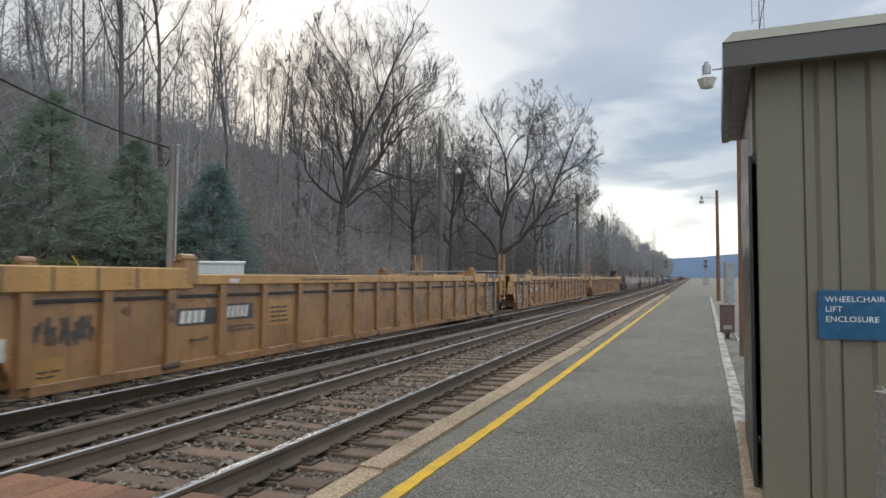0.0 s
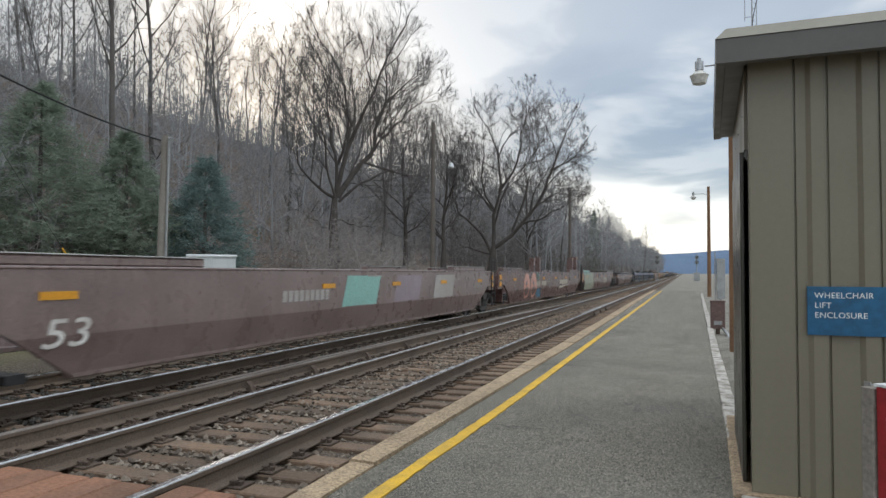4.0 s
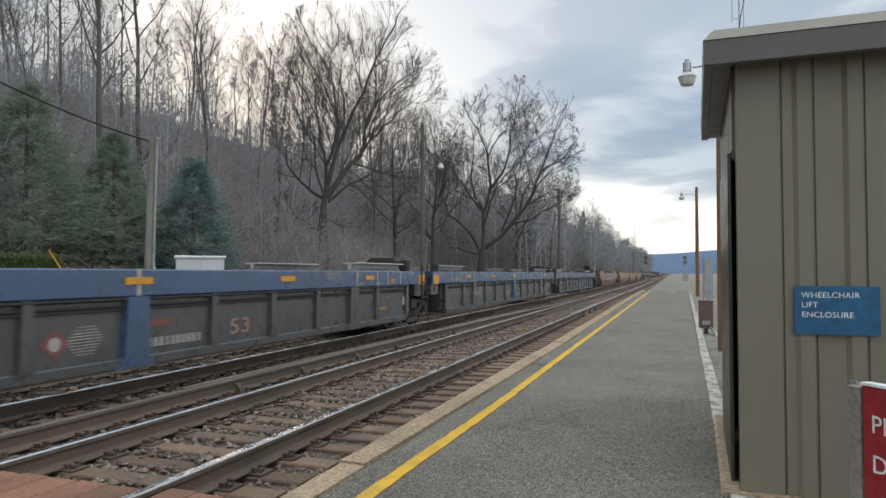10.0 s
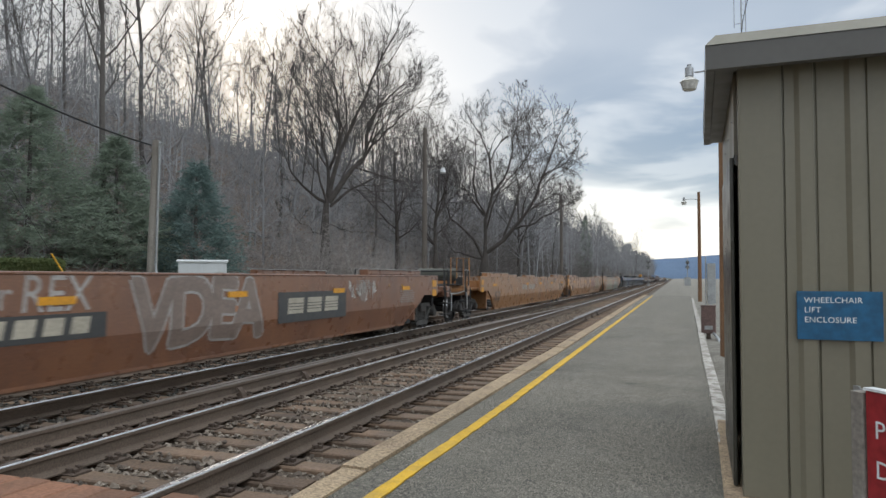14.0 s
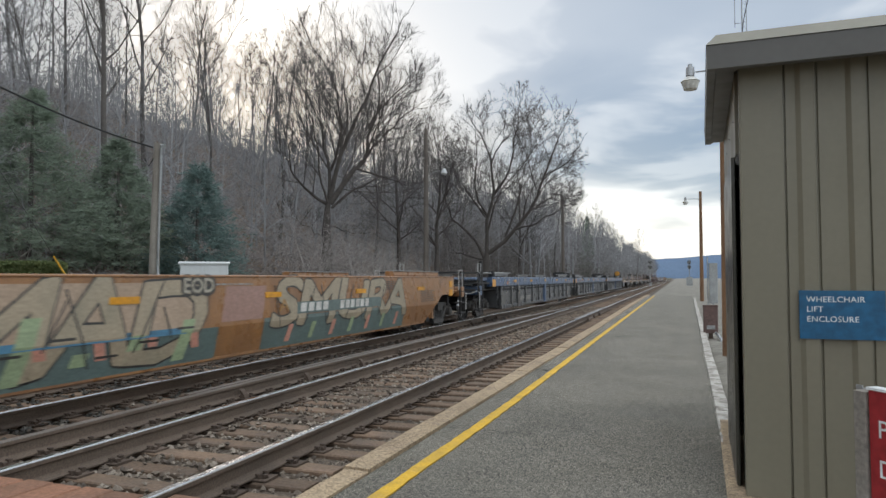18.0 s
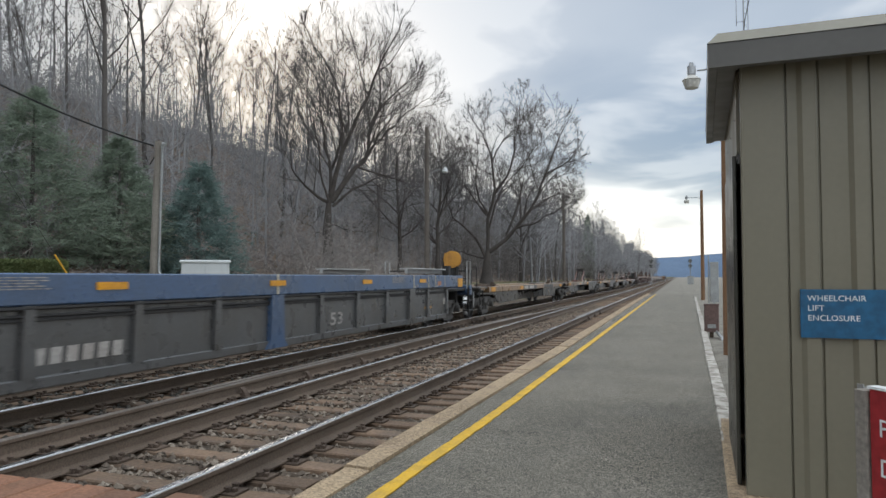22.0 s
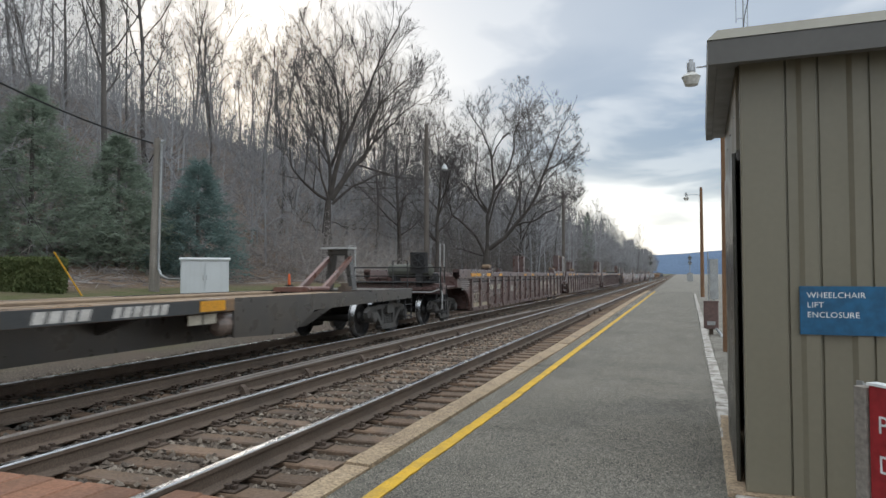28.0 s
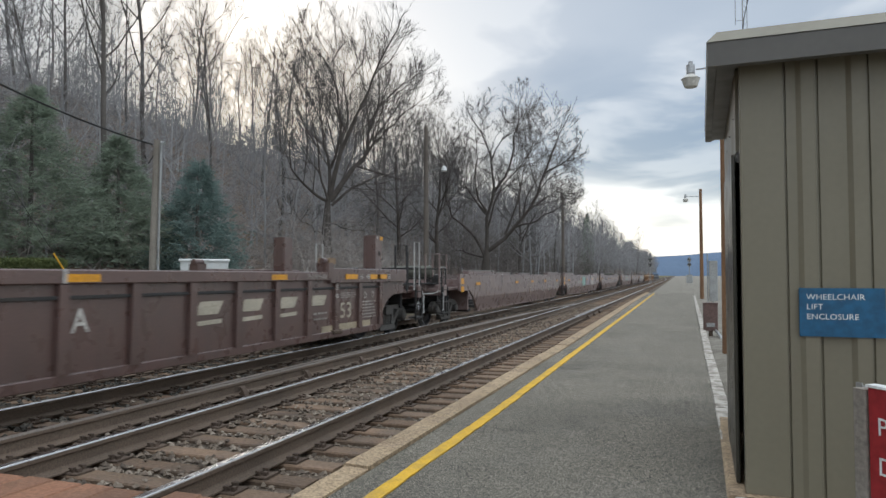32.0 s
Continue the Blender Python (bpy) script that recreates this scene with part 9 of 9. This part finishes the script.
def build_conifers():
    for seed, x, y, h, rad, mt, lb in ((1, -26.2, 21.7, 7.4, 3.9, M_PINE, "dark green conifer at the foot of the hill"), (2, -25.3, 25.6, 6.2, 3.2, M_PINE, "dull green conifer at the foot of the hill"),
                                       (3, -22.6, 28.0, 5.8, 2.8, M_SPRUCE, "blue-green spruce at the foot of the hill"), (4, -28.5, 18.0, 6.5, 3.2, M_PINE, "dark green conifer at the foot of the hill")):
        c = conifer(seed, h, rad, mt, lb, 1.35)
        c.matrix_basis = pose(x, y, ground_z(x, y))
    # a far evergreen on the skyline
    c = conifer(9, 15, 2.4, M_PINE, "tall dark evergreen on the far wood's edge", 0.8)
    c.matrix_basis = pose(-20.5, 168, 1.5)


build_conifers()


def build_hedge():
    rng = random.Random(8)
    hd = thing("clipped_hedge", "clipped dark green box hedge on the grass", "hedge")
    hd.matrix_basis = pose(-20.0, 15.6, 0.62, 0, 0, 44)
    m = Mesh()
    for k in range(12000):
        u, v, w = rng.uniform(-1.7, 1.7), rng.uniform(-0.75, 0.75), rng.uniform(0, 1.28)
        f = rng.randrange(3)
        if f == 0:
            w = 1.28
        elif f == 1:
            v = -0.75
        else:
            u = 1.7 * rng.choice((-1, 1))
        p = Vector((u, v, w)) + Vector((rng.gauss(0, 0.035), rng.gauss(0, 0.035), rng.gauss(0, 0.03)))
        a, b = Vector((rng.gauss(0, 1), rng.gauss(0, 1), rng.gauss(0, 1))).normalized() * 0.055, Vector((rng.gauss(0, 1), rng.gauss(0, 1), rng.gauss(0, 1))).normalized() * 0.04
        m.add([p - a, p + b, p + a, p - b], [(0, 1, 2, 3)])
    me = bpy.data.meshes.new("leaves")
    me.from_pydata(m.v, [], m.f)
    me.materials.append(M_HEDGE)
    part("leaves", me, M_HEDGE, hd)
    part("inner_mass", Mesh().box(-1.64, 1.64, -0.69, 0.69, 0.0, 1.22), M_HEDGE, hd)


build_hedge()


# ---- what moves ----
def motions():
    """The whole train rolls toward the camera at one speed; each wheelset turns while it passes close."""
    for car, s in TRAIN:
        walk(car, [(t, pose(TRACK_TRAIN, s - SPEED * t, 0)) for t in (0.0, 8.0, 16.0, 24.0, 32.0)])
    for car, s in TRAIN:
        for tr in [c for c in car.children if c.name.startswith("truck")]:
            t_in = max(0.0, (s + tr.location.y - 22.0) / SPEED)
            t_out = min(32.0, (s + tr.location.y - 3.0) / SPEED)
            n = int((t_out - t_in) * FPS)
            if n < 2:
                continue
            for w in [c for c in tr.children if c.name.startswith("wheelset")]:
                at = lambda t: pose(0, w.location.y, 0.42, math.degrees(SPEED * t / 0.42) % 360)
                rows = [(t_in + k / FPS, at(k / FPS)) for k in range(n + 1)]
                walk(w, ([(0.0, at(0))] if t_in > 0.05 else []) + rows + ([(32.0, rows[-1][1])] if rows[-1][0] < 31.95 else []))


motions()
